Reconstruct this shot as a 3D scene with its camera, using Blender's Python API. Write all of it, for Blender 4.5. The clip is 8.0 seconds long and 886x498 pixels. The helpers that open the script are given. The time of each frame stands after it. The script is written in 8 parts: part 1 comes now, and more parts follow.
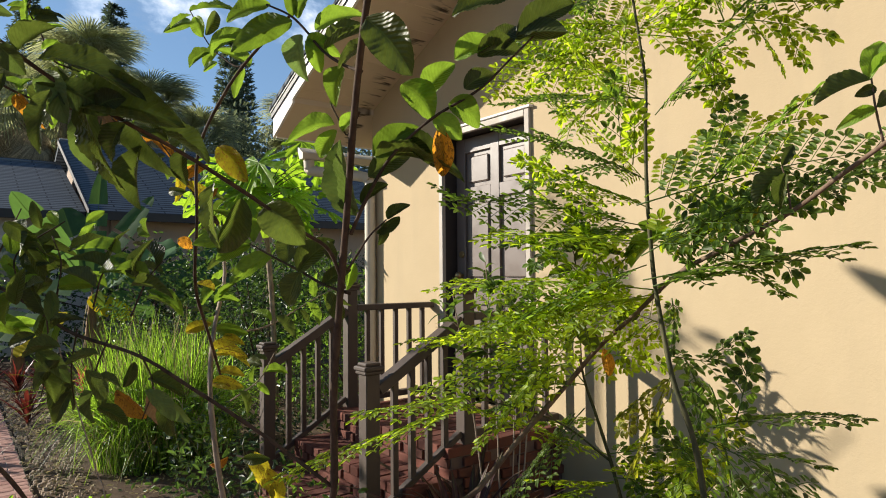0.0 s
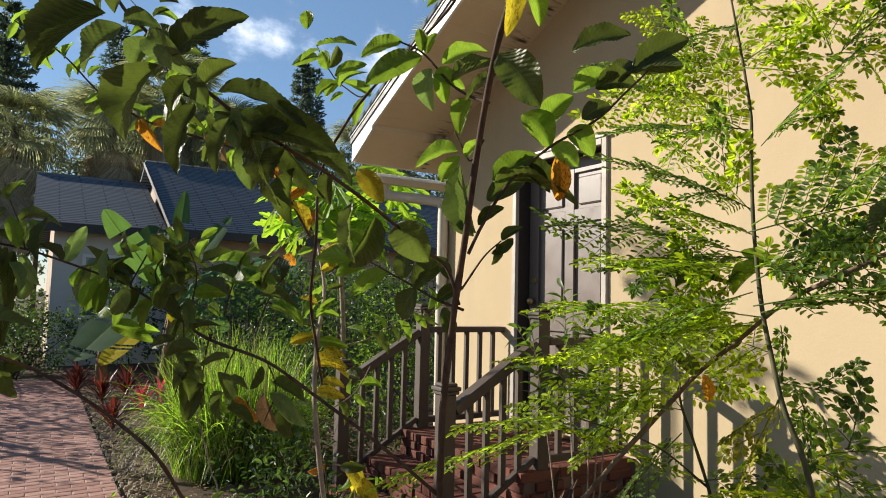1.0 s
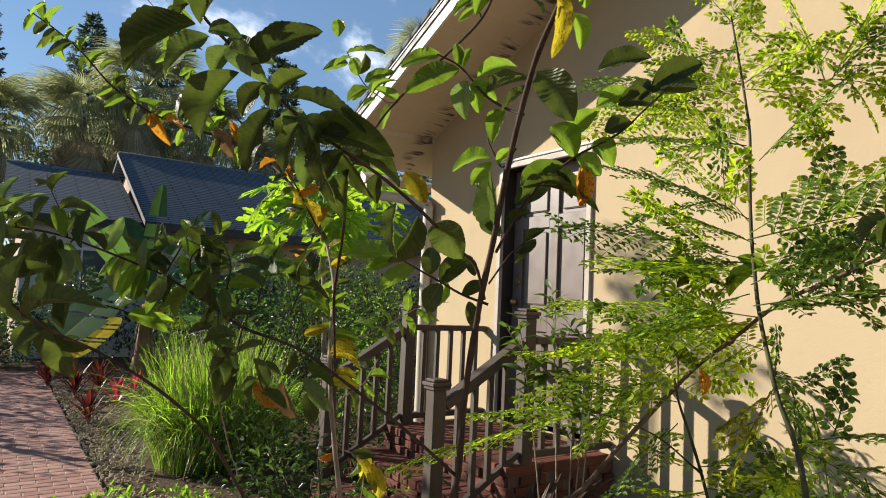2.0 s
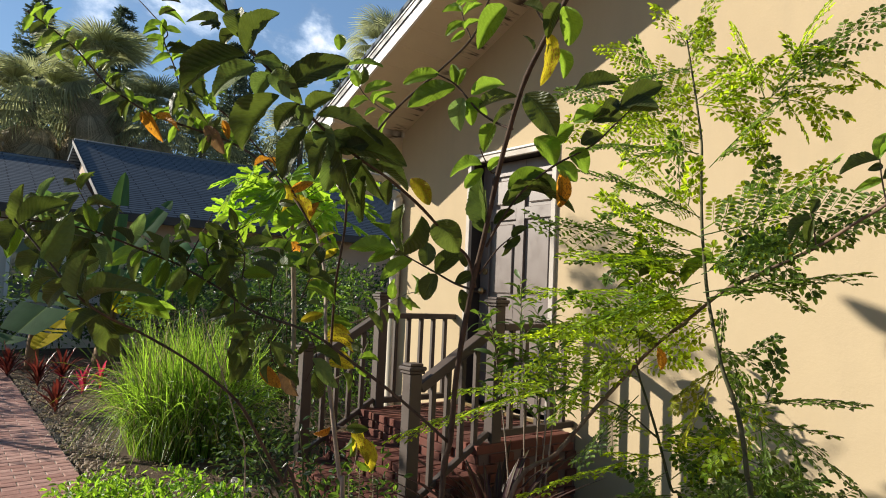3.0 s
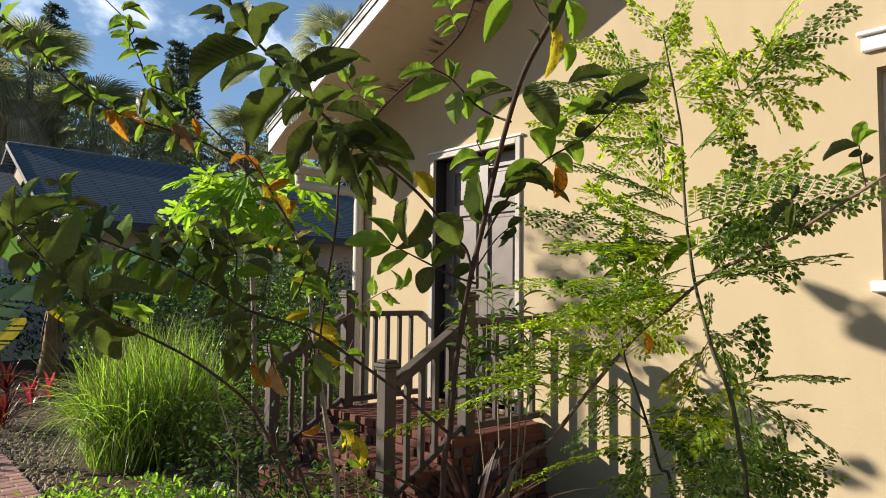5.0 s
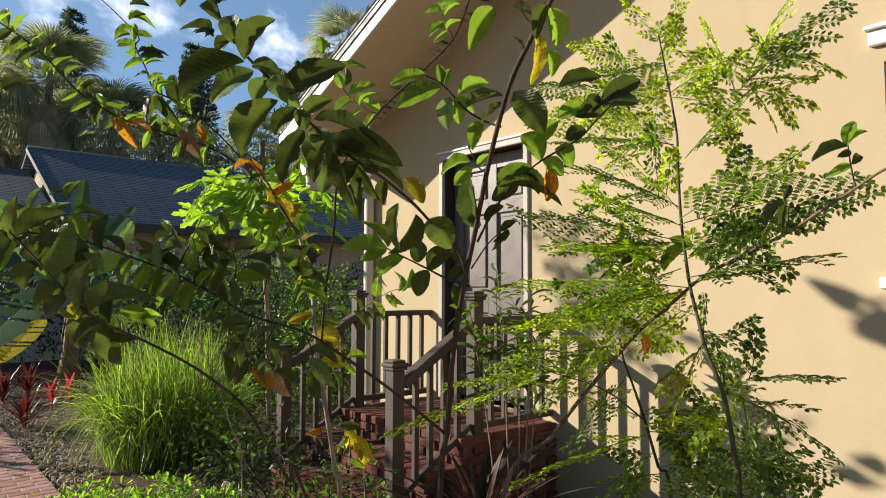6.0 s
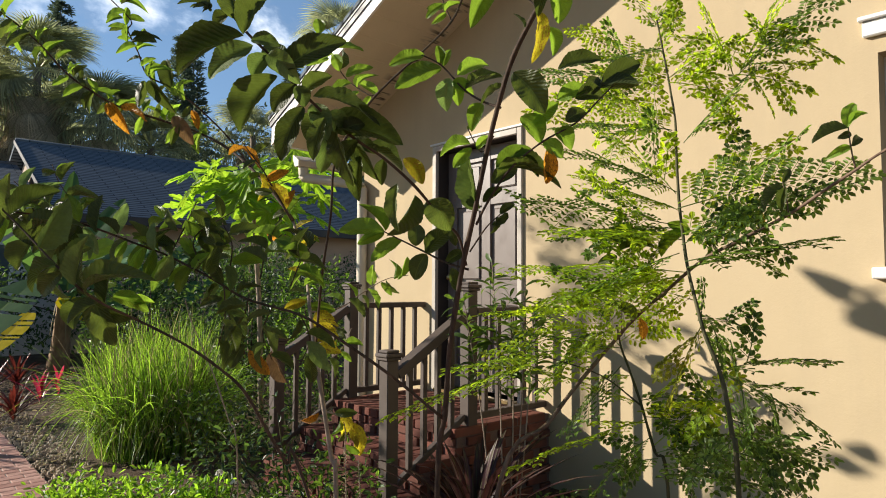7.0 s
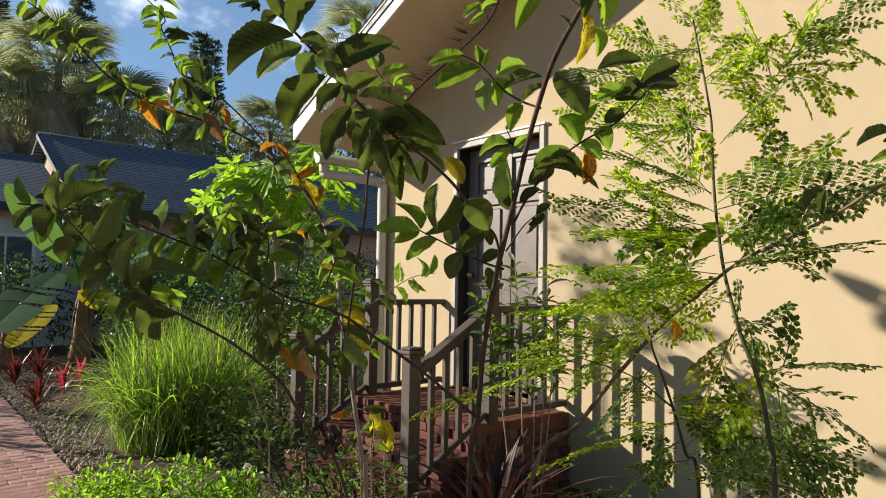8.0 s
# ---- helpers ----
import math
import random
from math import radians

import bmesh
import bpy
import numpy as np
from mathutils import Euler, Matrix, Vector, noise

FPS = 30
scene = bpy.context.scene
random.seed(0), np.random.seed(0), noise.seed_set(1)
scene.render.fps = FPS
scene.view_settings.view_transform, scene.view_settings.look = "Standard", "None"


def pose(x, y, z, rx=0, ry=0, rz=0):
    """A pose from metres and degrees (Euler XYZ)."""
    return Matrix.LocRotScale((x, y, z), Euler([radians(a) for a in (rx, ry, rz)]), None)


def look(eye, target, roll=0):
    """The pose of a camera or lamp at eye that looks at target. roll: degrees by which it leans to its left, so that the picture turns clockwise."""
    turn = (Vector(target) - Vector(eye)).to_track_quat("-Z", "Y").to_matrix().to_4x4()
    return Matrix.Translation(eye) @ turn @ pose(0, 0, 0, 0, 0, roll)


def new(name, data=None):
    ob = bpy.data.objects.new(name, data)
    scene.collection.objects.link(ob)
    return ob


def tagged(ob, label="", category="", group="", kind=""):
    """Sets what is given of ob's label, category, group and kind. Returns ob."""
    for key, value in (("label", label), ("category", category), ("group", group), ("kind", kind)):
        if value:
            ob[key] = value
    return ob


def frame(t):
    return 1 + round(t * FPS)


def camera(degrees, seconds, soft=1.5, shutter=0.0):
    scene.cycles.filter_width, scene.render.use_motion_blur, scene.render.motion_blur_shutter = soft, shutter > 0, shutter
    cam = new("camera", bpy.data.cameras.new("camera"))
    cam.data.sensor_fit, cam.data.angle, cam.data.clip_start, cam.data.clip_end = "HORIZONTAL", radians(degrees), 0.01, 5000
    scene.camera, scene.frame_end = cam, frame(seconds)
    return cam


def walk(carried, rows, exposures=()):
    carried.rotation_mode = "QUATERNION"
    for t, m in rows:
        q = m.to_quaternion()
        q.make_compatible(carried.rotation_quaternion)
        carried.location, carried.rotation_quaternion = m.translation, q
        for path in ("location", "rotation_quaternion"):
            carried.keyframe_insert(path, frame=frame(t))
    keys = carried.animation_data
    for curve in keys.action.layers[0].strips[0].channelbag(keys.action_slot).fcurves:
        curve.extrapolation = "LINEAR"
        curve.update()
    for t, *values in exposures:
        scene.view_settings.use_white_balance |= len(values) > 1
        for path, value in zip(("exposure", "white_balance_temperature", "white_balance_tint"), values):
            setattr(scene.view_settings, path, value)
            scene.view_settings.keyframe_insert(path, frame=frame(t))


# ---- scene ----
cam = camera(68.4, 8.0, 1.0)
PATH = [
    (0, (-3.211, -3.763, 1.514), (-2.006, -2.169, 1.592), -0.5),
    (0.5, (-3.271, -3.785, 1.499), (-2.195, -2.105, 1.626), 0.3),
    (1, (-3.342, -3.762, 1.497), (-2.291, -2.068, 1.653), 1.4),
    (2.5, (-3.602, -3.834, 1.471), (-2.428, -2.221, 1.621), 2.9),
    (3, (-3.701, -3.902, 1.47), (-2.475, -2.328, 1.605), 2.5),
    (3.5, (-3.765, -3.884, 1.459), (-2.462, -2.373, 1.592), 1.9),
    (4, (-3.801, -3.821, 1.452), (-2.451, -2.351, 1.585), 1.2),
    (4.5, (-3.808, -3.814, 1.448), (-2.451, -2.35, 1.582), 0.9),
    (6, (-3.777, -3.89, 1.467), (-2.471, -2.381, 1.592), 0.2),
    (6.5, (-3.759, -3.88, 1.437), (-2.445, -2.378, 1.565), 0.3),
    (7, (-3.783, -3.868, 1.434), (-2.456, -2.376, 1.546), 0.3),
    (7.5, (-3.802, -3.862, 1.439), (-2.487, -2.358, 1.54), 0.5),
    (8, (-3.832, -3.834, 1.439), (-2.536, -2.314, 1.541), 1.0),
]
walk(cam, [(t, look(eye, target, roll)) for t, eye, target, roll in PATH], exposures=((0.0, 0.64),))

# ---- light ----
SUN = Vector((1.0, -1.26, -0.63)).normalized()
world = bpy.data.worlds.new("world")
scene.world = world
world.use_nodes = True
wn = world.node_tree.nodes
sky = wn.new("ShaderNodeTexSky")
sky.sky_type = "NISHITA"
sky.sun_disc = False
sky.sun_elevation = math.asin(-SUN.z)
sky.sun_rotation = math.atan2(-SUN.x, -SUN.y) % (2 * math.pi)
sky.air_density, sky.dust_density, sky.ozone_density = 1.0, 0.1, 3.0
wn["Background"].inputs["Strength"].default_value = 0.068
world.node_tree.links.new(sky.outputs[0], wn["Background"].inputs["Color"])
lamp = bpy.data.lights.new("sun", "SUN")
lamp.energy, lamp.angle, lamp.color = 5.0, radians(0.45), (1.0, 0.92, 0.80)
sun = new("sun", lamp)
sun.matrix_world = look((-20, 20, 14), Vector((-20, 20, 14)) + SUN)


# ---- materials ----
class Nodes:
    """A material and short ways to wire its nodes."""

    def __init__(self, name, rough=0.7, metal=0.0, spec=0.5):
        self.m = bpy.data.materials.new(name)
        self.m.use_nodes = True
        self.t = self.m.node_tree
        self.b = self.t.nodes["Principled BSDF"]
        self.b.inputs["Roughness"].default_value = rough
        self.b.inputs["Metallic"].default_value = metal
        self.b.inputs["Specular IOR Level"].default_value = spec

    def n(self, kind, **values):
        node = self.t.nodes.new("ShaderNode" + kind)
        for key, value in values.items():
            node.inputs[key.replace("_", " ")].default_value = value
        return node

    def to(self, a, b):
        self.t.links.new(a, b)

    def coords(self, which="Object", scale=(1, 1, 1)):
        m = self.n("Mapping", Scale=scale)
        self.to(self.n("TexCoord").outputs[which], m.inputs["Vector"])
        return m.outputs[0]

    def noise(self, scale, detail=4.0, rough=0.55, vec=None):
        node = self.n("TexNoise", Scale=scale, Detail=detail, Roughness=rough)
        self.to(vec or self.coords(), node.inputs["Vector"])
        return node.outputs["Fac"]

    def ramp(self, fac, *stops):
        node = self.n("ValToRGB")
        e = node.color_ramp.elements
        while len(e) < len(stops):
            e.new(0.5)
        for s, (p, c) in zip(e, stops):
            s.position, s.color = p, (*c, 1)
        self.to(fac, node.inputs[0])
        return node.outputs[0]

    def mix(self, fac, a, b, kind="MIX"):
        node = self.t.nodes.new("ShaderNodeMix")
        node.data_type, node.blend_type = "RGBA", kind
        for value, at in ((fac, 0), (a, 6), (b, 7)):
            if isinstance(value, (int, float)):
                node.inputs[at].default_value = value
            elif isinstance(value, tuple):
                node.inputs[at].default_value = (*value, 1)
            else:
                self.to(value, node.inputs[at])
        return node.outputs[2]

    def math(self, kind, a, b=0.0, c=0.0):
        node = self.n("Math")
        node.operation = kind
        for k, value in enumerate((a, b, c)):
            if isinstance(value, (int, float)):
                node.inputs[k].default_value = value
            else:
                self.to(value, node.inputs[k])
        return node.outputs[0]

    def color(self, c):
        self.to(c, self.b.inputs["Base Color"])
        return self

    def bump(self, height, strength=0.3, distance=0.01):
        node = self.n("Bump", Strength=strength, Distance=distance)
        self.to(height, node.inputs["Height"])
        self.to(node.outputs[0], self.b.inputs["Normal"])
        return self

    def random(self):
        return self.n("ObjectInfo").outputs["Random"]


def stucco():
    k = Nodes("stucco", 0.9, spec=0.2)
    big = k.noise(0.9, 6, 0.6)
    streak = k.noise(1.4, 5, 0.6, k.coords(scale=(3, 3, 0.35)))
    c = k.ramp(big, (0.3, (0.490, 0.382, 0.236)), (0.7, (0.560, 0.444, 0.278)))
    c = k.mix(k.ramp(streak, (0.5, (0, 0, 0)), (0.8, (0.5, 0.5, 0.5))), c, (0.425, 0.342, 0.228))
    fine = k.noise(70, 4, 0.7)
    patch = k.noise(5, 5, 0.6)
    h = k.math("ADD", k.math("MULTIPLY", fine, 0.3), patch)
    return k.color(k.mix(k.math("MULTIPLY", fine, 0.25), c, (0.605, 0.490, 0.320))).bump(h, 0.28, 0.012).m


def painted(name, base, dirt, rough=0.55, scale=14.0, amount=0.35):
    """Paint over wood or metal, with grain, dirt and small wear."""
    k = Nodes(name, rough)
    grain = k.noise(scale * 3, 5, 0.6, k.coords(scale=(1, 1, 0.15)))
    spots = k.noise(scale * 0.5, 6, 0.65)
    c = k.mix(k.math("MULTIPLY", spots, amount), base, dirt)
    c = k.mix(k.math("MULTIPLY", grain, amount * 0.6), c, dirt)
    k.to(k.ramp(spots, (0.3, (rough - 0.1,) * 3), (0.7, (rough + 0.15,) * 3)), k.b.inputs["Roughness"])
    return k.color(c).bump(grain, 0.15, 0.003).m


def brick_mat(name="brick_face", a=(0.115, 0.040, 0.029), b=(0.20, 0.068, 0.046)):
    k = Nodes(name, 0.85, spec=0.25)
    tone = k.ramp(k.random(), (0.0, a), (0.5, tuple((p + q) / 2 for p, q in zip(a, b))), (1.0, b))
    n1 = k.noise(9, 6, 0.65, k.coords("Object"))
    n2 = k.noise(120, 3, 0.7)
    c = k.mix(k.ramp(n1, (0.4, (0, 0, 0)), (0.75, (0.7, 0.7, 0.7))), tone, (0.13, 0.07, 0.05))
    return k.color(c).bump(k.math("ADD", n1, n2), 0.4, 0.004).m


def shingles():
    k = Nodes("roof_shingles", 0.9, spec=0.2)
    vec = k.coords("Object")
    br = k.n("TexBrick", Scale=1.0, Mortar_Size=0.016, Brick_Width=0.95, Row_Height=0.14, Bias=-0.1)
    br.offset = 0.5
    for key, c in (("Color1", (0.125, 0.152, 0.178)), ("Color2", (0.175, 0.205, 0.232)), ("Mortar", (0.014, 0.019, 0.028))):
        br.inputs[key].default_value = (*c, 1)
    k.to(vec, br.inputs["Vector"])
    n = k.noise(3.0, 6, 0.6)
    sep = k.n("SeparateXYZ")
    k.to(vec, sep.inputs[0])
    # shadow line at each course's lower edge is put into the colour
    butt_shade = k.ramp(k.math("FRACT", k.math("MULTIPLY", sep.outputs[1], 1 / 0.14)), (0.0, (0.30, 0.30, 0.32)), (0.22, (0.42, 0.42, 0.44)), (0.34, (1, 1, 1)))
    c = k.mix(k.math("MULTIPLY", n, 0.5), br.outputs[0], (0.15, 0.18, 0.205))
    c = k.mix(1.0, c, butt_shade, "MULTIPLY")
    return k.color(c).bump(br.outputs["Fac"], -0.6, 0.02).m


def soil_mat():
    k = Nodes("mulch_soil", 0.95, spec=0.15)
    n = k.noise(2.2, 7, 0.65)
    f = k.noise(45, 5, 0.7)
    v = k.n("TexVoronoi", Scale=70.0)
    k.to(k.coords(scale=(1, 1.6, 1)), v.inputs["Vector"])
    c = k.ramp(n, (0.3, (0.050, 0.034, 0.023)), (0.55, (0.125, 0.088, 0.060)), (0.75, (0.23, 0.175, 0.125)))
    c = k.mix(k.ramp(v.outputs["Distance"], (0.1, (0.65, 0.65, 0.65)), (0.5, (0, 0, 0))), c, (0.13, 0.090, 0.058))
    return k.color(c).bump(k.math("ADD", v.outputs["Distance"], f), 0.6, 0.008).m


def leaf_mat(name, top, glow, rough=0.42, veins=9.0, translucent=0.38, vein=(0.18, 0.26, 0.06), vary=0.35, spots=None, spec=0.28, lines=0.48, relief=0.27):
    """A leaf: glossy skin, light through it, midrib and side veins from the leaf's own uv."""
    k = Nodes(name, rough, spec=spec)
    uv = k.n("UVMap")
    sep = k.n("SeparateXYZ")
    k.to(uv.outputs[0], sep.inputs[0])
    u, v = sep.outputs[0], k.math("ABSOLUTE", k.math("SUBTRACT", sep.outputs[1], 0.5))
    side = k.math("FRACT", k.math("MULTIPLY", k.math("SUBTRACT", u, k.math("MULTIPLY", v, 0.55)), veins))
    side = k.math("ABSOLUTE", k.math("SUBTRACT", side, 0.5))
    line = k.ramp(side, (0.0, (1, 1, 1)), (0.10, (0, 0, 0)))
    mid = k.ramp(v, (0.0, (1, 1, 1)), (0.035, (0, 0, 0)))
    mark = k.math("MAXIMUM", k.math("MULTIPLY", line, lines), mid)
    vec = k.coords("Object")
    n = k.noise(6, 4, 0.6, vec)
    rnd = k.random()
    shade = k.math("MULTIPLY_ADD", rnd, vary * 2, 1 - vary)
    shade = k.math("MULTIPLY", shade, k.math("MULTIPLY_ADD", n, 0.7, 0.65))
    bright = k.n("CombineXYZ")
    for i in range(3):
        k.to(shade, bright.inputs[i])
    c = k.mix(1.0, top, bright.outputs[0], "MULTIPLY")
    g = k.mix(1.0, glow, bright.outputs[0], "MULTIPLY")
    if spots:
        s = k.ramp(k.noise(11, 5, 0.7, vec), (0.52, (0, 0, 0)), (0.62, (1, 1, 1)))
        c, g = k.mix(s, c, spots), k.mix(s, g, spots)
    c = k.mix(k.math("MULTIPLY", mark, 0.7), c, vein)
    g = k.mix(k.math("MULTIPLY", mark, 0.45), g, tuple(q * 0.5 for q in glow))
    k.color(c).bump(k.math("MULTIPLY_ADD", side, 1.0, k.math("MULTIPLY", mid, -0.6)), relief, 0.06)
    tr = k.n("BsdfTranslucent")
    k.to(g, tr.inputs["Color"])
    add = k.n("MixShader", Fac=translucent)
    k.to(k.b.outputs[0], add.inputs[1])
    k.to(tr.outputs[0], add.inputs[2])
    k.to(add.outputs[0], k.t.nodes["Material Output"].inputs["Surface"])
    return k.m


def bark_mat(name, a, b, scale=40.0, rough=0.85):
    k = Nodes(name, rough, spec=0.25)
    n = k.noise(scale, 6, 0.65, k.coords(scale=(1, 1, 0.3)))
    m = k.noise(scale * 0.2, 4, 0.6)
    c = k.ramp(k.math("MULTIPLY_ADD", n, 0.6, k.math("MULTIPLY", m, 0.4)), (0.35, a), (0.65, b))
    return k.color(c).bump(n, 0.5, 0.004).m


STUCCO = stucco()
BROWN = painted("brown_railing_paint", (0.062, 0.042, 0.032), (0.13, 0.10, 0.08), 0.55)
DOORP = painted("grey_brown_door_paint", (0.19, 0.152, 0.132), (0.13, 0.10, 0.085), 0.36, amount=0.2)
FRAMEP = painted("weathered_frame_paint", (0.52, 0.47, 0.40), (0.30, 0.25, 0.20), 0.6)
WHITE = painted("white_trim_paint", (0.80, 0.79, 0.76), (0.45, 0.42, 0.36), 0.5, amount=0.2)
CREAM = painted("cream_metal_paint", (0.66, 0.60, 0.48), (0.36, 0.30, 0.22), 0.45, amount=0.3)


def soffit_mat():
    """Cream boards with black mould where damp gathers along the wall."""
    k = Nodes("soffit_paint", 0.75, spec=0.25)
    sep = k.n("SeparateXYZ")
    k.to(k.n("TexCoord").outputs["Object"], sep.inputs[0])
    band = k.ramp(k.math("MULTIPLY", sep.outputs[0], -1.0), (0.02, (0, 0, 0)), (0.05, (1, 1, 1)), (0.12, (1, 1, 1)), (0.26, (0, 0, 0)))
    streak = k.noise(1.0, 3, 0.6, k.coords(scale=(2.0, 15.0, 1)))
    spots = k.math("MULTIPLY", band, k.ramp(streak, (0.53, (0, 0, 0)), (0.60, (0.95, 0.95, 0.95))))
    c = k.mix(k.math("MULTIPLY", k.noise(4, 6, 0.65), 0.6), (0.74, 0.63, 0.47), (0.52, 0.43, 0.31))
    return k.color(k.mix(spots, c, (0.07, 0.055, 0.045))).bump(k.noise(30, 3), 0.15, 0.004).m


SOFFIT = soffit_mat()
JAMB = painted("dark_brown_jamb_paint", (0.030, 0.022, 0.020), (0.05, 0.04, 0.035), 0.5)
DARK = painted("near_black_paint", (0.02, 0.02, 0.022), (0.05, 0.05, 0.05), 0.5)
MORTAR = painted("mortar", (0.17, 0.11, 0.09), (0.09, 0.06, 0.05), 0.95, 20)
BRICK = brick_mat()
PAVER = brick_mat("paver_face", (0.38, 0.19, 0.15), (0.56, 0.33, 0.27))
SHINGLE = shingles()
SOIL = soil_mat()
NEIGH = painted("pale_neighbour_stucco", (0.52, 0.40, 0.30), (0.34, 0.26, 0.20), 0.9, 2)
GLASSM = Nodes("window_glass", 0.05, spec=0.9)
GLASSM.b.inputs["Base Color"].default_value = (0.10, 0.12, 0.13, 1)
GLASS = GLASSM.m
METAL = Nodes("tarnished_brass", 0.35, 1.0)
METAL.b.inputs["Base Color"].default_value = (0.45, 0.33, 0.16, 1)
BRASS = METAL.m


# ---- building helpers ----
def mesh_of(name, bm, material):
    data = bpy.data.meshes.new(name)
    bm.normal_update()
    bm.to_mesh(data)
    bm.free()
    if material:
        data.materials.append(material)
    return data


def part(name, bm, material, parent=None, label=""):
    ob = new(name, mesh_of(name, bm, material) if isinstance(bm, bmesh.types.BMesh) else bm)
    ob.parent = parent
    return tagged(ob, label)


def thing(name, label, category, at=(0, 0, 0), group="", kind=""):
    ob = new(name)
    ob.empty_display_size = 0.1
    ob.location = at
    return tagged(ob, label, category, group, kind)


def box(bm, lo, hi, bevel=0.0):
    r = bmesh.ops.create_cube(bm, size=1.0)
    c = [(a + b) / 2 for a, b in zip(lo, hi)]
    s = [max(abs(b - a), 1e-4) for a, b in zip(lo, hi)]
    for v in r["verts"]:
        v.co = Vector([v.co[i] * s[i] + c[i] for i in range(3)])
    if bevel:
        bmesh.ops.bevel(bm, geom=list({e for v in r["verts"] for e in v.link_edges}), offset=bevel, segments=1, affect="EDGES")
    return bm


def boxed(lo, hi, bevel=0.004):
    return box(bmesh.new(), lo, hi, bevel)


def prism(bm, outline, axis, a, b):
    """A flat outline of (p, q) pushed out along an axis from a to b."""
    def place(p, q, r):
        return {"x": (r, p, q), "y": (p, r, q), "z": (p, q, r)}[axis]
    lo = [bm.verts.new(place(p, q, a)) for p, q in outline]
    hi = [bm.verts.new(place(p, q, b)) for p, q in outline]
    n = len(outline)
    for i in range(n):
        bm.faces.new((lo[i], lo[(i + 1) % n], hi[(i + 1) % n], hi[i]))
    bm.faces.new(lo[::-1])
    bm.faces.new(hi)
    bmesh.ops.recalc_face_normals(bm, faces=bm.faces)
    return bm


def tube(bm, points, radii, sides=7):
    """A tapered round limb along points."""
    pts = [Vector(p) for p in points]
    rings = []
    side = Vector((0.31, 0.83, 0.47)).normalized()
    for i, p in enumerate(pts):
        d = (pts[min(i + 1, len(pts) - 1)] - pts[max(i - 1, 0)]).normalized()
        a = d.cross(side)
        a = (a if a.length > 0.05 else d.cross(Vector((1, 0, 0)))).normalized()
        b = d.cross(a)
        r = radii[i]
        rings.append([bm.verts.new(p + r * (math.cos(w) * a + math.sin(w) * b)) for w in [2 * math.pi * j / sides for j in range(sides)]])
    for r0, r1 in zip(rings, rings[1:]):
        for j in range(sides):
            f = bm.faces.new((r0[j], r0[(j + 1) % sides], r1[(j + 1) % sides], r1[j]))
            f.smooth = True
    bm.faces.new(rings[-1])
    bm.faces.new(rings[0][::-1])
    return bm


def smooth_path(points, steps=5):
    """Catmull-Rom through the points."""
    p = [Vector(q) for q in points]
    p = [2 * p[0] - p[1]] + p + [2 * p[-1] - p[-2]]
    out = []
    for i in range(1, len(p) - 2):
        for k in range(steps):
            t = k / steps
            a, b, c, d = p[i - 1], p[i], p[i + 1], p[i + 2]
            out.append(0.5 * ((2 * b) + (c - a) * t + (2 * a - 5 * b + 4 * c - d) * t * t + (3 * b - a - 3 * c + d) * t ** 3))
    return out + [p[-2]]


def limb(points, r0, r1, steps=5, sides=7, knots=0.08, seed=0):
    rnd = random.Random(seed)
    path = smooth_path(points, steps)
    n = len(path) - 1
    radii = [(r0 + (r1 - r0) * i / n) * (1 + rnd.uniform(-knots, knots)) for i in range(n + 1)]
    return tube(bmesh.new(), path, radii, sides)


# ---- ground ----
def ground():
    bm = bmesh.new()
    cuts = [-900, -300, -100, -40, -20, -12] + [-8 + 0.5 * i for i in range(41)] + [16, 22, 40, 100, 300, 900]
    rows = [[bm.verts.new((x, y, -0.012 + (0.02 * (noise.noise((x * 0.7, y * 0.7, 0)) - 0.3) if abs(x) < 12 and abs(y) < 14 and x > -2.5 else -0.02))) for x in cuts] for y in cuts]
    for r0, r1 in zip(rows, rows[1:]):
        for i in range(len(cuts) - 1):
            bm.faces.new((r0[i], r0[i + 1], r1[i + 1], r1[i])).smooth = True
    return tagged(part("ground", bm, SOIL), "dark brown mulch and bare soil garden bed", "ground", kind="structure")


GROUND = ground()

# ---- the house with the door ----
CORNER, WTOP, SLOPE, OVER = 1.60, 3.08, 0.43, 0.83
DOOR_Y0, DOOR_Y1, DOOR_TOP, LAND = -0.545, 0.51, 2.67, 0.52
WIN_Y0, WIN_Y1, WIN_Z0, WIN_Z1 = -3.99, -2.91, 1.54, 2.62


def soffit_z(y):
    return WTOP + SLOPE * (CORNER - y)


RIDGE_Y = -5.2
house = thing("house", "tan stucco house with wide soffit, white fascia and brown door", "house", (0, 0, 0))


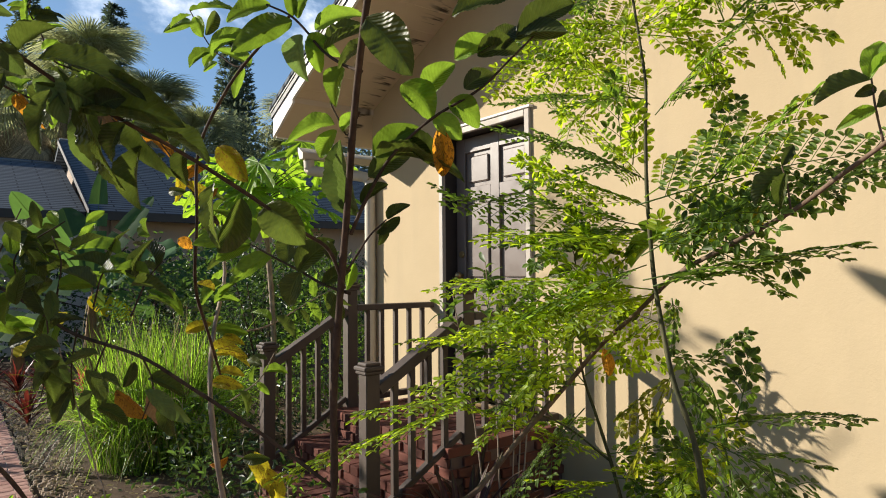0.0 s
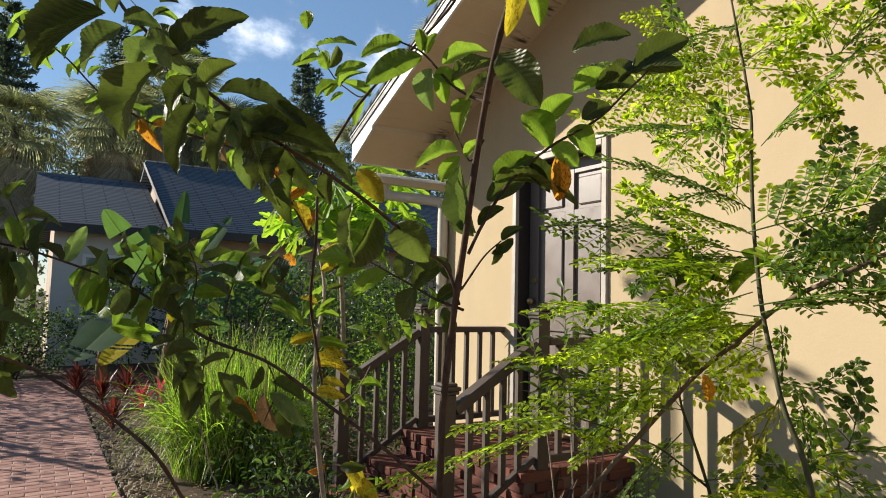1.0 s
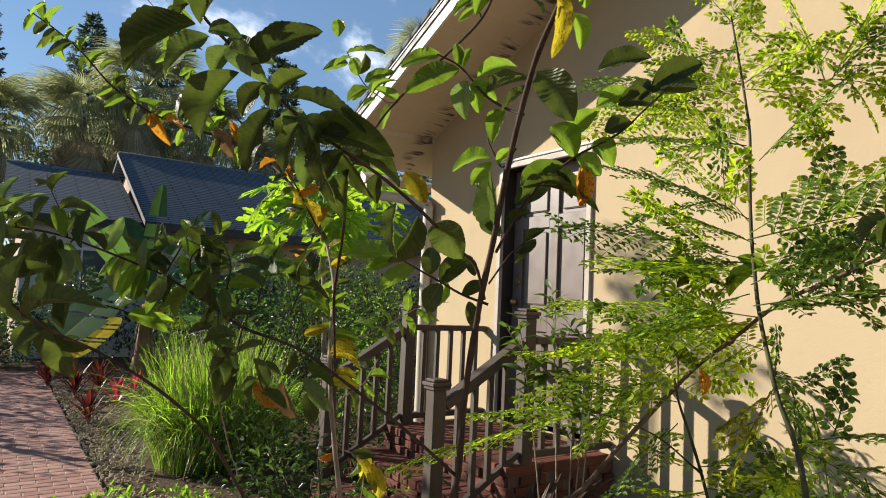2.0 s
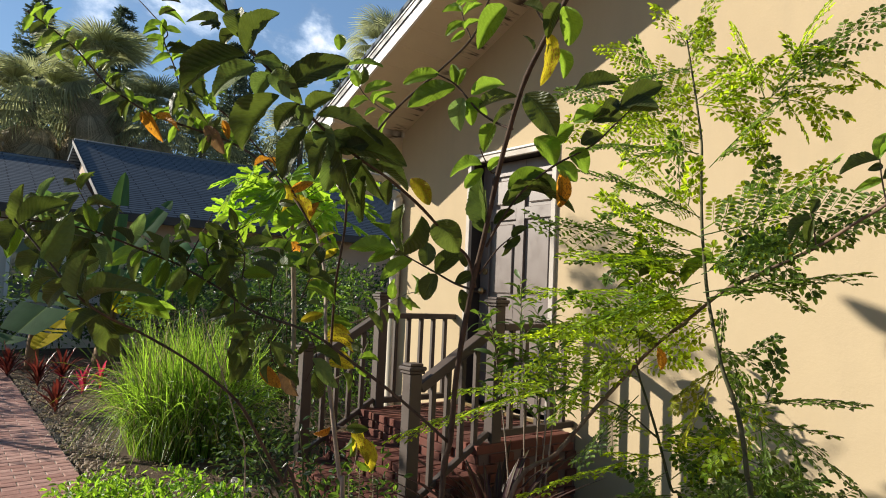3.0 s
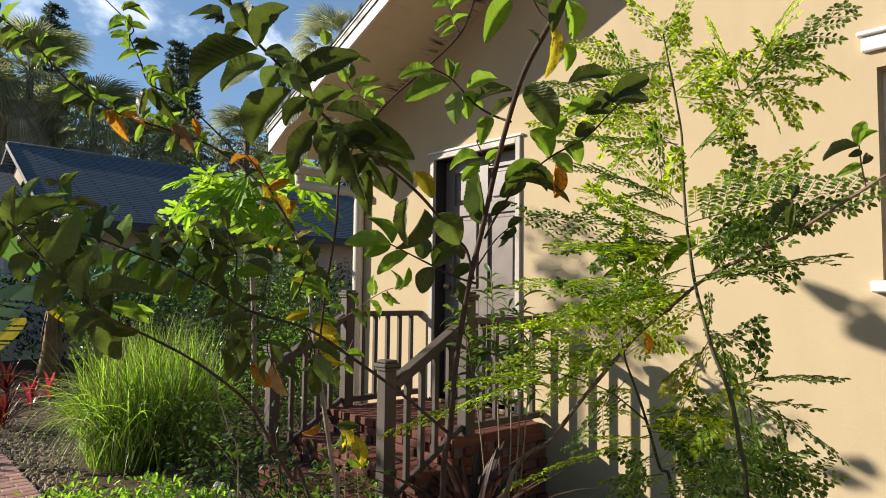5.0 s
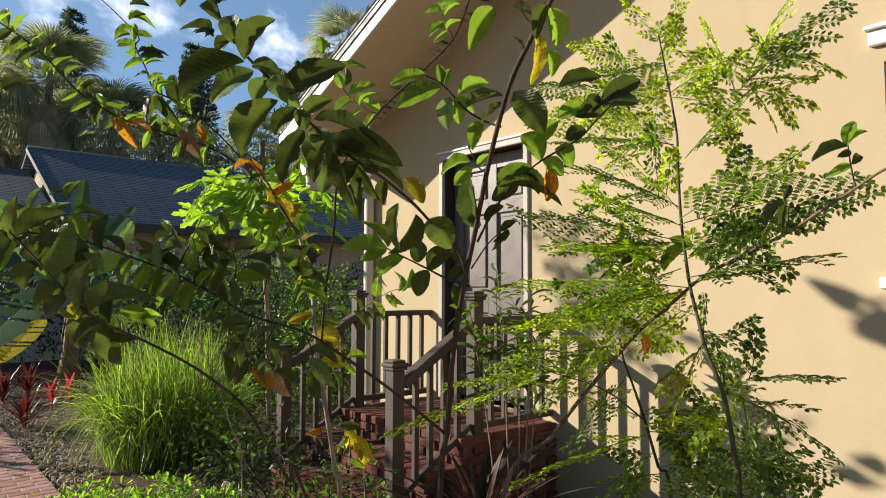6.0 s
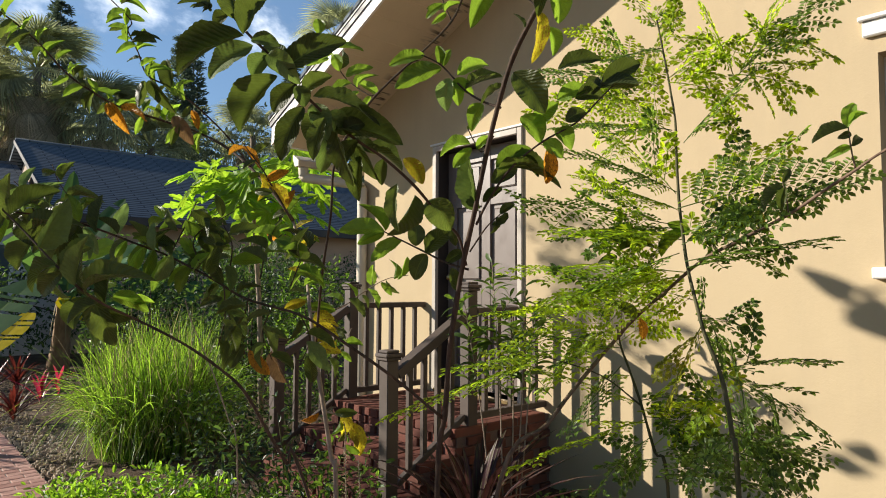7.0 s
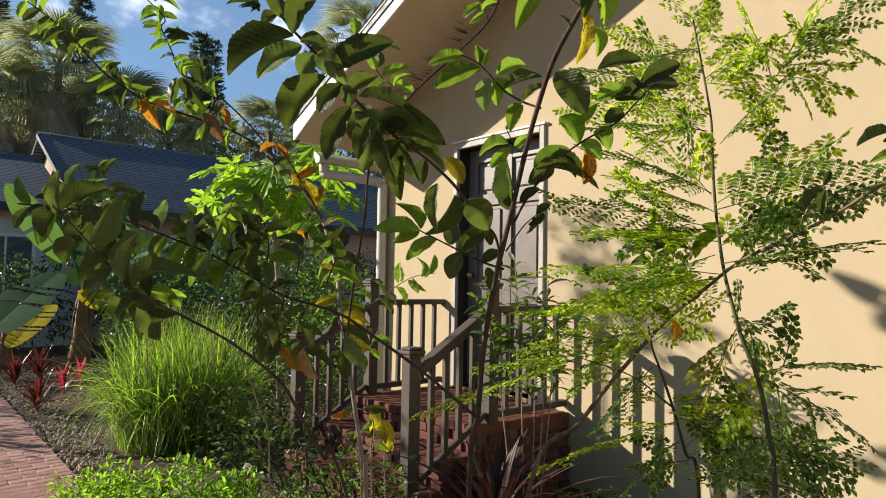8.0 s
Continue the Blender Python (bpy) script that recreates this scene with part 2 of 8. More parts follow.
def wall():
    """The gable wall, 0.2 thick, with its door and window openings cut through."""
    ys = [-12.0, WIN_Y0, WIN_Y1, DOOR_Y0, DOOR_Y1, CORNER]
    bm = bmesh.new()
    def block(y0, y1, z0, z1=None):
        top0, top1 = (z1, z1) if z1 else (soffit_z(y0) if y0 > RIDGE_Y else soffit_z(2 * RIDGE_Y - y0), soffit_z(y1))
        prism(bm, [(y0, z0), (y1, z0), (y1, top1), (y0, top0)], "x", 0.0, 0.2)
    block(RIDGE_Y, WIN_Y0, -0.1)
    block(WIN_Y0, WIN_Y1, -0.1, WIN_Z0)
    block(WIN_Y0, WIN_Y1, WIN_Z1)
    block(WIN_Y1, DOOR_Y0, -0.1)
    block(DOOR_Y0, DOOR_Y1, -0.1, LAND + 0.03)
    block(DOOR_Y0, DOOR_Y1, DOOR_TOP)
    block(DOOR_Y1, CORNER, -0.1)
    prism(bm, [(-12.0, -0.1), (RIDGE_Y, -0.1), (RIDGE_Y, soffit_z(RIDGE_Y)), (-12.0, soffit_z(2 * RIDGE_Y + 12.0))], "x", 0.0, 0.2)
    bmesh.ops.remove_doubles(bm, verts=bm.verts, dist=0.0005)
    return bm


part("wall", wall(), STUCCO, house)
part("side_wall", boxed((0.2, CORNER - 0.2, -0.1), (9.0, CORNER, WTOP + 0.02), 0), STUCCO, house)
part("back_wall", boxed((8.8, -12.0, -0.1), (9.0, CORNER - 0.2, WTOP), 0), STUCCO, house)
part("interior", boxed((1.6, -11.8, -0.1), (1.62, CORNER - 0.2, WTOP), 0), painted("dim_interior_paint", (0.25, 0.22, 0.19), (0.2, 0.17, 0.14)), house)


def slab(x0, x1, ya, yb, up0, up1, mirror=False):
    """A sloping sheet over the wall, from up0 to up1 above the soffit line."""
    f = (lambda y: 2 * RIDGE_Y - y) if mirror else (lambda y: y)
    return prism(bmesh.new(), [(f(ya), soffit_z(ya) + up0), (f(yb), soffit_z(yb) + up0), (f(yb), soffit_z(yb) + up1), (f(ya), soffit_z(ya) + up1)], "x", x0, x1)


EAVE, BOXZ, GUTZ = CORNER + 0.40, 2.81, 2.66
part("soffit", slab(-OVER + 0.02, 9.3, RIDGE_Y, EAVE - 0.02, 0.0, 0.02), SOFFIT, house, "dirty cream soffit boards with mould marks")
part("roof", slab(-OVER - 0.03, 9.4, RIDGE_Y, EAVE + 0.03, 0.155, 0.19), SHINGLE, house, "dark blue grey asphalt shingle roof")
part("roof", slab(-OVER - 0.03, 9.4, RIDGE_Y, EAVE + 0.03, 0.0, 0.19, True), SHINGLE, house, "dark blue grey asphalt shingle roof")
part("fascia", slab(-OVER, -OVER + 0.022, RIDGE_Y, EAVE, -0.022, 0.082), WHITE, house, "white painted rake board")
# solid strip; the groove's shade under the shingles is painted as near-black
part("drip_edge", slab(-OVER - 0.012, -OVER + 0.01, RIDGE_Y, EAVE + 0.02, 0.082, 0.135), DARK, house, "black strip painted for the shaded gap under the shingles")
part("fascia_cap", slab(-OVER - 0.02, -OVER + 0.02, RIDGE_Y, EAVE + 0.02, 0.135, 0.155), WHITE, house, "thin white metal edge")
for i in range(22):
    y = EAVE - 0.55 - 0.22 * i
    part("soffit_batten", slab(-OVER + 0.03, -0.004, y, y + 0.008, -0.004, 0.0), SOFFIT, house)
# eave return, gutter and downspout at the corner
ez = soffit_z(EAVE)
bm = prism(bmesh.new(), [(CORNER - 0.03, soffit_z(CORNER - 0.03) - 0.05), (EAVE - 0.024, BOXZ), (EAVE - 0.024, soffit_z(EAVE - 0.024) - 0.002), (CORNER - 0.03, soffit_z(CORNER - 0.03) - 0.002)], "x", -OVER + 0.024, 9.0)
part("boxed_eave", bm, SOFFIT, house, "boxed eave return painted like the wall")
part("eave_fascia", boxed((-OVER + 0.03, EAVE - 0.022, BOXZ - 0.01), (9.3, EAVE, ez + 0.12), 0.002), WHITE, house)
bm = prism(bmesh.new(), [(CORNER - 0.03, soffit_z(CORNER - 0.03) - 0.024), (CORNER - 0.03, soffit_z(CORNER - 0.03) - 0.055), (EAVE, BOXZ - 0.006), (EAVE, soffit_z(EAVE) - 0.024)], "x", -OVER, -OVER + 0.022)
part("end_board", bm, WHITE, house, "white end board of the eave return")
bm = bmesh.new()
prism(bm, [(EAVE + 0.002, GUTZ - 0.02), (EAVE + 0.075, GUTZ - 0.02), (EAVE + 0.115, GUTZ + 0.06), (EAVE + 0.115, GUTZ + 0.10), (EAVE + 0.10, GUTZ + 0.10), (EAVE + 0.002, GUTZ + 0.04)], "x", -OVER + 0.30, 9.2)
part("gutter", bm, CREAM, house, "cream metal eave gutter")
bm = limb([(-0.44, EAVE + 0.06, GUTZ - 0.02), (-0.43, EAVE + 0.06, GUTZ - 0.10), (-0.40, EAVE + 0.03, GUTZ - 0.13), (-0.13, CORNER + 0.06, GUTZ - 0.20), (-0.06, CORNER - 0.035, GUTZ - 0.25), (-0.055, CORNER - 0.05, GUTZ - 0.40), (-0.055, CORNER - 0.05, 1.2), (-0.055, CORNER - 0.05, 0.15), (-0.16, CORNER - 0.05, 0.05)], 0.052, 0.052, 6, 10, 0.0)
part("downspout", bm, CREAM, house, "cream metal downspout at the wall corner")


def door():
    y0, y1, z0, z1 = DOOR_Y0, DOOR_Y1, LAND, DOOR_TOP
    fr = part("door_frame", boxed((-0.022, y1 - 0.05, z0), (0.012, y1, z1), 0.004), FRAMEP, house, "weathered off-white door frame")
    part("casing", boxed((-0.022, y0, z0), (0.012, y0 + 0.05, z1), 0.004), FRAMEP, fr)
    part("casing", boxed((-0.022, y0 + 0.05, z1 - 0.05), (0.012, y1 - 0.05, z1), 0.004), FRAMEP, fr)
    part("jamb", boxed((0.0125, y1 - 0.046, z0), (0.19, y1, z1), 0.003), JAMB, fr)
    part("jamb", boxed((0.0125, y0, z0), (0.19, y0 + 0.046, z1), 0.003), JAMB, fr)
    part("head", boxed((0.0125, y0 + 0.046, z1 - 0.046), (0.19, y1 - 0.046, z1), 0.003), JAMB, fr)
    part("lip", boxed((-0.034, y0 - 0.02, z1 + 0.001), (0.02, y1 + 0.02, z1 + 0.02), 0.004), WHITE, fr)
    part("threshold", boxed((-0.05, y0 + 0.05, z0), (0.16, y1 - 0.05, z0 + 0.03), 0.006), METAL.m, fr)
    a, b, lo, hi = y0 + 0.053, y1 - 0.053, z0 + 0.035, z1 - 0.053
    ob = part("door", boxed((0.148, a, lo), (0.185, b, hi), 0.003), DOORP, house, "grey-brown painted six-panel door, shut")
    w = b - a
    cols = [(a + 0.11, a + w / 2 - 0.05), (a + w / 2 + 0.05, b - 0.11)]
    rows = [(lo + 0.20, lo + 0.72), (lo + 0.90, lo + 1.56), (lo + 1.66, hi - 0.12)]
    # stiles and rails stand proud round the panels
    for p, q in ((a, cols[0][0]), (cols[0][1], cols[1][0]), (cols[1][1], b)):
        part("stile", boxed((0.125, p, lo), (0.147, q, hi), 0.003), DOORP, ob)
    for p, q in ((lo, rows[0][0]), (rows[0][1], rows[1][0]), (rows[1][1], rows[2][0]), (rows[2][1], hi)):
        for c in cols:
            part("rail", boxed((0.127, c[0], p), (0.147, c[1], q), 0.003), DOORP, ob)
    for c in cols:
        for r in rows:
            bm = bmesh.new()
            box(bm, (0.133, c[0] + 0.035, r[0] + 0.035), (0.147, c[1] - 0.035, r[1] - 0.035), 0.009)
            part("panel", bm, DOORP, ob)
    bm = bmesh.new()
    bmesh.ops.create_uvsphere(bm, u_segments=12, v_segments=8, radius=0.03, matrix=pose(0.080, b - 0.07, lo + 0.95))
    tube(bm, [(0.130, b - 0.07, lo + 0.95), (0.080, b - 0.07, lo + 0.95)], [0.014, 0.012])
    part("knob", bm, BRASS, ob, "round brass knob")
    bm = tube(bmesh.new(), [(0.130, b - 0.07, lo + 1.12), (0.110, b - 0.07, lo + 1.12)], [0.03, 0.026], 12)
    part("deadbolt", bm, BRASS, ob)


door()


def window():
    y0, y1, z0, z1 = WIN_Y0, WIN_Y1, WIN_Z0, WIN_Z1
    ob = part("window", boxed((0.10, y1 - 0.05, z0), (0.15, y1, z1), 0.003), WHITE, house, "white framed window with header and sill")
    part("frame", boxed((0.10, y0, z0), (0.15, y0 + 0.05, z1), 0.003), WHITE, ob)
    part("frame", boxed((0.10, y0 + 0.05, z1 - 0.05), (0.15, y1 - 0.05, z1), 0.003), WHITE, ob)
    part("frame", boxed((0.10, y0 + 0.05, z0), (0.15, y1 - 0.05, z0 + 0.05), 0.003), WHITE, ob)
    part("pane", boxed((0.122, y0 + 0.05, z0 + 0.05), (0.128, y1 - 0.05, z1 - 0.05), 0), GLASS, ob)
    part("sill", boxed((-0.05, y0 - 0.04, z0 - 0.062), (0.12, y1 + 0.045, z0 - 0.004), 0.006), WHITE, ob, "white sill with flaking paint")
    part("header", boxed((-0.03, y0 - 0.05, z1 + 0.085), (-0.001, y1 + 0.06, z1 + 0.165), 0.006), WHITE, ob, "white header board")
    part("header_cap", boxed((-0.05, y0 - 0.06, z1 + 0.165), (-0.001, y1 + 0.075, z1 + 0.19), 0.005), WHITE, ob)


window()

# ---- brick steps ----
NEAR, FAR, DEEP = -0.80, 0.66, 0.93
RISE = LAND / 3
steps = thing("brick_steps", "red brick steps and landing with pale mortar joints", "steps", (-0.5, 0, 0))


def brick_shape(l, w, h):
    bm = boxed((-l / 2, -w / 2, -h / 2), (l / 2, w / 2, h / 2), 0.004)
    return mesh_of("brick", bm, BRICK)


def lay(data, at, turn=0.0):
    ob = new("brick", data)
    ob.parent = steps
    ob.matrix_parent_inverse = Matrix.Translation(steps.location).inverted()
    rnd = lay.rnd
    ob.matrix_basis = pose(at[0] + rnd.uniform(-0.002, 0.002), at[1] + rnd.uniform(-0.002, 0.002), at[2] + rnd.uniform(-0.0015, 0.0015), rnd.uniform(-0.4, 0.4), rnd.uniform(-0.4, 0.4), turn + rnd.uniform(-0.5, 0.5))


lay.rnd = random.Random(4)
cores = bmesh.new()
RUN = 0.29
levels = [(-DEEP, LAND), (-DEEP - RUN, LAND - RISE), (-DEEP - 2 * RUN, LAND - 2 * RISE)]
for x0, top in levels:
    box(cores, (x0 + 0.012, NEAR + 0.012, -0.1), (-0.005 if x0 == -DEEP else x0 + RUN + 0.012, FAR - 0.012, top - 0.012))
core = part("mortar", cores, MORTAR, steps, "pale grey mortar between bricks")
core.matrix_parent_inverse = Matrix.Translation(steps.location).inverted()
tread, face, cut = brick_shape(0.292, 0.094, 0.055), brick_shape(0.205, 0.06, 0.052), brick_shape(0.10, 0.06, 0.052)
rowlock = brick_shape(0.062, 0.10, 0.16)
n = int((FAR - NEAR) / 0.104)
pitch_y = (FAR - NEAR) / n
for x0, top in levels:
    for j in range(n):
        lay(tread, (x0 + 0.135, NEAR + pitch_y * (j + 0.5), top - 0.024))
    if x0 == -DEEP:
        for i in range(2):
            for j in range(n):
                lay(tread, (x0 + 0.135 + 0.30 * (i + 1), NEAR + pitch_y * (j + 0.5), top - 0.026))
    m = int((FAR - NEAR) / 0.217)
    for c in range(2):
        for j in range(m + c):
            y = NEAR + (FAR - NEAR) / m * (j + (0.5 if c == 0 else 0.0))
            y = min(max(y, NEAR + 0.05), FAR - 0.05)
            lay(cut if c and j in (0, m) else face, (x0 + 0.02, y, top - 0.085 - 0.062 * c), 90)
# courses up the two sides
for side, y in ((-1, NEAR + 0.02), (1, FAR - 0.02)):
    for x0, top in levels:
        xa, xb = (x0 + 0.055, -0.01) if x0 == -DEEP else (x0 + 0.055, x0 + RUN)
        c, z = 0, top - 0.085
        while z > 0.0:
            k = max(1, int((xb - xa) / 0.217))
            if xb - xa < 0.3:
                lay(face, ((xa + xb) / 2 + 0.01, y, z))
            else:
                for j in range(k + c % 2):
                    x = xa + (xb - xa) / k * (j + (0.5 if c % 2 == 0 else 0.0))
                    half = c % 2 and j in (0, k)
                    lay(cut if half else face, (min(max(x, xa + 0.05), xb - 0.05), y, z))
            c, z = c + 1, z - 0.062

# ---- stair railing ----
railing = thing("stair_railing", "dark brown painted wooden stair railing with capped newel posts", "railing", (-0.5, 0, 0.2))
RINV = Matrix.Translation(railing.location).inverted()


def rpart(name, bm, label=""):
    ob = part(name, bm, BROWN, railing, label)
    ob.matrix_parent_inverse = RINV
    return ob


def newel(x, y, z0, z1):
    w = 0.042
    ob = rpart("newel_post", boxed((x - w, y - w, z0), (x + w, y + w, z1 - 0.06), 0.004))
    bm = bmesh.new()
    box(bm, (x - w - 0.012, y - w - 0.012, z1 - 0.06), (x + w + 0.012, y + w + 0.012, z1 - 0.042), 0.004)
    box(bm, (x - w - 0.020, y - w - 0.020, z1 - 0.0415), (x + w + 0.020, y + w + 0.020, z1 - 0.018), 0.006)
    box(bm, (x - w - 0.005, y - w - 0.005, z1 - 0.0175), (x + w + 0.005, y + w + 0.005, z1), 0.006)
    cap = part("cap", bm, BROWN, ob, "moulded square post cap")


def beam(a, b, wide, high):
    """A plank from a to b, wide across and high."""
    a, b = Vector(a), Vector(b)
    d = (b - a).normalized()
    s = Vector((0, 0, 1)).cross(d).normalized()
    u = d.cross(s)
    bm = bmesh.new()
    vs = [bm.verts.new(p + s * wide / 2 * i + u * high / 2 * j) for p in (a, b) for i, j in ((-1, -1), (1, -1), (1, 1), (-1, 1))]
    for f in ((0, 1, 2, 3), (7, 6, 5, 4), (0, 4, 5, 1), (1, 5, 6, 2), (2, 6, 7, 3), (3, 7, 4, 0)):
        bm.faces.new([vs[i] for i in f])
    bmesh.ops.recalc_face_normals(bm, faces=bm.faces)
    bmesh.ops.bevel(bm, geom=bm.edges[:], offset=0.005, segments=1, affect="EDGES")
    return bm


TOPX, LOWX = -0.768, -1.425
for y in (NEAR + 0.06, FAR - 0.01):
    newel(TOPX, y, 0.0, 1.46)
    newel(LOWX, y, 0.0, 1.05)
    rail_z, low_z = 1.265, LAND + 0.055
    rpart("handrail", beam((TOPX + 0.043, y, rail_z), (-0.002, y, rail_z), 0.085, 0.045))
    rpart("bottom_rail", beam((TOPX + 0.043, y, low_z), (-0.002, y, low_z), 0.06, 0.045))
    for i in range(5):
        x = TOPX + 0.15 + 0.13 * i
        rpart("baluster", boxed((x - 0.017, y - 0.017, low_z + 0.02), (x + 0.017, y + 0.017, rail_z - 0.02), 0.003))
    a, b = Vector((LOWX + 0.043, y, 0.90)), Vector((TOPX - 0.043, y, 1.245))
    rpart("sloping_handrail", beam(a, b, 0.085, 0.058))
    c, d = Vector((LOWX + 0.043, y, 0.24)), Vector((TOPX - 0.043, y, 0.585))
    rpart("sloping_bottom_rail", beam(c, d, 0.045, 0.036))
    for i in range(4):
        f = (i + 1) / 5
        p, q = c.lerp(d, f), a.lerp(b, f)
        rpart("baluster", boxed((p.x - 0.017, y - 0.017, p.z + 0.01), (p.x + 0.017, y + 0.017, q.z - 0.01), 0.003))

# ---- the neighbour's house ----
far_house = thing("neighbour_house", "pale stucco house under low blue-grey shingle roofs", "house", (2, 12, 0))
FINV = Matrix.Translation(far_house.location).inverted()


def far_part(name, bm, material, label=""):
    ob = part(name, bm, material, far_house, label)
    ob.matrix_parent_inverse = FINV
    return ob


def sheet(x0, x1, p, q, thick):
    """A roof sheet whose own z is its normal, so that the shingle courses run level."""
    (ya, za), (yb, zb) = p, q
    ang = math.atan2(zb - za, yb - ya)
    length = math.hypot(zb - za, yb - ya)
    bm = boxed((0, 0, -thick), (x1 - x0, length, 0), 0)
    return bm, pose(x0, ya, za, math.degrees(ang), 0, 0)


def far_roof(x0, x1, eave, ridge, back):
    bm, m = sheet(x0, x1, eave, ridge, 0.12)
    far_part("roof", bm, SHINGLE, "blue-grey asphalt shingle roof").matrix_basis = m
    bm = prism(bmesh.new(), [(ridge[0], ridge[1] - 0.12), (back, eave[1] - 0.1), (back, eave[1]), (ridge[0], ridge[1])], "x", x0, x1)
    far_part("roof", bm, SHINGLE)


far_roof(-0.78, 14.0, (10.5, 2.86), (15.5, 5.13), 20.5)
far_roof(-3.3, -0.80, (10.9, 2.86), (15.0, 4.42), 19.2)
far_part("fascia", boxed((-0.78, 10.47, 2.68), (14.0, 10.50, 2.855), 0.004), DARK, "dark eave board")
far_part("fascia", boxed((-3.3, 10.87, 2.68), (-0.82, 10.90, 2.855), 0.004), DARK, "dark eave board")
bm, m = sheet(0, 0.025, (10.5, 2.875), (15.5, 5.145), 0.11)
far_part("rake_board", bm, DARK, "dark weathered rake edge").matrix_basis = pose(-0.815, 0, 0) @ m
far_part("ridge_cap", limb([(-0.78, 15.5, 5.13), (14, 15.5, 5.13)], 0.06, 0.06, 3, 6, 0), SHINGLE)
far_part("ridge_cap", limb([(-3.3, 15.0, 4.42), (-0.8, 15.0, 4.42)], 0.06, 0.06, 3, 6, 0), SHINGLE)
far_part("wall", boxed((-0.3, 11.0, -0.1), (13.6, 11.2, 2.72), 0), NEIGH)
far_part("wall", boxed((-2.9, 11.3, -0.1), (-0.32, 11.5, 2.72), 0), painted("pale_grey_wall_paint", (0.66, 0.64, 0.60), (0.44, 0.42, 0.38), 0.85, 2), "pale grey painted wall")
far_part("end_wall", prism(bmesh.new(), [(11.2, -0.1), (19.8, -0.1), (19.8, 2.7), (15.5, 4.85), (11.2, 2.95)], "x", -0.5, -0.31), NEIGH)
far_part("end_wall", prism(bmesh.new(), [(11.5, -0.1), (18.8, -0.1), (18.8, 2.7), (15.0, 4.2), (11.5, 2.9)], "x", -2.9, -2.72), NEIGH)
for x, w in ((-2.3, 0.9),):
    yy = 11.0 if x > 0 else 11.3
    win = far_part("window", boxed((x, yy - 0.03, 1.0), (x + w, yy - 0.002, 2.2), 0.005), GLASS)
    fr = bmesh.new()
    for lo, hi in (((x - 0.07, 0.93), (x, 2.27)), ((x + w, 0.93), (x + w + 0.07, 2.27)), ((x, 2.2), (x + w, 2.27)), ((x, 0.93), (x + w, 1.0)), ((x + w / 2 - 0.02, 1.0), (x + w / 2 + 0.02, 2.2))):
        box(fr, (lo[0], yy - 0.05, lo[1]), (hi[0], yy - 0.032, hi[1]), 0.004)
    ob = part("frame", fr, WHITE, win)


far_house.location = (1.80, 12.4, 0)

# ---- leaf materials ----
G = leaf_mat("guava_leaf", (0.058, 0.070, 0.026), (0.165, 0.225, 0.030), 0.40, 12, 0.30)
GL = leaf_mat("guava_leaf_young", (0.10, 0.175, 0.026), (0.36, 0.57, 0.045), 0.38, 12, 0.38)
GU = leaf_mat("guava_leaf_underside", (0.12, 0.16, 0.065), (0.20, 0.30, 0.05), 0.7, 12, 0.30)
GP = leaf_mat("guava_leaf_pale", (0.20, 0.28, 0.11), (0.30, 0.46, 0.10), 0.5, 12, 0.3, (0.26, 0.34, 0.15))
GY = leaf_mat("guava_leaf_yellow", (0.33, 0.32, 0.03), (0.75, 0.62, 0.03), 0.5, 12, 0.45, spots=(0.30, 0.14, 0.03))
GO = leaf_mat("guava_leaf_orange", (0.42, 0.20, 0.03), (0.80, 0.36, 0.03), 0.55, 12, 0.45, (0.3, 0.2, 0.05), spots=(0.20, 0.07, 0.02))
GD = leaf_mat("guava_leaf_dry", (0.20, 0.13, 0.08), (0.34, 0.20, 0.08), 0.7, 12, 0.25, (0.16, 0.1, 0.06))


def small_leaf_mat(name, top, glow, rough=0.45, translucent=0.4, vary=0.4):
    """Leaflets joined in one mesh: the tone changes from leaflet to leaflet."""
    k = Nodes(name, rough, spec=0.4)
    rnd = k.n("NewGeometry").outputs["Random Per Island"]
    shade = k.math("MULTIPLY_ADD", rnd, 2 * vary, 1 - vary)
    v = k.n("CombineXYZ")
    for i in range(3):
        k.to(shade, v.inputs[i])
    n = k.noise(5, 3)
    c = k.mix(1.0, k.mix(n, top, tuple(q * 0.7 for q in top)), v.outputs[0], "MULTIPLY")
    k.color(c)
    tr = k.n("BsdfTranslucent")
    k.to(k.mix(1.0, glow, v.outputs[0], "MULTIPLY"), tr.inputs["Color"])
    add = k.n("MixShader", Fac=translucent)
    k.to(k.b.outputs[0], add.inputs[1])
    k.to(tr.outputs[0], add.inputs[2])
    k.to(add.outputs[0], k.t.nodes["Material Output"].inputs["Surface"])
    return k.m


ML = small_leaf_mat("moringa_leaflets", (0.170, 0.260, 0.018), (0.74, 0.95, 0.03), 0.45, 0.5, 0.55)
MD = small_leaf_mat("moringa_leaflets_deep", (0.095, 0.155, 0.030), (0.33, 0.52, 0.05), 0.45, 0.4, 0.6)
MY = small_leaf_mat("moringa_leaflets_yellow", (0.22, 0.24, 0.025), (0.62, 0.62, 0.04), 0.5, 0.45)
HEDGE = small_leaf_mat("hedge_leaves", (0.040, 0.072, 0.024), (0.16, 0.29, 0.04), 0.38, 0.25, 0.7)
BUSHM = small_leaf_mat("bush_leaves", (0.115, 0.225, 0.026), (0.44, 0.74, 0.04), 0.45, 0.44, 0.6)
WEED = small_leaf_mat("weed_leaves", (0.080, 0.150, 0.032), (0.30, 0.50, 0.045), 0.45, 0.38, 0.6)
GRASSM = small_leaf_mat("grass_blades", (0.105, 0.195, 0.026), (0.42, 0.68, 0.05), 0.38, 0.42, 0.85)
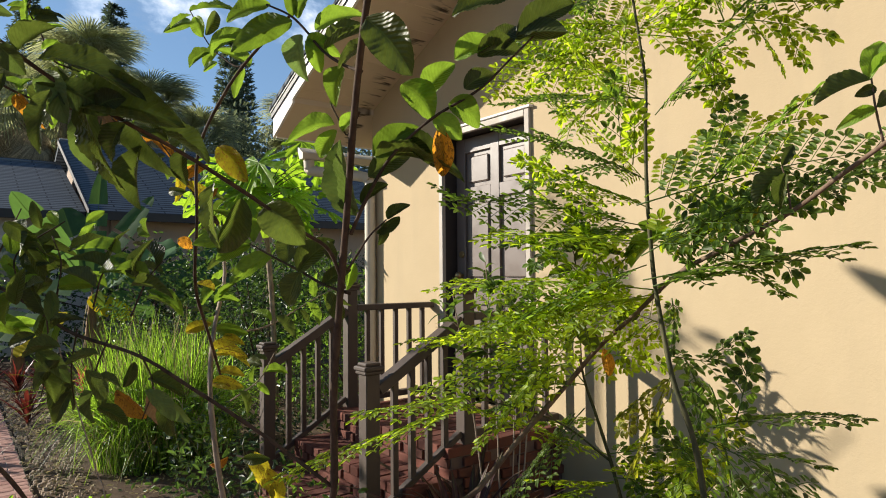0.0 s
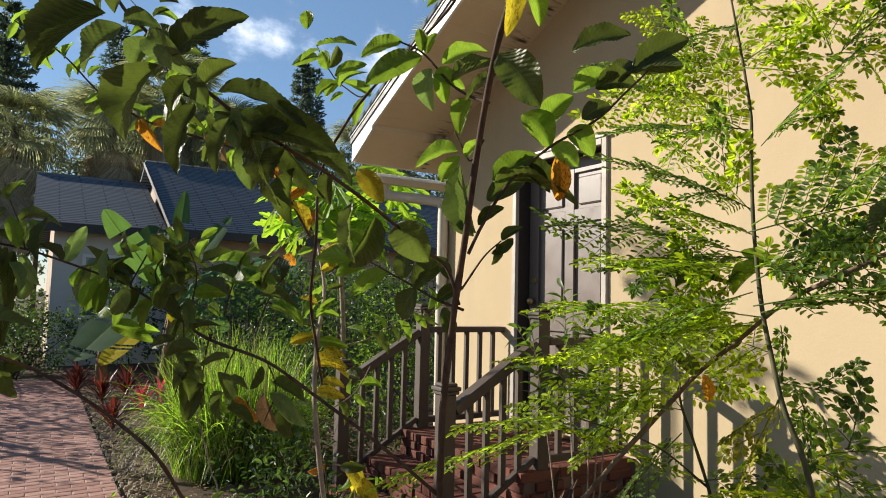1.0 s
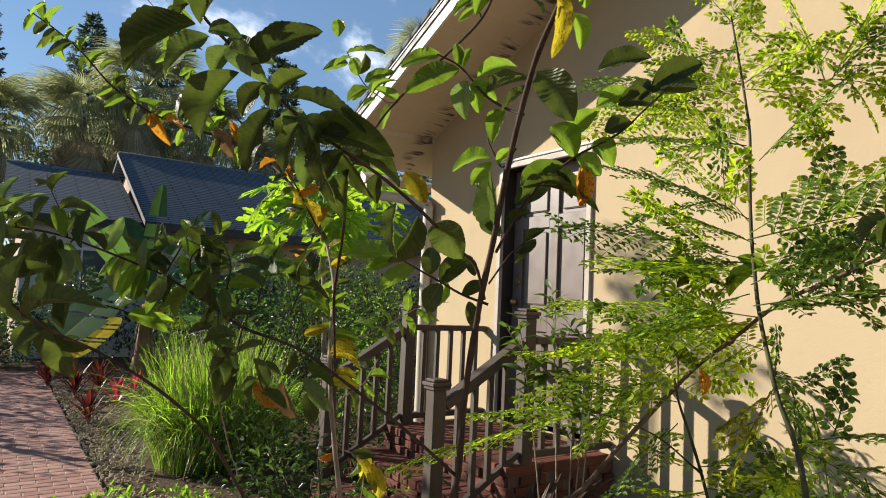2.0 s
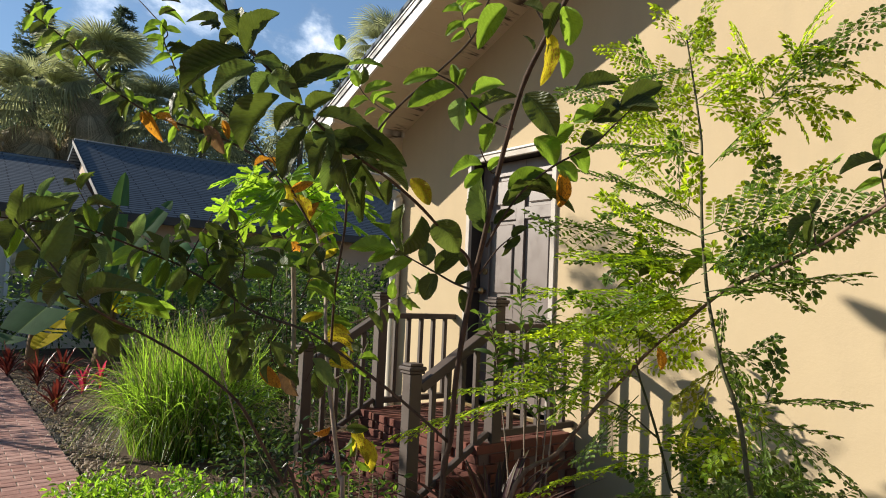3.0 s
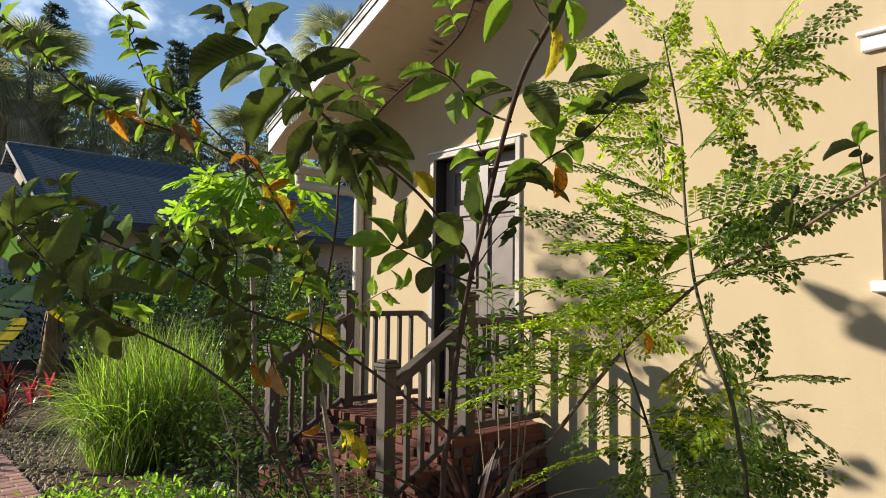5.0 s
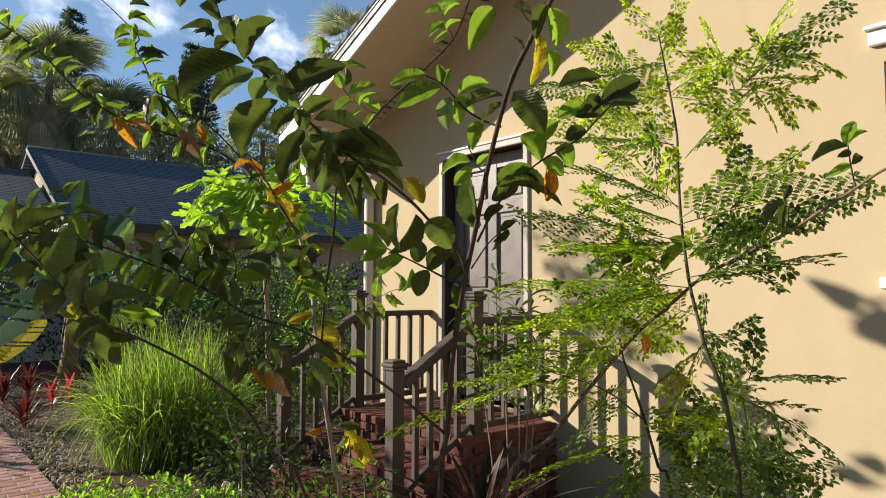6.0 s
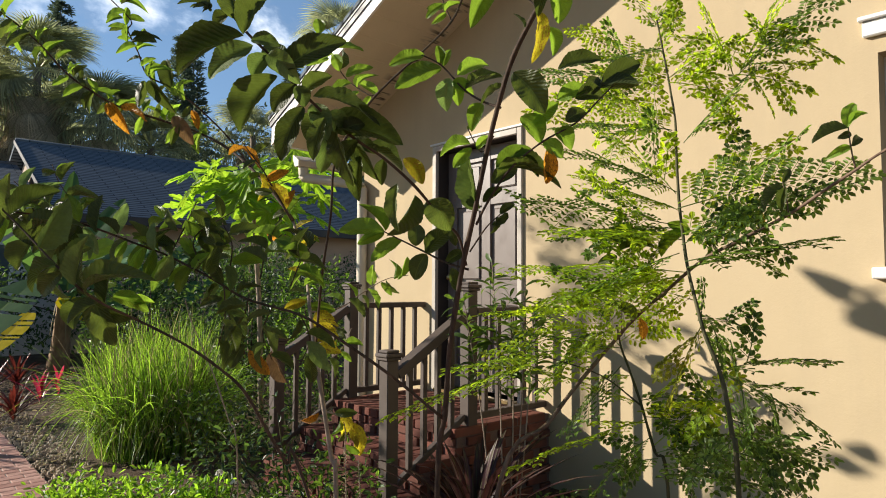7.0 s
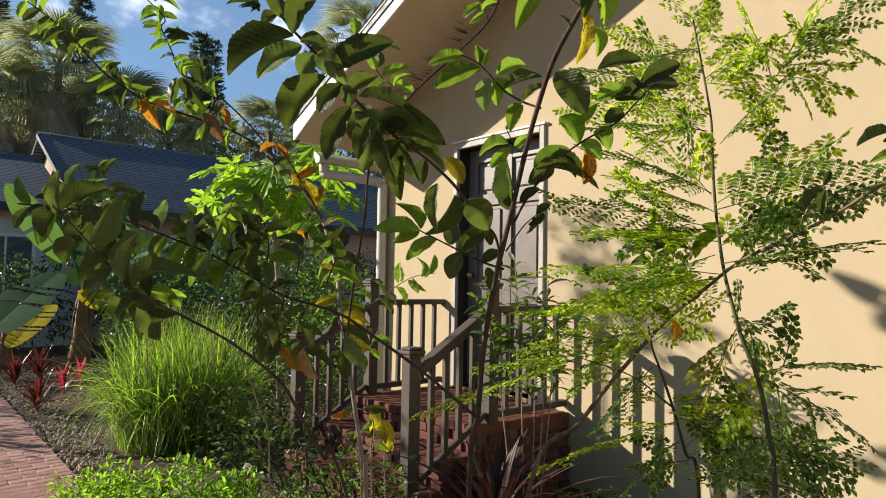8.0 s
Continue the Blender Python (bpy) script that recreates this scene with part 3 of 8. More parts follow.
DRYGRASS = small_leaf_mat("dry_blades", (0.36, 0.30, 0.16), (0.5, 0.42, 0.2), 0.7, 0.3)
PAPAYA = leaf_mat("papaya_leaf", (0.16, 0.28, 0.03), (0.58, 0.88, 0.05), 0.5, 6, 0.48)
BANANA = leaf_mat("banana_leaf", (0.065, 0.135, 0.060), (0.20, 0.38, 0.06), 0.62, 34, 0.28, spec=0.12, lines=0.12, relief=0.04)
BANANAY = leaf_mat("banana_leaf_yellow", (0.80, 0.64, 0.03), (0.98, 0.80, 0.03), 0.6, 34, 0.5, (0.5, 0.45, 0.08), vary=0.1, spec=0.1, lines=0.12, relief=0.04)
TI = leaf_mat("red_ti_leaf", (0.075, 0.020, 0.018), (0.24, 0.04, 0.025), 0.35, 3, 0.3, (0.2, 0.04, 0.04))
PINK = leaf_mat("pink_ti_leaf", (0.40, 0.030, 0.075), (0.75, 0.05, 0.12), 0.4, 3, 0.35, (0.4, 0.05, 0.1))
PALMM = small_leaf_mat("palm_fronds", (0.36, 0.37, 0.22), (0.62, 0.66, 0.32), 0.38, 0.42)
DEADPALM = small_leaf_mat("dead_palm_fronds", (0.62, 0.54, 0.38), (0.62, 0.52, 0.34), 0.8, 0.4)
PINEM = small_leaf_mat("pine_needles", (0.12, 0.165, 0.125), (0.16, 0.22, 0.11), 0.6, 0.3)
WOODSM = small_leaf_mat("far_tree_leaves", (0.20, 0.23, 0.15), (0.34, 0.40, 0.18), 0.6, 0.25)
PETAL = small_leaf_mat("white_petals", (0.75, 0.74, 0.68), (0.8, 0.8, 0.75), 0.6, 0.3, 0.1)
STEMD = bark_mat("dark_brown_bark", (0.032, 0.021, 0.015), (0.120, 0.080, 0.055), 60)
STEMP = bark_mat("pale_peeling_bark", (0.17, 0.12, 0.085), (0.42, 0.34, 0.26), 45)
STEMB = bark_mat("mottled_brown_bark", (0.085, 0.050, 0.034), (0.24, 0.17, 0.12), 50)
STEMG = bark_mat("green_bark", (0.040, 0.046, 0.020), (0.13, 0.115, 0.055), 50)
TRUNK = bark_mat("grey_fibrous_bark", (0.11, 0.085, 0.06), (0.26, 0.21, 0.16), 14)


def leaf_shape(seed, material, bow=1, nu=36, nv=8, fold=0.34, droop=0.58, wave=0.028, point=0.95):
    """A unit leaf along x: rounded base, pointed tip, folded at the midrib, drooping, with wavy edges."""
    rnd = random.Random(seed)
    bm = bmesh.new()
    uv = bm.loops.layers.uv.new("UVMap")
    ph, tw = rnd.uniform(0, 6), rnd.uniform(-0.25, 0.25)
    fold, droop = fold * rnd.uniform(0.4, 1.5), droop * rnd.uniform(0.2, 1.6)
    skew = bow * rnd.uniform(0.02, 0.20)
    rows = []
    for i in range(nu + 1):
        u = i / nu
        w = 0.5 * (math.sin(math.pi * u ** point) ** 0.62 if 0 < u < 1 else 0.0)
        w = max(w * (1 + 0.010 * math.cos(75.4 * u)), 0.012)
        row = []
        for j in range(nv + 1):
            v = 2 * j / nv - 1
            z = fold * abs(v) * w * 2 - droop * u * u + wave * abs(v) * math.sin(17 * u + ph + 2 * v) + tw * v * w * u
            z += 0.014 * math.cos(2 * math.pi * 12 * (u - abs(v) * w * 0.55)) * min(1.0, 1.6 * abs(v))
            row.append(bm.verts.new((u - 0.06 * droop * u * u, v * w + skew * math.sin(math.pi * u), z)))
        rows.append(row)
    for i in range(nu):
        for j in range(nv):
            f = bm.faces.new((rows[i][j], rows[i + 1][j], rows[i + 1][j + 1], rows[i][j + 1]))
            f.smooth = True
            for loop, (a, b) in zip(f.loops, ((i, j), (i + 1, j), (i + 1, j + 1), (i, j + 1))):
                loop[uv].uv = (a / nu, b / nv)
    bm.normal_update()
    return mesh_of("leaf", bm, material)


FACE = Vector((-0.67, -0.74, 0.02)).normalized()
SHAPES = {}


def shape_for(material, k, bow=1):
    key = (material.name, k, bow)
    if key not in SHAPES:
        SHAPES[key] = leaf_shape(31 * k + 7, material, bow)
    return SHAPES[key]


def set_pose(ob, parent, m):
    """Places a part by its pose in the world."""
    ob.parent = parent
    ob.matrix_parent_inverse = parent.matrix_basis.inverted()
    ob.matrix_basis = m


def axes(base, tip, normal):
    x = (tip - base).normalized()
    z = (normal - normal.dot(x) * x)
    z = (z if z.length > 0.05 else x.orthogonal()).normalized()
    y = z.cross(x)
    return Matrix((x, y, z)).transposed().to_4x4()


def oval(bm, at, along, normal, length, wide, fold=0.25, layer=None):
    """One small leaflet: two halves folded on its midrib."""
    x = along.normalized()
    z = (normal - normal.dot(x) * x)
    z = (z if z.length > 1e-3 else x.orthogonal()).normalized()
    y = z.cross(x)
    p = [at, at + length * x - 0.12 * length * z]
    a, b = [bm.verts.new(q) for q in p]
    for s in (1, -1):
        e = [bm.verts.new(at + x * length * f + y * s * wide * g + z * wide * fold * g) for f, g in ((0.14, 0.30), (0.48, 0.5), (0.82, 0.34))]
        bm.faces.new((a, *e, b) if s < 0 else (b, *e[::-1], a))


def frond_shape(kind, wide, material, seed):
    """A feathery leaf of unit length along x, twice divided, with round leaflets; kind is its real length in steps of 5 cm."""
    rnd = random.Random(seed)
    real = 0.05 * kind
    lf = min(0.0225 / real, 0.18)
    bm = bmesh.new()
    n = max(4, int(round(real / 0.041)))
    sink, bend = rnd.uniform(0.02, 0.20), rnd.uniform(-0.12, 0.12)
    tube(bm, [(i / 6, bend * (i / 6) ** 2, -sink * (i / 6) ** 2) for i in range(7)], [0.0016 / real * (1 - 0.1 * i) for i in range(7)], 4)
    for i in range(n):
        u = 0.12 + 0.86 * i / max(1, n - 1)
        for s in (-1, 1):
            reach = wide * (1.15 - 0.75 * u) * rnd.uniform(0.7, 1.15) * (0.75 if i == 0 else 1)
            d = Vector((0.55 + 0.3 * u, s * (0.95 - 0.45 * u), rnd.uniform(-0.20, 0.10))).normalized()
            o = Vector((u + rnd.uniform(-0.012, 0.012), bend * u * u, -sink * u * u))
            sag = rnd.uniform(0.05, 0.30)
            m = max(3, int(reach / (lf * 0.66)))
            pts = [o + d * reach * q / m + Vector((0, 0, -sag * reach * (q / m) ** 2)) for q in range(m + 1)]
            tube(bm, pts, [0.0009 / real] * (m + 1), 3)
            side = d.cross(Vector((0, 0, 1))).normalized()
            for q in range(1, m + 1):
                for t in (-1, 1):
                    size = lf * rnd.uniform(0.85, 1.1) * (1.0 - 0.25 * abs(q / m - 0.5))
                    ax = (d * rnd.uniform(0.35, 0.55) + side * t).normalized()
                    nn = Vector((rnd.uniform(-0.2, 0.2), rnd.uniform(-0.2, 0.2), 1))
                    oval(bm, pts[q] + side * t * lf * 0.12, ax + Vector((0, 0, rnd.uniform(-0.18, 0.06))), nn, size, size * 0.52)
            oval(bm, pts[-1], d, Vector((0, 0, 1)), lf * 1.1, lf * 0.66)
    return mesh_of("frond", bm, material)


class Plant:
    """A plant: an empty at its foot, its limbs, leaves and fronds."""

    def __init__(self, name, label, category, at, bark, group=""):
        self.root = thing(name, label, category, at, group)
        self.bark, self.rnd, self.count = bark, random.Random(name + label), 0

    def put(self, name, data, m=None, label=""):
        ob = new(name, data)
        set_pose(ob, self.root, m or Matrix())
        return tagged(ob, label)

    def limb(self, points, r0, r1, name="branch"):
        self.count += 1
        return self.put(name, mesh_of(name, limb(points, r0, r1, 5, 8 if r0 > 0.005 else 6, 0.09, self.count), self.bark))

    def leaf(self, base, tip, ratio, tilt, material):
        base, tip = Vector(base), Vector(tip)
        self.count += 1
        length = (tip - base).length
        m = axes(base, tip, FACE) @ pose(0, 0, 0, tilt + self.rnd.uniform(-8, 8))
        if (m.to_3x3() @ Vector((0, 0, 1))).z < -0.35 and material is not GU:
            m = m @ pose(0, 0, 0, 180)
        data = shape_for(material, self.rnd.randrange(7), 1 if (m.to_3x3() @ Vector((0, 1, 0))).z > 0 else -1)
        return self.put("leaf", data, Matrix.Translation(base) @ m @ Matrix.Diagonal((length * 1.03, length * ratio, length * 0.8, 1)))

    def broad(self, base, tip, ratio, normal, material):
        """A leaf turned to a given side."""
        base, tip = Vector(base), Vector(tip)
        length = (tip - base).length
        m = Matrix.Translation(base) @ axes(base, tip, Vector(normal)) @ Matrix.Diagonal((length, length * ratio, length * 0.5, 1))
        return self.put("leaf", shape_for(material, self.rnd.randrange(7)), m)

    def frond(self, base, tip, wide, tilt, material):
        base, tip = Vector(base), Vector(tip)
        length = (tip - base).length
        kind = max(1, round(length / 0.05))
        key = (material.name, kind, round(wide * 10), self.rnd.randrange(3))
        if key not in SHAPES:
            SHAPES[key] = frond_shape(kind, wide, material, kind * 31 + key[2] * 7 + key[3])
        up = Vector((0, 0, 1)) + FACE * 0.33
        m = axes(base, tip, up) @ pose(0, 0, 0, tilt)
        return self.put("frond", SHAPES[key], Matrix.Translation(base) @ m @ Matrix.Scale(length, 4))


guava = Plant("guava_tree", "young guava tree with dark ribbed leaves and slender brown stem", "tree", (-2.63, -2.60, 0), STEMD)
shoot = Plant("guava_shoot", "long leaning guava shoot with few leaves beside the wall", "tree", (-2.3, -2.2, 0), STEMB)
guava_pale = Plant("guava_tree", "guava sapling with pale peeling stem and yellowing leaves", "tree", (-2.55, -1.9, 0), STEMP)
moringa = Plant("moringa_tree", "moringa sapling with feathery bright green leaflets on a green stem", "tree", (-1.86, -3.12, 0), STEMG)
moringa_small = Plant("moringa_tree", "smaller moringa shoot with deep green leaflets near the wall", "tree", (-1.9, -2.6, 0), STEMG)

# the guava tree by the camera
guava.limb([(-2.521, -2.425, 0.000), (-2.539, -2.451, 0.879), (-2.546, -2.489, 1.072), (-2.572, -2.537, 1.264), (-2.593, -2.606, 1.476), (-2.618, -2.678, 1.619), (-2.648, -2.761, 1.790), (-2.679, -2.856, 1.942), (-2.701, -2.938, 2.018), (-2.713, -3.000, 2.071), (-2.742, -3.091, 2.159), (-2.771, -3.142, 2.262)], 0.0092, 0.0046, "trunk")
guava.limb([(-2.592, -2.621, 1.488), (-2.631, -2.633, 1.562), (-2.695, -2.645, 1.597), (-2.838, -2.710, 1.660), (-2.943, -2.727, 1.711), (-3.003, -2.715, 1.742), (-3.087, -2.723, 1.781), (-3.162, -2.726, 1.829), (-3.216, -2.721, 1.878), (-3.250, -2.707, 1.911), (-3.267, -2.681, 1.946), (-3.280, -2.645, 1.991), (-3.286, -2.604, 2.059), (-3.321, -2.554, 2.158)], 0.0038, 0.0022, "branch")
guava.leaf((-2.775, -2.674, 1.636), (-2.740, -2.716, 1.569), 0.80, 0, G)
guava.leaf((-2.861, -2.671, 1.671), (-2.869, -2.664, 1.563), 0.40, 35, G)
guava.leaf((-2.824, -2.689, 1.646), (-2.831, -2.662, 1.534), 0.40, -39, G)
guava.leaf((-2.866, -2.701, 1.725), (-2.829, -2.725, 1.669), 0.53, 0, GY)
guava.leaf((-3.062, -2.691, 1.770), (-2.960, -2.808, 1.733), 0.40, -11, G)
guava.leaf((-2.979, -2.690, 1.715), (-2.987, -2.694, 1.620), 0.41, 0, G)
guava.leaf((-3.066, -2.716, 1.770), (-3.043, -2.722, 1.637), 0.40, 40, G)
guava.leaf((-3.120, -2.728, 1.812), (-3.027, -2.823, 1.801), 0.40, -37, G)
guava.leaf((-3.196, -2.747, 1.847), (-3.130, -2.837, 1.905), 0.42, 0, G)
guava.leaf((-3.210, -2.748, 1.830), (-3.252, -2.667, 1.732), 0.46, 0, G)
guava.leaf((-3.160, -2.760, 1.778), (-3.189, -2.704, 1.677), 0.41, 0, G)
guava.leaf((-3.107, -2.750, 1.768), (-3.132, -2.740, 1.687), 0.44, 0, G)
guava.leaf((-3.195, -2.734, 1.845), (-3.223, -2.721, 1.900), 0.79, 0, GU)
guava.leaf((-3.260, -2.749, 1.875), (-3.320, -2.664, 1.827), 0.43, 0, GU)
guava.leaf((-3.283, -2.757, 1.886), (-3.374, -2.670, 1.822), 0.40, 6, G)
guava.leaf((-3.270, -2.727, 1.900), (-3.230, -2.758, 1.986), 0.51, 0, G)
guava.leaf((-3.270, -2.688, 1.942), (-3.298, -2.675, 2.015), 0.52, 0, G)
guava.leaf((-3.168, -2.742, 1.821), (-3.146, -2.745, 1.784), 0.76, 0, GU)
guava.leaf((-3.092, -2.722, 1.780), (-3.047, -2.746, 1.749), 0.76, 0, GU)
guava.leaf((-3.010, -2.694, 1.752), (-2.975, -2.746, 1.758), 0.55, 0, G)
guava.leaf((-3.230, -2.747, 1.866), (-3.197, -2.785, 1.824), 0.62, 0, GU)
guava.leaf((-3.049, -2.688, 1.772), (-3.052, -2.655, 1.668), 0.40, -27, GU)
guava.leaf((-2.945, -2.709, 1.725), (-2.993, -2.671, 1.758), 0.42, 0, G)
guava.leaf((-3.273, -2.618, 2.008), (-3.307, -2.587, 2.047), 0.42, 0, G)
guava.leaf((-3.286, -2.624, 2.041), (-3.322, -2.591, 2.086), 0.54, 0, G)
guava.leaf((-3.279, -2.602, 2.051), (-3.238, -2.636, 2.088), 0.54, 0, G)
guava.leaf((-2.962, -2.687, 1.744), (-2.888, -2.728, 1.700), 0.40, -46, G)
guava.leaf((-3.259, -2.737, 1.889), (-3.218, -2.767, 1.882), 0.54, 0, GU)
guava.leaf((-3.165, -2.731, 1.827), (-3.189, -2.681, 1.777), 0.55, 0, G)
guava.leaf((-3.088, -2.725, 1.780), (-3.122, -2.680, 1.735), 0.59, 0, G)
guava.leaf((-3.009, -2.723, 1.740), (-3.042, -2.681, 1.691), 0.51, 0, G)
guava.leaf((-3.146, -2.733, 1.814), (-3.112, -2.777, 1.846), 0.57, 0, G)
guava.leaf((-3.219, -2.728, 1.873), (-3.241, -2.706, 1.832), 0.76, 0, GU)
guava.leaf((-3.050, -2.730, 1.754), (-3.026, -2.765, 1.769), 0.82, 0, G)
guava.leaf((-2.918, -2.696, 1.718), (-2.926, -2.687, 1.662), 0.52, 0, G)
guava.leaf((-2.991, -2.668, 1.759), (-2.974, -2.706, 1.673), 0.40, 22, G)
guava.leaf((-3.202, -2.742, 1.849), (-3.169, -2.766, 1.867), 0.78, 0, GU)
guava.leaf((-3.111, -2.707, 1.804), (-3.095, -2.738, 1.733), 0.57, 0, GU)
guava.leaf((-3.274, -2.671, 1.957), (-3.301, -2.647, 1.929), 0.64, 0, G)
guava.leaf((-3.274, -2.658, 1.973), (-3.238, -2.690, 1.985), 0.60, 0, G)
guava.leaf((-3.317, -2.547, 2.151), (-3.356, -2.506, 2.093), 0.57, 0, G)
guava.leaf((-3.314, -2.551, 2.162), (-3.269, -2.599, 2.137), 0.69, 0, G)
guava.leaf((-3.299, -2.561, 2.117), (-3.334, -2.542, 2.053), 0.63, 0, G)
guava.leaf((-3.293, -2.626, 1.976), (-3.293, -2.626, 1.970), 1.20, 0, G)
guava.leaf((-3.293, -2.626, 1.976), (-3.324, -2.587, 2.006), 0.40, -68, G)
guava.leaf((-3.293, -2.626, 1.976), (-3.316, -2.597, 2.001), 0.40, 61, G)
guava.leaf((-3.293, -2.626, 1.976), (-3.313, -2.605, 1.986), 0.40, -48, G)
guava.leaf((-3.293, -2.626, 1.976), (-3.307, -2.613, 1.971), 0.40, 10, G)
guava.leaf((-3.293, -2.626, 1.976), (-3.305, -2.610, 1.980), 0.43, 0, G)
guava.leaf((-3.293, -2.626, 1.976), (-3.293, -2.627, 1.986), 0.88, 0, G)
guava.limb([(-2.573, -2.611, 1.477), (-2.606, -2.555, 1.497), (-2.633, -2.505, 1.524), (-2.667, -2.462, 1.551), (-2.702, -2.406, 1.583)], 0.0035, 0.002, "twig")
guava.leaf((-2.699, -2.402, 1.583), (-2.778, -2.307, 1.596), 0.40, -35, GL)
guava.leaf((-2.691, -2.395, 1.587), (-2.734, -2.396, 1.677), 0.40, -52, GL)
guava.leaf((-2.699, -2.402, 1.580), (-2.761, -2.365, 1.548), 0.40, -9, GL)
guava.leaf((-2.668, -2.443, 1.560), (-2.732, -2.382, 1.511), 0.40, -26, GL)
guava.leaf((-2.652, -2.486, 1.542), (-2.658, -2.482, 1.607), 0.74, 0, G)
guava.leaf((-2.639, -2.511, 1.521), (-2.582, -2.554, 1.587), 0.53, 0, G)
guava.leaf((-2.631, -2.503, 1.521), (-2.652, -2.473, 1.449), 0.66, 0, G)
guava.leaf((-2.606, -2.554, 1.494), (-2.557, -2.582, 1.527), 0.49, 0, G)
guava.leaf((-2.599, -2.573, 1.482), (-2.581, -2.578, 1.415), 0.48, 0, G)
guava.leaf((-2.619, -2.500, 1.528), (-2.615, -2.506, 1.584), 0.51, 0, G)
guava.leaf((-2.607, -2.575, 1.584), (-2.601, -2.587, 1.543), 0.59, 0, G)
guava.limb([(-2.660, -2.811, 1.859), (-2.671, -2.762, 1.882), (-2.684, -2.712, 1.918), (-2.701, -2.674, 1.965), (-2.723, -2.656, 1.992), (-2.755, -2.628, 2.013)], 0.003, 0.0018, "twig")
guava.leaf((-2.748, -2.631, 2.014), (-2.817, -2.576, 1.990), 0.40, -10, GL)
guava.leaf((-2.722, -2.666, 1.977), (-2.792, -2.570, 1.943), 0.40, -43, GL)
guava.leaf((-2.712, -2.648, 1.994), (-2.722, -2.650, 2.040), 0.54, 0, GL)
guava.leaf((-2.705, -2.654, 1.990), (-2.702, -2.674, 2.031), 0.50, 0, GL)
guava.leaf((-2.685, -2.684, 1.963), (-2.608, -2.729, 2.023), 0.42, 0, GL)
guava.leaf((-2.676, -2.704, 1.924), (-2.620, -2.772, 1.961), 0.40, -32, G)
guava.leaf((-2.713, -2.687, 1.948), (-2.716, -2.669, 1.873), 0.59, 0, GP)
guava.leaf((-2.702, -2.682, 1.941), (-2.667, -2.722, 1.919), 0.54, 0, GL)
guava.leaf((-2.693, -2.676, 1.949), (-2.675, -2.680, 1.890), 0.54, 0, GL)
guava.leaf((-2.659, -2.745, 1.882), (-2.684, -2.734, 1.827), 0.65, 0, GL)
guava.leaf((-2.637, -2.799, 1.921), (-2.671, -2.745, 1.897), 0.40, -57, G)
guava.limb([(-2.641, -2.769, 1.801), (-2.645, -2.734, 1.766), (-2.647, -2.708, 1.795), (-2.661, -2.698, 1.828)], 0.0022, 0.0014, "twig")
guava.leaf((-2.653, -2.699, 1.790), (-2.713, -2.646, 1.786), 0.40, -37, GL)
guava.leaf((-2.647, -2.717, 1.775), (-2.632, -2.748, 1.806), 0.50, 0, GL)
guava.leaf((-2.650, -2.700, 1.781), (-2.674, -2.655, 1.730), 0.43, 0, GL)
guava.leaf((-2.659, -2.696, 1.826), (-2.657, -2.702, 1.840), 0.51, 0, G)
guava.leaf((-2.849, -2.971, 2.043), (-2.893, -2.952, 1.955), 0.43, 0, GL)
guava.leaf((-2.781, -3.029, 1.990), (-2.776, -3.037, 1.898), 0.40, -31, GY)
guava.leaf((-2.778, -3.065, 2.034), (-2.755, -3.062, 1.965), 0.60, 0, GL)
guava.leaf((-2.749, -3.028, 1.967), (-2.725, -3.033, 1.915), 0.51, 0, GL)
guava.leaf((-2.791, -3.024, 2.028), (-2.816, -2.993, 2.054), 0.41, 0, G)
guava.leaf((-2.799, -3.009, 1.958), (-2.812, -2.998, 1.992), 0.40, 47, G)
guava.leaf((-2.793, -3.066, 2.035), (-2.810, -3.053, 1.977), 0.48, 0, G)
guava.leaf((-2.836, -3.130, 2.063), (-2.790, -3.172, 2.032), 0.47, 0, G)
guava.leaf((-2.830, -3.138, 2.084), (-2.882, -3.100, 2.100), 0.49, 0, G)
guava.limb([(-2.754, -2.939, 2.115), (-2.716, -2.942, 2.070), (-2.706, -2.963, 2.042)], 0.002, 0.002, "twig")
guava.limb([(-2.606, -2.673, 1.591), (-2.593, -2.704, 1.651), (-2.571, -2.758, 1.728), (-2.526, -2.820, 1.792), (-2.462, -2.884, 1.844), (-2.412, -2.908, 1.899), (-2.361, -2.933, 1.956)], 0.0038, 0.0018, "branch")
guava.leaf((-2.692, -2.880, 1.920), (-2.656, -2.940, 1.830), 0.60, 0, G)
guava.leaf((-2.500, -2.857, 1.976), (-2.442, -2.941, 2.010), 0.40, -15, G)
guava.leaf((-2.465, -2.883, 1.903), (-2.407, -2.941, 1.927), 0.54, 0, G)
guava.leaf((-2.394, -2.909, 1.942), (-2.318, -2.981, 2.016), 0.40, -13, G)
guava.leaf((-2.402, -2.902, 1.945), (-2.346, -2.988, 1.944), 0.40, 38, G)
guava.leaf((-2.425, -2.892, 1.918), (-2.392, -2.912, 1.982), 0.56, 0, G)
guava.leaf((-2.564, -2.788, 1.859), (-2.520, -2.820, 1.798), 0.70, 0, GL)
guava.leaf((-2.510, -2.830, 1.779), (-2.494, -2.815, 1.694), 0.44, 0, GO)
guava.leaf((-2.584, -2.728, 1.730), (-2.496, -2.851, 1.749), 0.40, -48, G)
guava.leaf((-2.587, -2.725, 1.735), (-2.545, -2.800, 1.782), 0.53, 0, GL)
guava.leaf((-2.587, -2.707, 1.698), (-2.518, -2.751, 1.756), 0.47, 0, G)
guava.leaf((-2.481, -2.864, 1.847), (-2.439, -2.902, 1.881), 0.60, 0, G)
guava.leaf((-2.500, -2.844, 1.822), (-2.457, -2.881, 1.788), 0.70, 0, GL)
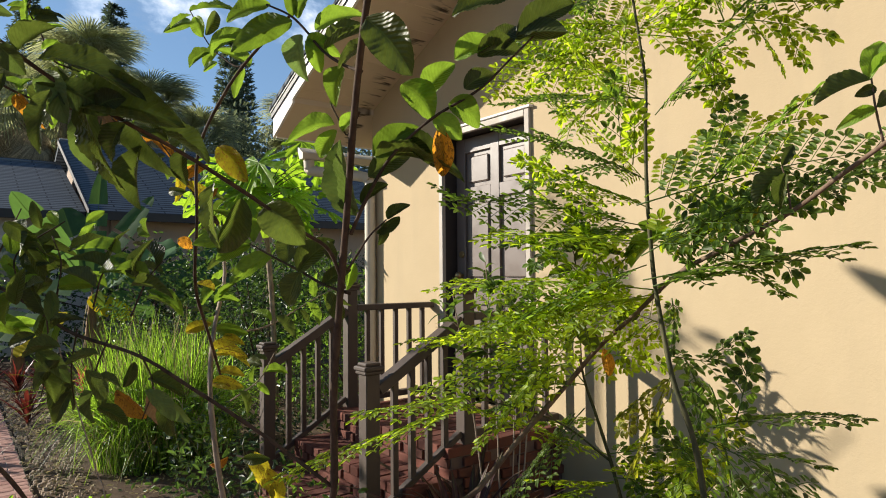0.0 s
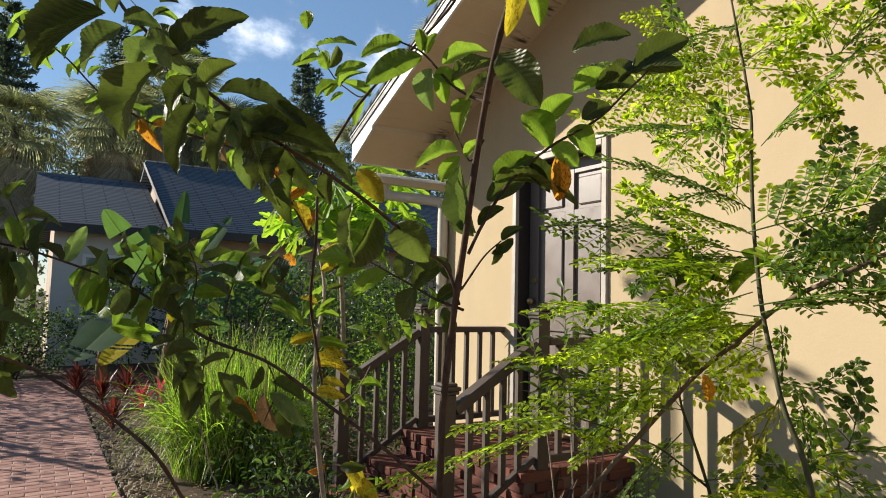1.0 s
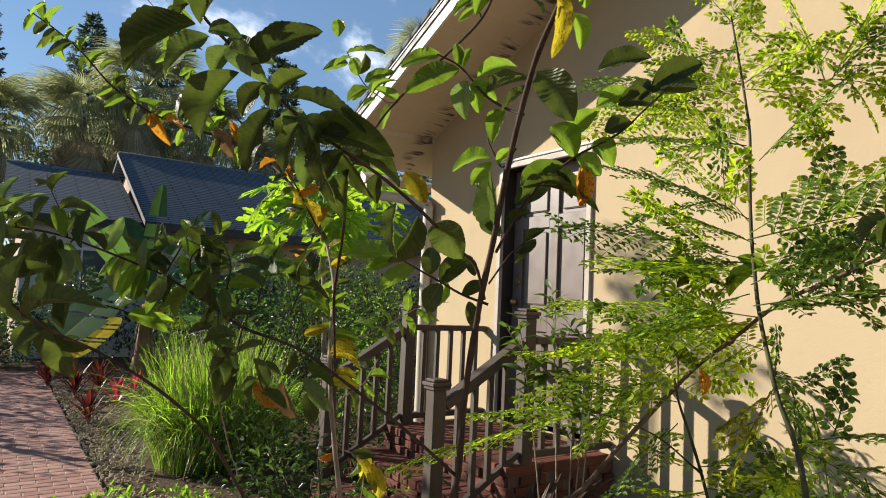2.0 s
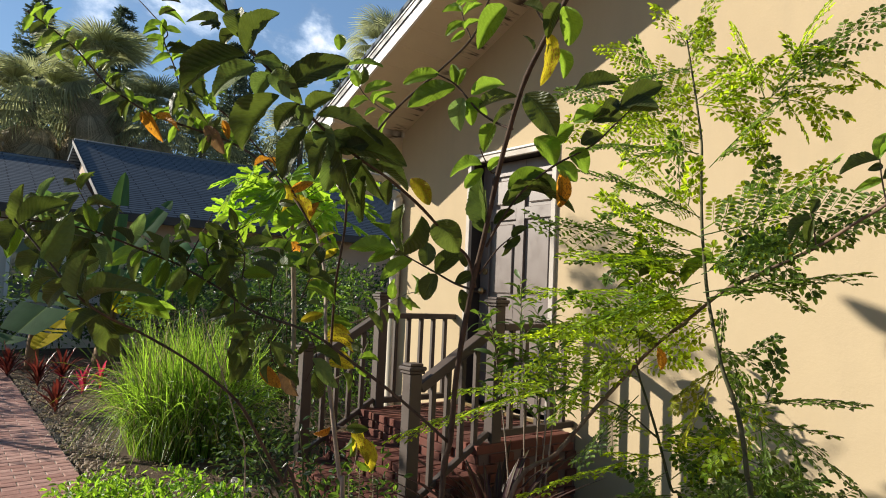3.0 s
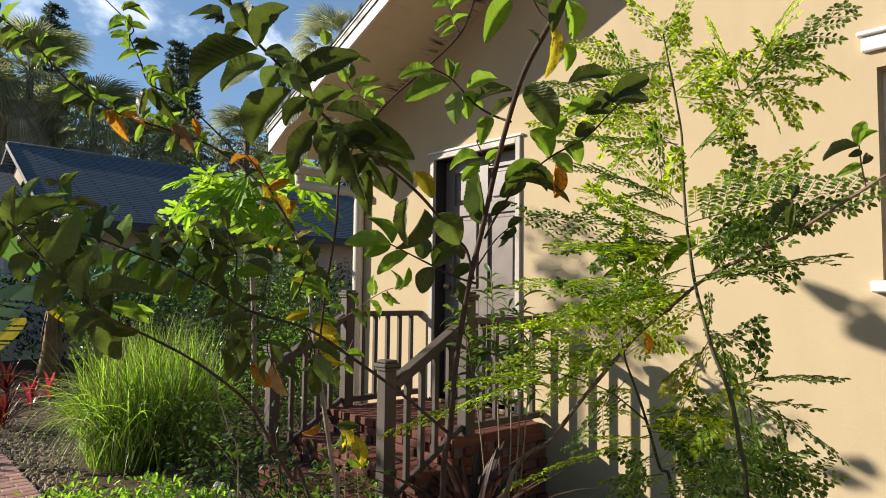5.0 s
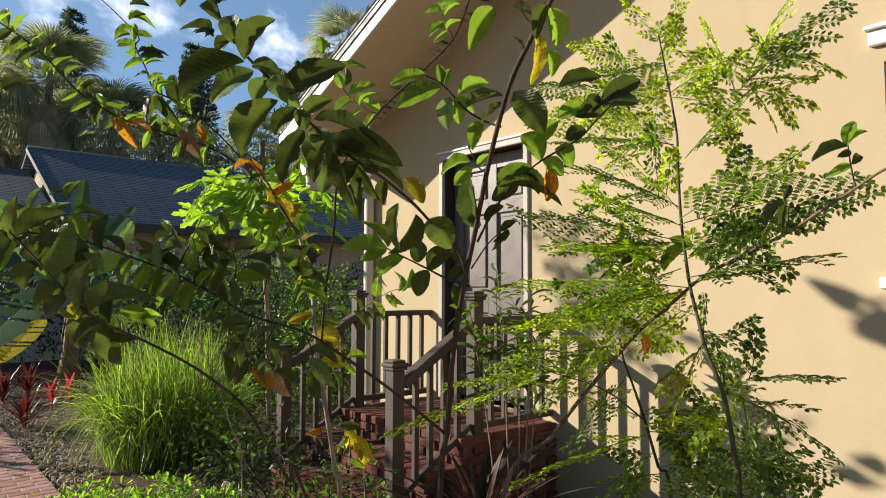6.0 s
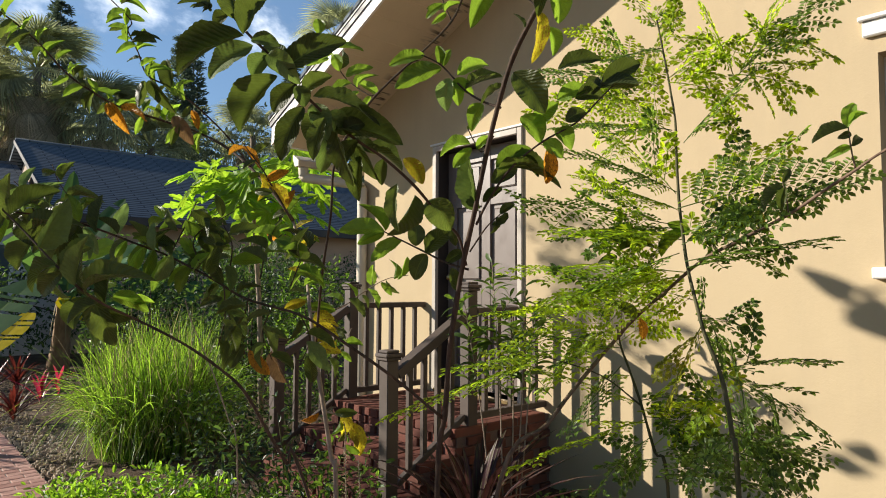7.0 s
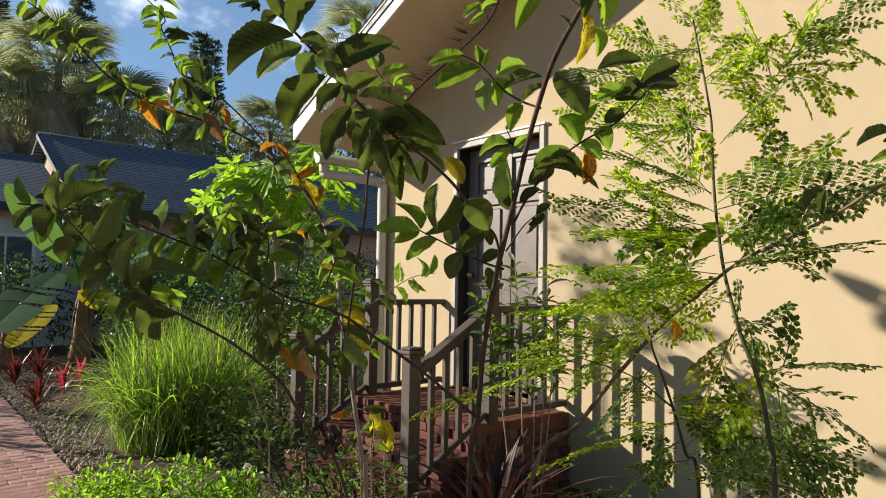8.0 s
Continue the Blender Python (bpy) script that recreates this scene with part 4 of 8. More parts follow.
guava.leaf((-2.519, -2.823, 1.798), (-2.489, -2.862, 1.758), 0.62, 0, GL)
guava.leaf((-2.520, -2.797, 1.837), (-2.490, -2.845, 1.896), 0.56, 0, GL)
guava.leaf((-2.585, -2.676, 1.651), (-2.549, -2.711, 1.688), 0.43, 0, G)
guava.leaf((-2.482, -2.839, 1.906), (-2.442, -2.904, 1.933), 0.53, 0, GL)
guava.leaf((-2.547, -2.765, 1.762), (-2.507, -2.806, 1.719), 0.40, 0, G)
guava.limb([(-2.594, -2.637, 1.523), (-2.565, -2.669, 1.587), (-2.540, -2.695, 1.621)], 0.0026, 0.0016, "twig")
guava.leaf((-2.549, -2.674, 1.595), (-2.509, -2.697, 1.626), 0.40, 28, G)
guava.leaf((-2.540, -2.685, 1.617), (-2.536, -2.672, 1.566), 0.40, -26, G)
guava.leaf((-2.535, -2.690, 1.622), (-2.512, -2.719, 1.654), 0.44, 0, G)
guava.leaf((-2.584, -2.660, 1.630), (-2.637, -2.660, 1.763), 0.40, -53, GU)
guava.leaf((-2.581, -2.663, 1.637), (-2.630, -2.648, 1.721), 0.40, -42, GU)
guava.limb([(-2.548, -2.487, 1.060), (-2.686, -2.424, 1.185), (-2.810, -2.360, 1.285), (-2.896, -2.300, 1.351), (-2.999, -2.181, 1.395), (-3.064, -2.112, 1.448), (-3.149, -2.012, 1.511), (-3.214, -1.982, 1.539), (-3.369, -1.993, 1.590), (-3.473, -2.020, 1.602), (-3.610, -2.071, 1.602)], 0.0048, 0.0022, "branch")
guava.limb([(-2.720, -2.620, 0.020), (-2.985, -2.483, 0.969), (-3.027, -2.476, 1.018), (-3.085, -2.472, 1.114), (-3.138, -2.472, 1.200), (-3.193, -2.453, 1.255), (-3.257, -2.426, 1.306), (-3.337, -2.384, 1.356), (-3.409, -2.402, 1.391), (-3.466, -2.421, 1.430), (-3.500, -2.393, 1.473), (-3.537, -2.324, 1.533), (-3.577, -2.264, 1.590)], 0.0045, 0.002, "branch")

# crowded dark leaves along the two low branches
guava.leaf((-3.037, -2.192, 1.409), (-3.054, -2.168, 1.363), 0.40, 55, GP)
guava.leaf((-3.046, -2.232, 1.411), (-3.014, -2.251, 1.452), 0.40, -55, G)
guava.leaf((-3.040, -2.170, 1.417), (-3.041, -2.151, 1.488), 0.40, 36, GU)
guava.leaf((-3.024, -2.132, 1.423), (-3.041, -2.103, 1.354), 0.40, -46, GL)
guava.leaf((-3.049, -2.147, 1.437), (-3.091, -2.127, 1.502), 0.42, 0, G)
guava.leaf((-3.030, -2.043, 1.450), (-3.051, -2.037, 1.380), 0.40, -50, GP)
guava.leaf((-3.105, -2.181, 1.461), (-3.094, -2.211, 1.531), 0.40, 24, G)
guava.leaf((-3.032, -2.065, 1.435), (-3.061, -2.014, 1.373), 0.40, 42, G)
guava.leaf((-3.081, -2.042, 1.462), (-3.066, -2.061, 1.555), 0.40, -43, G)
guava.leaf((-3.098, -2.039, 1.485), (-3.128, -1.997, 1.404), 0.42, 0, GL)
guava.leaf((-3.056, -2.020, 1.471), (-3.026, -2.057, 1.529), 0.40, 46, G)
guava.leaf((-3.101, -2.065, 1.468), (-3.067, -2.097, 1.523), 0.40, -25, GL)
guava.leaf((-3.082, -2.023, 1.474), (-3.134, -1.966, 1.436), 0.40, -40, GL)
guava.leaf((-3.155, -2.047, 1.511), (-3.192, -2.021, 1.563), 0.40, 40, G)
guava.leaf((-3.129, -1.983, 1.509), (-3.169, -1.921, 1.441), 0.40, -42, GL)
guava.leaf((-3.160, -2.056, 1.517), (-3.177, -2.016, 1.434), 0.40, -56, GU)
guava.leaf((-3.131, -1.979, 1.516), (-3.152, -1.973, 1.445), 0.40, -47, G)
guava.leaf((-3.181, -2.031, 1.523), (-3.226, -1.994, 1.572), 0.40, -59, GL)
guava.leaf((-3.204, -2.058, 1.524), (-3.223, -2.067, 1.592), 0.40, -19, GP)
guava.leaf((-3.197, -2.035, 1.522), (-3.185, -2.045, 1.590), 0.40, -21, G)
guava.leaf((-3.177, -1.956, 1.527), (-3.223, -1.935, 1.581), 0.40, 37, G)
guava.leaf((-3.203, -2.048, 1.526), (-3.219, -2.036, 1.448), 0.40, -49, GL)
guava.leaf((-3.222, -2.023, 1.531), (-3.251, -2.014, 1.459), 0.40, -43, GL)
guava.leaf((-3.200, -1.979, 1.536), (-3.234, -1.963, 1.609), 0.40, -40, G)
guava.leaf((-3.202, -1.977, 1.546), (-3.225, -1.929, 1.467), 0.40, -37, GL)
guava.leaf((-3.236, -1.921, 1.563), (-3.248, -1.883, 1.470), 0.40, -56, G)
guava.leaf((-3.285, -1.961, 1.565), (-3.248, -1.977, 1.651), 0.40, 35, GP)
guava.leaf((-3.253, -1.982, 1.551), (-3.274, -1.970, 1.499), 0.40, -38, GL)
guava.leaf((-3.296, -2.057, 1.562), (-3.337, -2.044, 1.604), 0.40, -37, G)
guava.leaf((-3.344, -2.050, 1.565), (-3.347, -2.041, 1.662), 0.40, -33, G)
guava.leaf((-3.389, -2.062, 1.581), (-3.393, -2.056, 1.499), 0.40, -35, G)
guava.leaf((-3.380, -2.029, 1.589), (-3.407, -2.013, 1.664), 0.40, 28, GL)
guava.leaf((-3.371, -1.975, 1.594), (-3.352, -1.974, 1.678), 0.40, -35, GU)
guava.leaf((-3.387, -2.009, 1.595), (-3.427, -1.969, 1.637), 0.40, -49, G)
guava.leaf((-3.401, -2.084, 1.587), (-3.427, -2.067, 1.530), 0.40, -50, G)
guava.leaf((-3.420, -2.030, 1.595), (-3.424, -2.028, 1.504), 0.40, -53, G)
guava.leaf((-3.441, -2.053, 1.587), (-3.489, -2.043, 1.655), 0.40, -51, GP)
guava.leaf((-3.461, -2.084, 1.600), (-3.491, -2.077, 1.638), 0.40, -20, G)
guava.leaf((-3.444, -1.954, 1.597), (-3.455, -1.911, 1.517), 0.40, -31, G)
guava.leaf((-3.462, -2.051, 1.604), (-3.511, -2.023, 1.635), 0.40, 45, GL)
guava.leaf((-3.499, -2.030, 1.606), (-3.491, -2.029, 1.675), 0.40, 4, GP)
guava.leaf((-3.521, -1.997, 1.606), (-3.553, -1.971, 1.537), 0.40, -12, G)
guava.leaf((-3.544, -2.123, 1.598), (-3.567, -2.077, 1.517), 0.40, -47, GL)
guava.leaf((-3.530, -2.102, 1.601), (-3.571, -2.063, 1.626), 0.40, -58, G)
guava.leaf((-3.521, -2.017, 1.605), (-3.514, -2.031, 1.670), 0.40, -15, GU)
guava.leaf((-3.553, -2.111, 1.589), (-3.566, -2.107, 1.513), 0.40, -45, GL)
guava.leaf((-3.585, -2.074, 1.604), (-3.630, -2.055, 1.664), 0.42, 0, GL)
guava.leaf((-3.593, -2.092, 1.593), (-3.616, -2.061, 1.543), 0.40, -21, G)
guava.leaf((-3.357, -2.315, 1.375), (-3.403, -2.284, 1.304), 0.40, 53, GU)
guava.leaf((-3.387, -2.320, 1.391), (-3.383, -2.303, 1.476), 0.41, 0, G)
guava.leaf((-3.410, -2.383, 1.399), (-3.463, -2.347, 1.358), 0.40, -41, G)
guava.leaf((-3.442, -2.418, 1.406), (-3.475, -2.398, 1.492), 0.40, -55, G)
guava.leaf((-3.457, -2.453, 1.423), (-3.397, -2.516, 1.486), 0.40, -52, G)
guava.leaf((-3.478, -2.467, 1.432), (-3.480, -2.504, 1.523), 0.40, -50, GU)
guava.leaf((-3.490, -2.409, 1.456), (-3.525, -2.346, 1.402), 0.40, -16, G)
guava.leaf((-3.512, -2.471, 1.469), (-3.573, -2.426, 1.445), 0.40, 35, G)
guava.leaf((-3.498, -2.335, 1.472), (-3.481, -2.372, 1.550), 0.40, -58, GU)
guava.leaf((-3.536, -2.448, 1.502), (-3.504, -2.515, 1.582), 0.40, 52, GU)
guava.leaf((-3.518, -2.279, 1.525), (-3.492, -2.317, 1.616), 0.40, -53, G)
guava.leaf((-3.534, -2.322, 1.540), (-3.486, -2.372, 1.590), 0.40, -42, G)
guava.leaf((-3.549, -2.256, 1.563), (-3.575, -2.269, 1.657), 0.40, -49, G)
guava.leaf((-3.571, -2.347, 1.569), (-3.499, -2.387, 1.622), 0.43, 0, G)
guava.leaf((-3.416, -2.329, 1.411), (-3.395, -2.353, 1.300), 0.46, 0, G)
guava.leaf((-3.429, -2.317, 1.405), (-3.447, -2.308, 1.339), 0.63, 0, G)
guava.leaf((-3.478, -2.291, 1.469), (-3.481, -2.255, 1.384), 0.55, 0, G)
guava.leaf((-3.515, -2.261, 1.526), (-3.541, -2.226, 1.461), 0.62, 0, G)
guava.leaf((-3.543, -2.239, 1.572), (-3.510, -2.289, 1.513), 0.63, 0, G)
guava.leaf((-3.555, -2.244, 1.588), (-3.587, -2.222, 1.523), 0.60, 0, G)
guava.leaf((-3.471, -2.299, 1.492), (-3.438, -2.332, 1.510), 0.65, 0, G)
guava.leaf((-3.346, -2.376, 1.360), (-3.396, -2.319, 1.370), 0.40, -14, G)
guava.limb([(-3.153, -2.022, 1.510), (-3.119, -2.033, 1.588), (-3.087, -2.042, 1.669)], 0.0022, 0.0013, "twig")
guava.leaf((-3.139, -2.035, 1.543), (-3.210, -1.966, 1.551), 0.41, 0, G)
guava.leaf((-3.117, -2.006, 1.565), (-3.091, -2.047, 1.512), 0.43, 0, GL)
guava.leaf((-3.152, -2.083, 1.577), (-3.188, -2.060, 1.634), 0.40, -26, G)
guava.leaf((-3.131, -2.053, 1.599), (-3.181, -2.024, 1.593), 0.40, -51, GL)
guava.leaf((-3.115, -2.035, 1.613), (-3.051, -2.064, 1.544), 0.40, 10, GL)
guava.leaf((-3.116, -2.068, 1.627), (-3.052, -2.122, 1.593), 0.40, 38, G)
guava.leaf((-3.120, -2.088, 1.634), (-3.059, -2.120, 1.585), 0.40, -10, G)
guava.limb([(-3.090, -2.078, 1.490), (-3.095, -2.054, 1.567), (-3.010, -2.112, 1.639)], 0.0022, 0.0013, "twig")
guava.leaf((-3.074, -2.044, 1.516), (-3.121, -1.994, 1.543), 0.40, -21, GL)
guava.leaf((-3.088, -2.038, 1.538), (-3.034, -2.100, 1.573), 0.40, -39, GL)
guava.leaf((-3.083, -2.017, 1.568), (-3.014, -2.069, 1.609), 0.40, -39, G)
guava.leaf((-3.086, -2.053, 1.566), (-3.036, -2.071, 1.520), 0.46, 0, G)
guava.leaf((-3.093, -2.113, 1.588), (-3.051, -2.154, 1.524), 0.40, -48, G)
guava.leaf((-3.060, -2.118, 1.597), (-3.040, -2.137, 1.534), 0.40, 40, GL)
guava.leaf((-3.059, -2.149, 1.618), (-3.077, -2.150, 1.675), 0.40, 26, G)
guava.limb([(-3.027, -2.134, 1.470), (-3.018, -2.123, 1.548), (-3.032, -2.088, 1.607)], 0.0022, 0.0013, "twig")
guava.leaf((-3.023, -2.143, 1.495), (-2.963, -2.194, 1.499), 0.44, 0, GL)
guava.leaf((-3.055, -2.187, 1.508), (-3.095, -2.136, 1.498), 0.40, 22, G)
guava.leaf((-2.992, -2.052, 1.534), (-3.038, -2.014, 1.549), 0.40, -26, G)
guava.leaf((-3.029, -2.149, 1.555), (-3.096, -2.079, 1.562), 0.40, -20, G)
guava.leaf((-2.995, -2.038, 1.576), (-2.924, -2.097, 1.609), 0.40, -33, G)
guava.leaf((-3.027, -2.094, 1.583), (-3.067, -2.060, 1.557), 0.43, 0, G)
guava.leaf((-3.015, -2.083, 1.603), (-3.076, -2.036, 1.592), 0.40, -44, G)
guava.limb([(-2.965, -2.191, 1.450), (-2.945, -2.188, 1.527), (-2.904, -2.204, 1.579)], 0.0022, 0.0013, "twig")
guava.leaf((-2.928, -2.123, 1.492), (-2.992, -2.072, 1.515), 0.40, -34, GL)
guava.leaf((-2.968, -2.232, 1.493), (-3.019, -2.194, 1.531), 0.40, -35, G)
guava.leaf((-2.956, -2.195, 1.522), (-2.899, -2.268, 1.523), 0.40, 53, GL)
guava.leaf((-2.937, -2.172, 1.530), (-2.980, -2.131, 1.573), 0.40, -34, G)
guava.leaf((-2.932, -2.190, 1.552), (-2.927, -2.193, 1.624), 0.40, -48, G)
guava.leaf((-2.937, -2.220, 1.559), (-2.881, -2.291, 1.510), 0.40, -29, GL)
guava.leaf((-2.914, -2.201, 1.559), (-2.970, -2.162, 1.602), 0.40, -44, GL)
guava.limb([(-2.902, -2.247, 1.430), (-2.872, -2.254, 1.507), (-2.841, -2.260, 1.549)], 0.0022, 0.0013, "twig")
guava.leaf((-2.857, -2.188, 1.468), (-2.797, -2.253, 1.433), 0.40, -46, GL)
guava.leaf((-2.860, -2.200, 1.483), (-2.809, -2.268, 1.463), 0.40, -56, GL)
guava.leaf((-2.914, -2.305, 1.495), (-2.855, -2.354, 1.496), 0.40, -40, G)
guava.leaf((-2.891, -2.276, 1.511), (-2.906, -2.292, 1.586), 0.40, -32, G)
guava.leaf((-2.876, -2.295, 1.520), (-2.933, -2.259, 1.536), 0.40, -48, GL)
guava.leaf((-2.834, -2.232, 1.524), (-2.910, -2.182, 1.551), 0.40, 59, G)
guava.leaf((-2.852, -2.253, 1.536), (-2.871, -2.219, 1.619), 0.40, 49, G)
guava.limb([(-3.045, -2.142, 1.429), (-3.040, -2.138, 1.339), (-3.052, -2.120, 1.256)], 0.002, 0.0012, "twig")
guava.leaf((-3.070, -2.191, 1.399), (-3.121, -2.158, 1.375), 0.42, 0, G)
guava.leaf((-3.069, -2.213, 1.366), (-3.020, -2.250, 1.314), 0.40, -39, GU)
guava.leaf((-3.073, -2.192, 1.342), (-3.032, -2.211, 1.261), 0.40, -51, G)
guava.leaf((-3.029, -2.083, 1.316), (-2.969, -2.118, 1.240), 0.40, 61, G)
guava.leaf((-3.033, -2.090, 1.289), (-3.017, -2.123, 1.204), 0.40, -51, G)
guava.limb([(-2.994, -2.187, 1.406), (-3.002, -2.172, 1.322), (-2.995, -2.170, 1.242)], 0.002, 0.0012, "twig")
guava.leaf((-3.032, -2.256, 1.375), (-3.096, -2.211, 1.363), 0.40, 52, G)
guava.leaf((-3.034, -2.248, 1.349), (-3.072, -2.204, 1.301), 0.40, -48, G)
guava.leaf((-2.996, -2.157, 1.312), (-3.052, -2.113, 1.266), 0.40, -49, GU)
guava.leaf((-2.998, -2.186, 1.294), (-3.038, -2.154, 1.255), 0.40, -38, G)
guava.leaf((-3.004, -2.184, 1.275), (-3.037, -2.174, 1.208), 0.40, -12, G)
guava.limb([(-2.943, -2.232, 1.383), (-2.962, -2.207, 1.304), (-2.939, -2.221, 1.228)], 0.002, 0.0012, "twig")
guava.leaf((-2.964, -2.254, 1.357), (-3.005, -2.203, 1.353), 0.40, -43, G)
guava.leaf((-2.988, -2.259, 1.326), (-2.953, -2.285, 1.260), 0.40, -51, G)
guava.leaf((-2.967, -2.232, 1.302), (-2.915, -2.263, 1.303), 0.40, 30, G)
guava.leaf((-2.969, -2.240, 1.277), (-2.995, -2.205, 1.222), 0.40, 58, GU)
guava.leaf((-2.966, -2.263, 1.248), (-2.917, -2.301, 1.214), 0.40, -31, G)
guava.limb([(-2.892, -2.278, 1.360), (-2.867, -2.294, 1.288), (-2.883, -2.272, 1.214)], 0.002, 0.0012, "twig")
guava.leaf((-2.909, -2.313, 1.342), (-2.915, -2.299, 1.277), 0.40, -42, G)
guava.leaf((-2.873, -2.284, 1.301), (-2.820, -2.345, 1.269), 0.40, -43, G)
guava.leaf((-2.883, -2.305, 1.281), (-2.834, -2.341, 1.222), 0.40, -41, GU)
guava.leaf((-2.841, -2.249, 1.262), (-2.813, -2.293, 1.194), 0.41, 0, GU)
guava.leaf((-2.837, -2.228, 1.235), (-2.811, -2.216, 1.149), 0.40, -16, G)
guava.limb([(-3.369, -1.993, 1.590), (-3.383, -1.958, 1.646), (-3.407, -1.913, 1.706), (-3.421, -1.905, 1.750)], 0.002, 0.001, "twig")
guava.leaf((-3.373, -1.957, 1.631), (-3.332, -2.006, 1.657), 0.40, 31, GL)
guava.leaf((-3.358, -1.888, 1.654), (-3.401, -1.837, 1.646), 0.40, -57, G)
guava.leaf((-3.387, -1.916, 1.661), (-3.328, -1.950, 1.697), 0.40, -62, G)
guava.leaf((-3.414, -1.980, 1.682), (-3.442, -1.952, 1.641), 0.40, -51, G)
guava.leaf((-3.407, -1.956, 1.702), (-3.398, -1.982, 1.746), 0.48, 0, G)
guava.leaf((-3.417, -1.940, 1.725), (-3.458, -1.911, 1.716), 0.40, -16, G)
guava.leaf((-3.413, -1.923, 1.730), (-3.380, -1.940, 1.749), 0.40, -55, GL)
guava.limb([(-3.358, -2.002, 1.585), (-3.392, -1.994, 1.543), (-3.436, -1.977, 1.500)], 0.002, 0.001, "twig")
guava.leaf((-3.374, -2.058, 1.576), (-3.354, -2.077, 1.511), 0.40, -15, GP)
guava.leaf((-3.395, -2.074, 1.556), (-3.369, -2.107, 1.500), 0.40, -59, GP)
guava.leaf((-3.380, -1.931, 1.557), (-3.368, -1.909, 1.461), 0.40, -42, GP)
guava.leaf((-3.387, -1.898, 1.529), (-3.387, -1.868, 1.445), 0.41, 0, GP)
guava.leaf((-3.413, -1.925, 1.526), (-3.388, -1.930, 1.455), 0.40, -53, G)
guava.limb([(-3.473, -2.020, 1.602), (-3.494, -1.993, 1.659), (-3.515, -1.975, 1.686)], 0.002, 0.001, "twig")
guava.leaf((-3.452, -1.942, 1.613), (-3.511, -1.874, 1.595), 0.40, -52, G)
guava.leaf((-3.492, -2.079, 1.613), (-3.465, -2.090, 1.692), 0.40, -29, GP)
guava.leaf((-3.482, -2.000, 1.643), (-3.532, -1.958, 1.611), 0.40, -21, GP)
guava.leaf((-3.496, -1.989, 1.659), (-3.543, -1.925, 1.657), 0.44, 0, G)
guava.leaf((-3.506, -2.035, 1.661), (-3.493, -2.052, 1.715), 0.40, 12, GP)
guava.leaf((-3.505, -1.923, 1.681), (-3.536, -1.874, 1.608), 0.42, 0, GP)

# the leaning guava shoot along the wall side
shoot.limb([(-2.469, -2.474, 0.000), (-2.365, -2.528, 0.856), (-2.233, -2.597, 1.020), (-2.113, -2.623, 1.132), (-2.006, -2.664, 1.241), (-1.979, -2.738, 1.333), (-1.982, -2.853, 1.423), (-2.025, -2.985, 1.508), (-2.055, -3.098, 1.555), (-2.025, -3.214, 1.618), (-2.082, -3.315, 1.662), (-2.141, -3.401, 1.695), (-2.164, -3.449, 1.718), (-2.215, -3.542, 1.752)], 0.0072, 0.0028, "trunk")
shoot.limb([(-2.139, -3.402, 1.697), (-2.150, -3.397, 1.749), (-2.156, -3.395, 1.793)], 0.002, 0.0013, "twig")
shoot.limb([(-2.023, -3.216, 1.621), (-2.030, -3.214, 1.668), (-2.038, -3.209, 1.701)], 0.002, 0.0013, "twig")
shoot.limb([(-1.973, -3.065, 1.560), (-1.976, -3.067, 1.607)], 0.002, 0.0013, "twig")
shoot.limb([(-1.963, -2.989, 1.525), (-1.982, -2.978, 1.594)], 0.002, 0.0013, "twig")
shoot.limb([(-1.988, -2.698, 1.278), (-2.037, -2.729, 1.523), (-2.050, -2.723, 1.584)], 0.002, 0.0013, "twig")
shoot.leaf((-2.156, -3.395, 1.789), (-2.199, -3.332, 1.765), 0.40, -54, G)
shoot.leaf((-2.158, -3.393, 1.789), (-2.134, -3.401, 1.858), 0.40, -38, GL)
shoot.leaf((-2.156, -3.396, 1.797), (-2.143, -3.429, 1.829), 0.40, -38, GL)
shoot.leaf((-2.148, -3.398, 1.749), (-2.118, -3.417, 1.782), 0.42, 0, G)
shoot.leaf((-2.151, -3.396, 1.747), (-2.181, -3.367, 1.727), 0.43, 0, GL)
shoot.leaf((-2.150, -3.399, 1.777), (-2.169, -3.384, 1.768), 0.68, 0, G)
shoot.leaf((-2.035, -3.211, 1.692), (-2.061, -3.165, 1.638), 0.40, -52, G)
shoot.leaf((-2.033, -3.213, 1.687), (-2.051, -3.210, 1.627), 0.40, 26, G)
shoot.leaf((-2.038, -3.209, 1.701), (-2.026, -3.230, 1.739), 0.40, -11, G)
shoot.leaf((-1.976, -3.067, 1.608), (-2.017, -3.003, 1.582), 0.40, -42, G)
shoot.leaf((-1.973, -3.069, 1.602), (-1.933, -3.099, 1.635), 0.51, 0, G)
shoot.leaf((-1.976, -3.067, 1.608), (-1.952, -3.088, 1.649), 0.73, 0, G)
shoot.leaf((-1.938, -3.106, 1.649), (-1.935, -3.111, 1.590), 0.40, 27, GY)
shoot.leaf((-1.976, -3.067, 1.614), (-2.004, -3.049, 1.645), 0.72, 0, GL)
shoot.leaf((-1.980, -2.980, 1.586), (-2.020, -2.951, 1.569), 0.48, 0, G)
shoot.leaf((-1.973, -2.982, 1.546), (-1.985, -2.971, 1.490), 0.40, -29, G)
shoot.leaf((-1.982, -2.978, 1.593), (-1.958, -3.004, 1.587), 0.55, 0, G)
shoot.leaf((-2.049, -2.723, 1.572), (-2.034, -2.757, 1.630), 0.68, 0, GL)
shoot.leaf((-2.041, -2.727, 1.541), (-1.982, -2.813, 1.582), 0.40, -36, G)
shoot.leaf((-2.044, -2.723, 1.527), (-2.089, -2.692, 1.510), 0.47, 0, G)
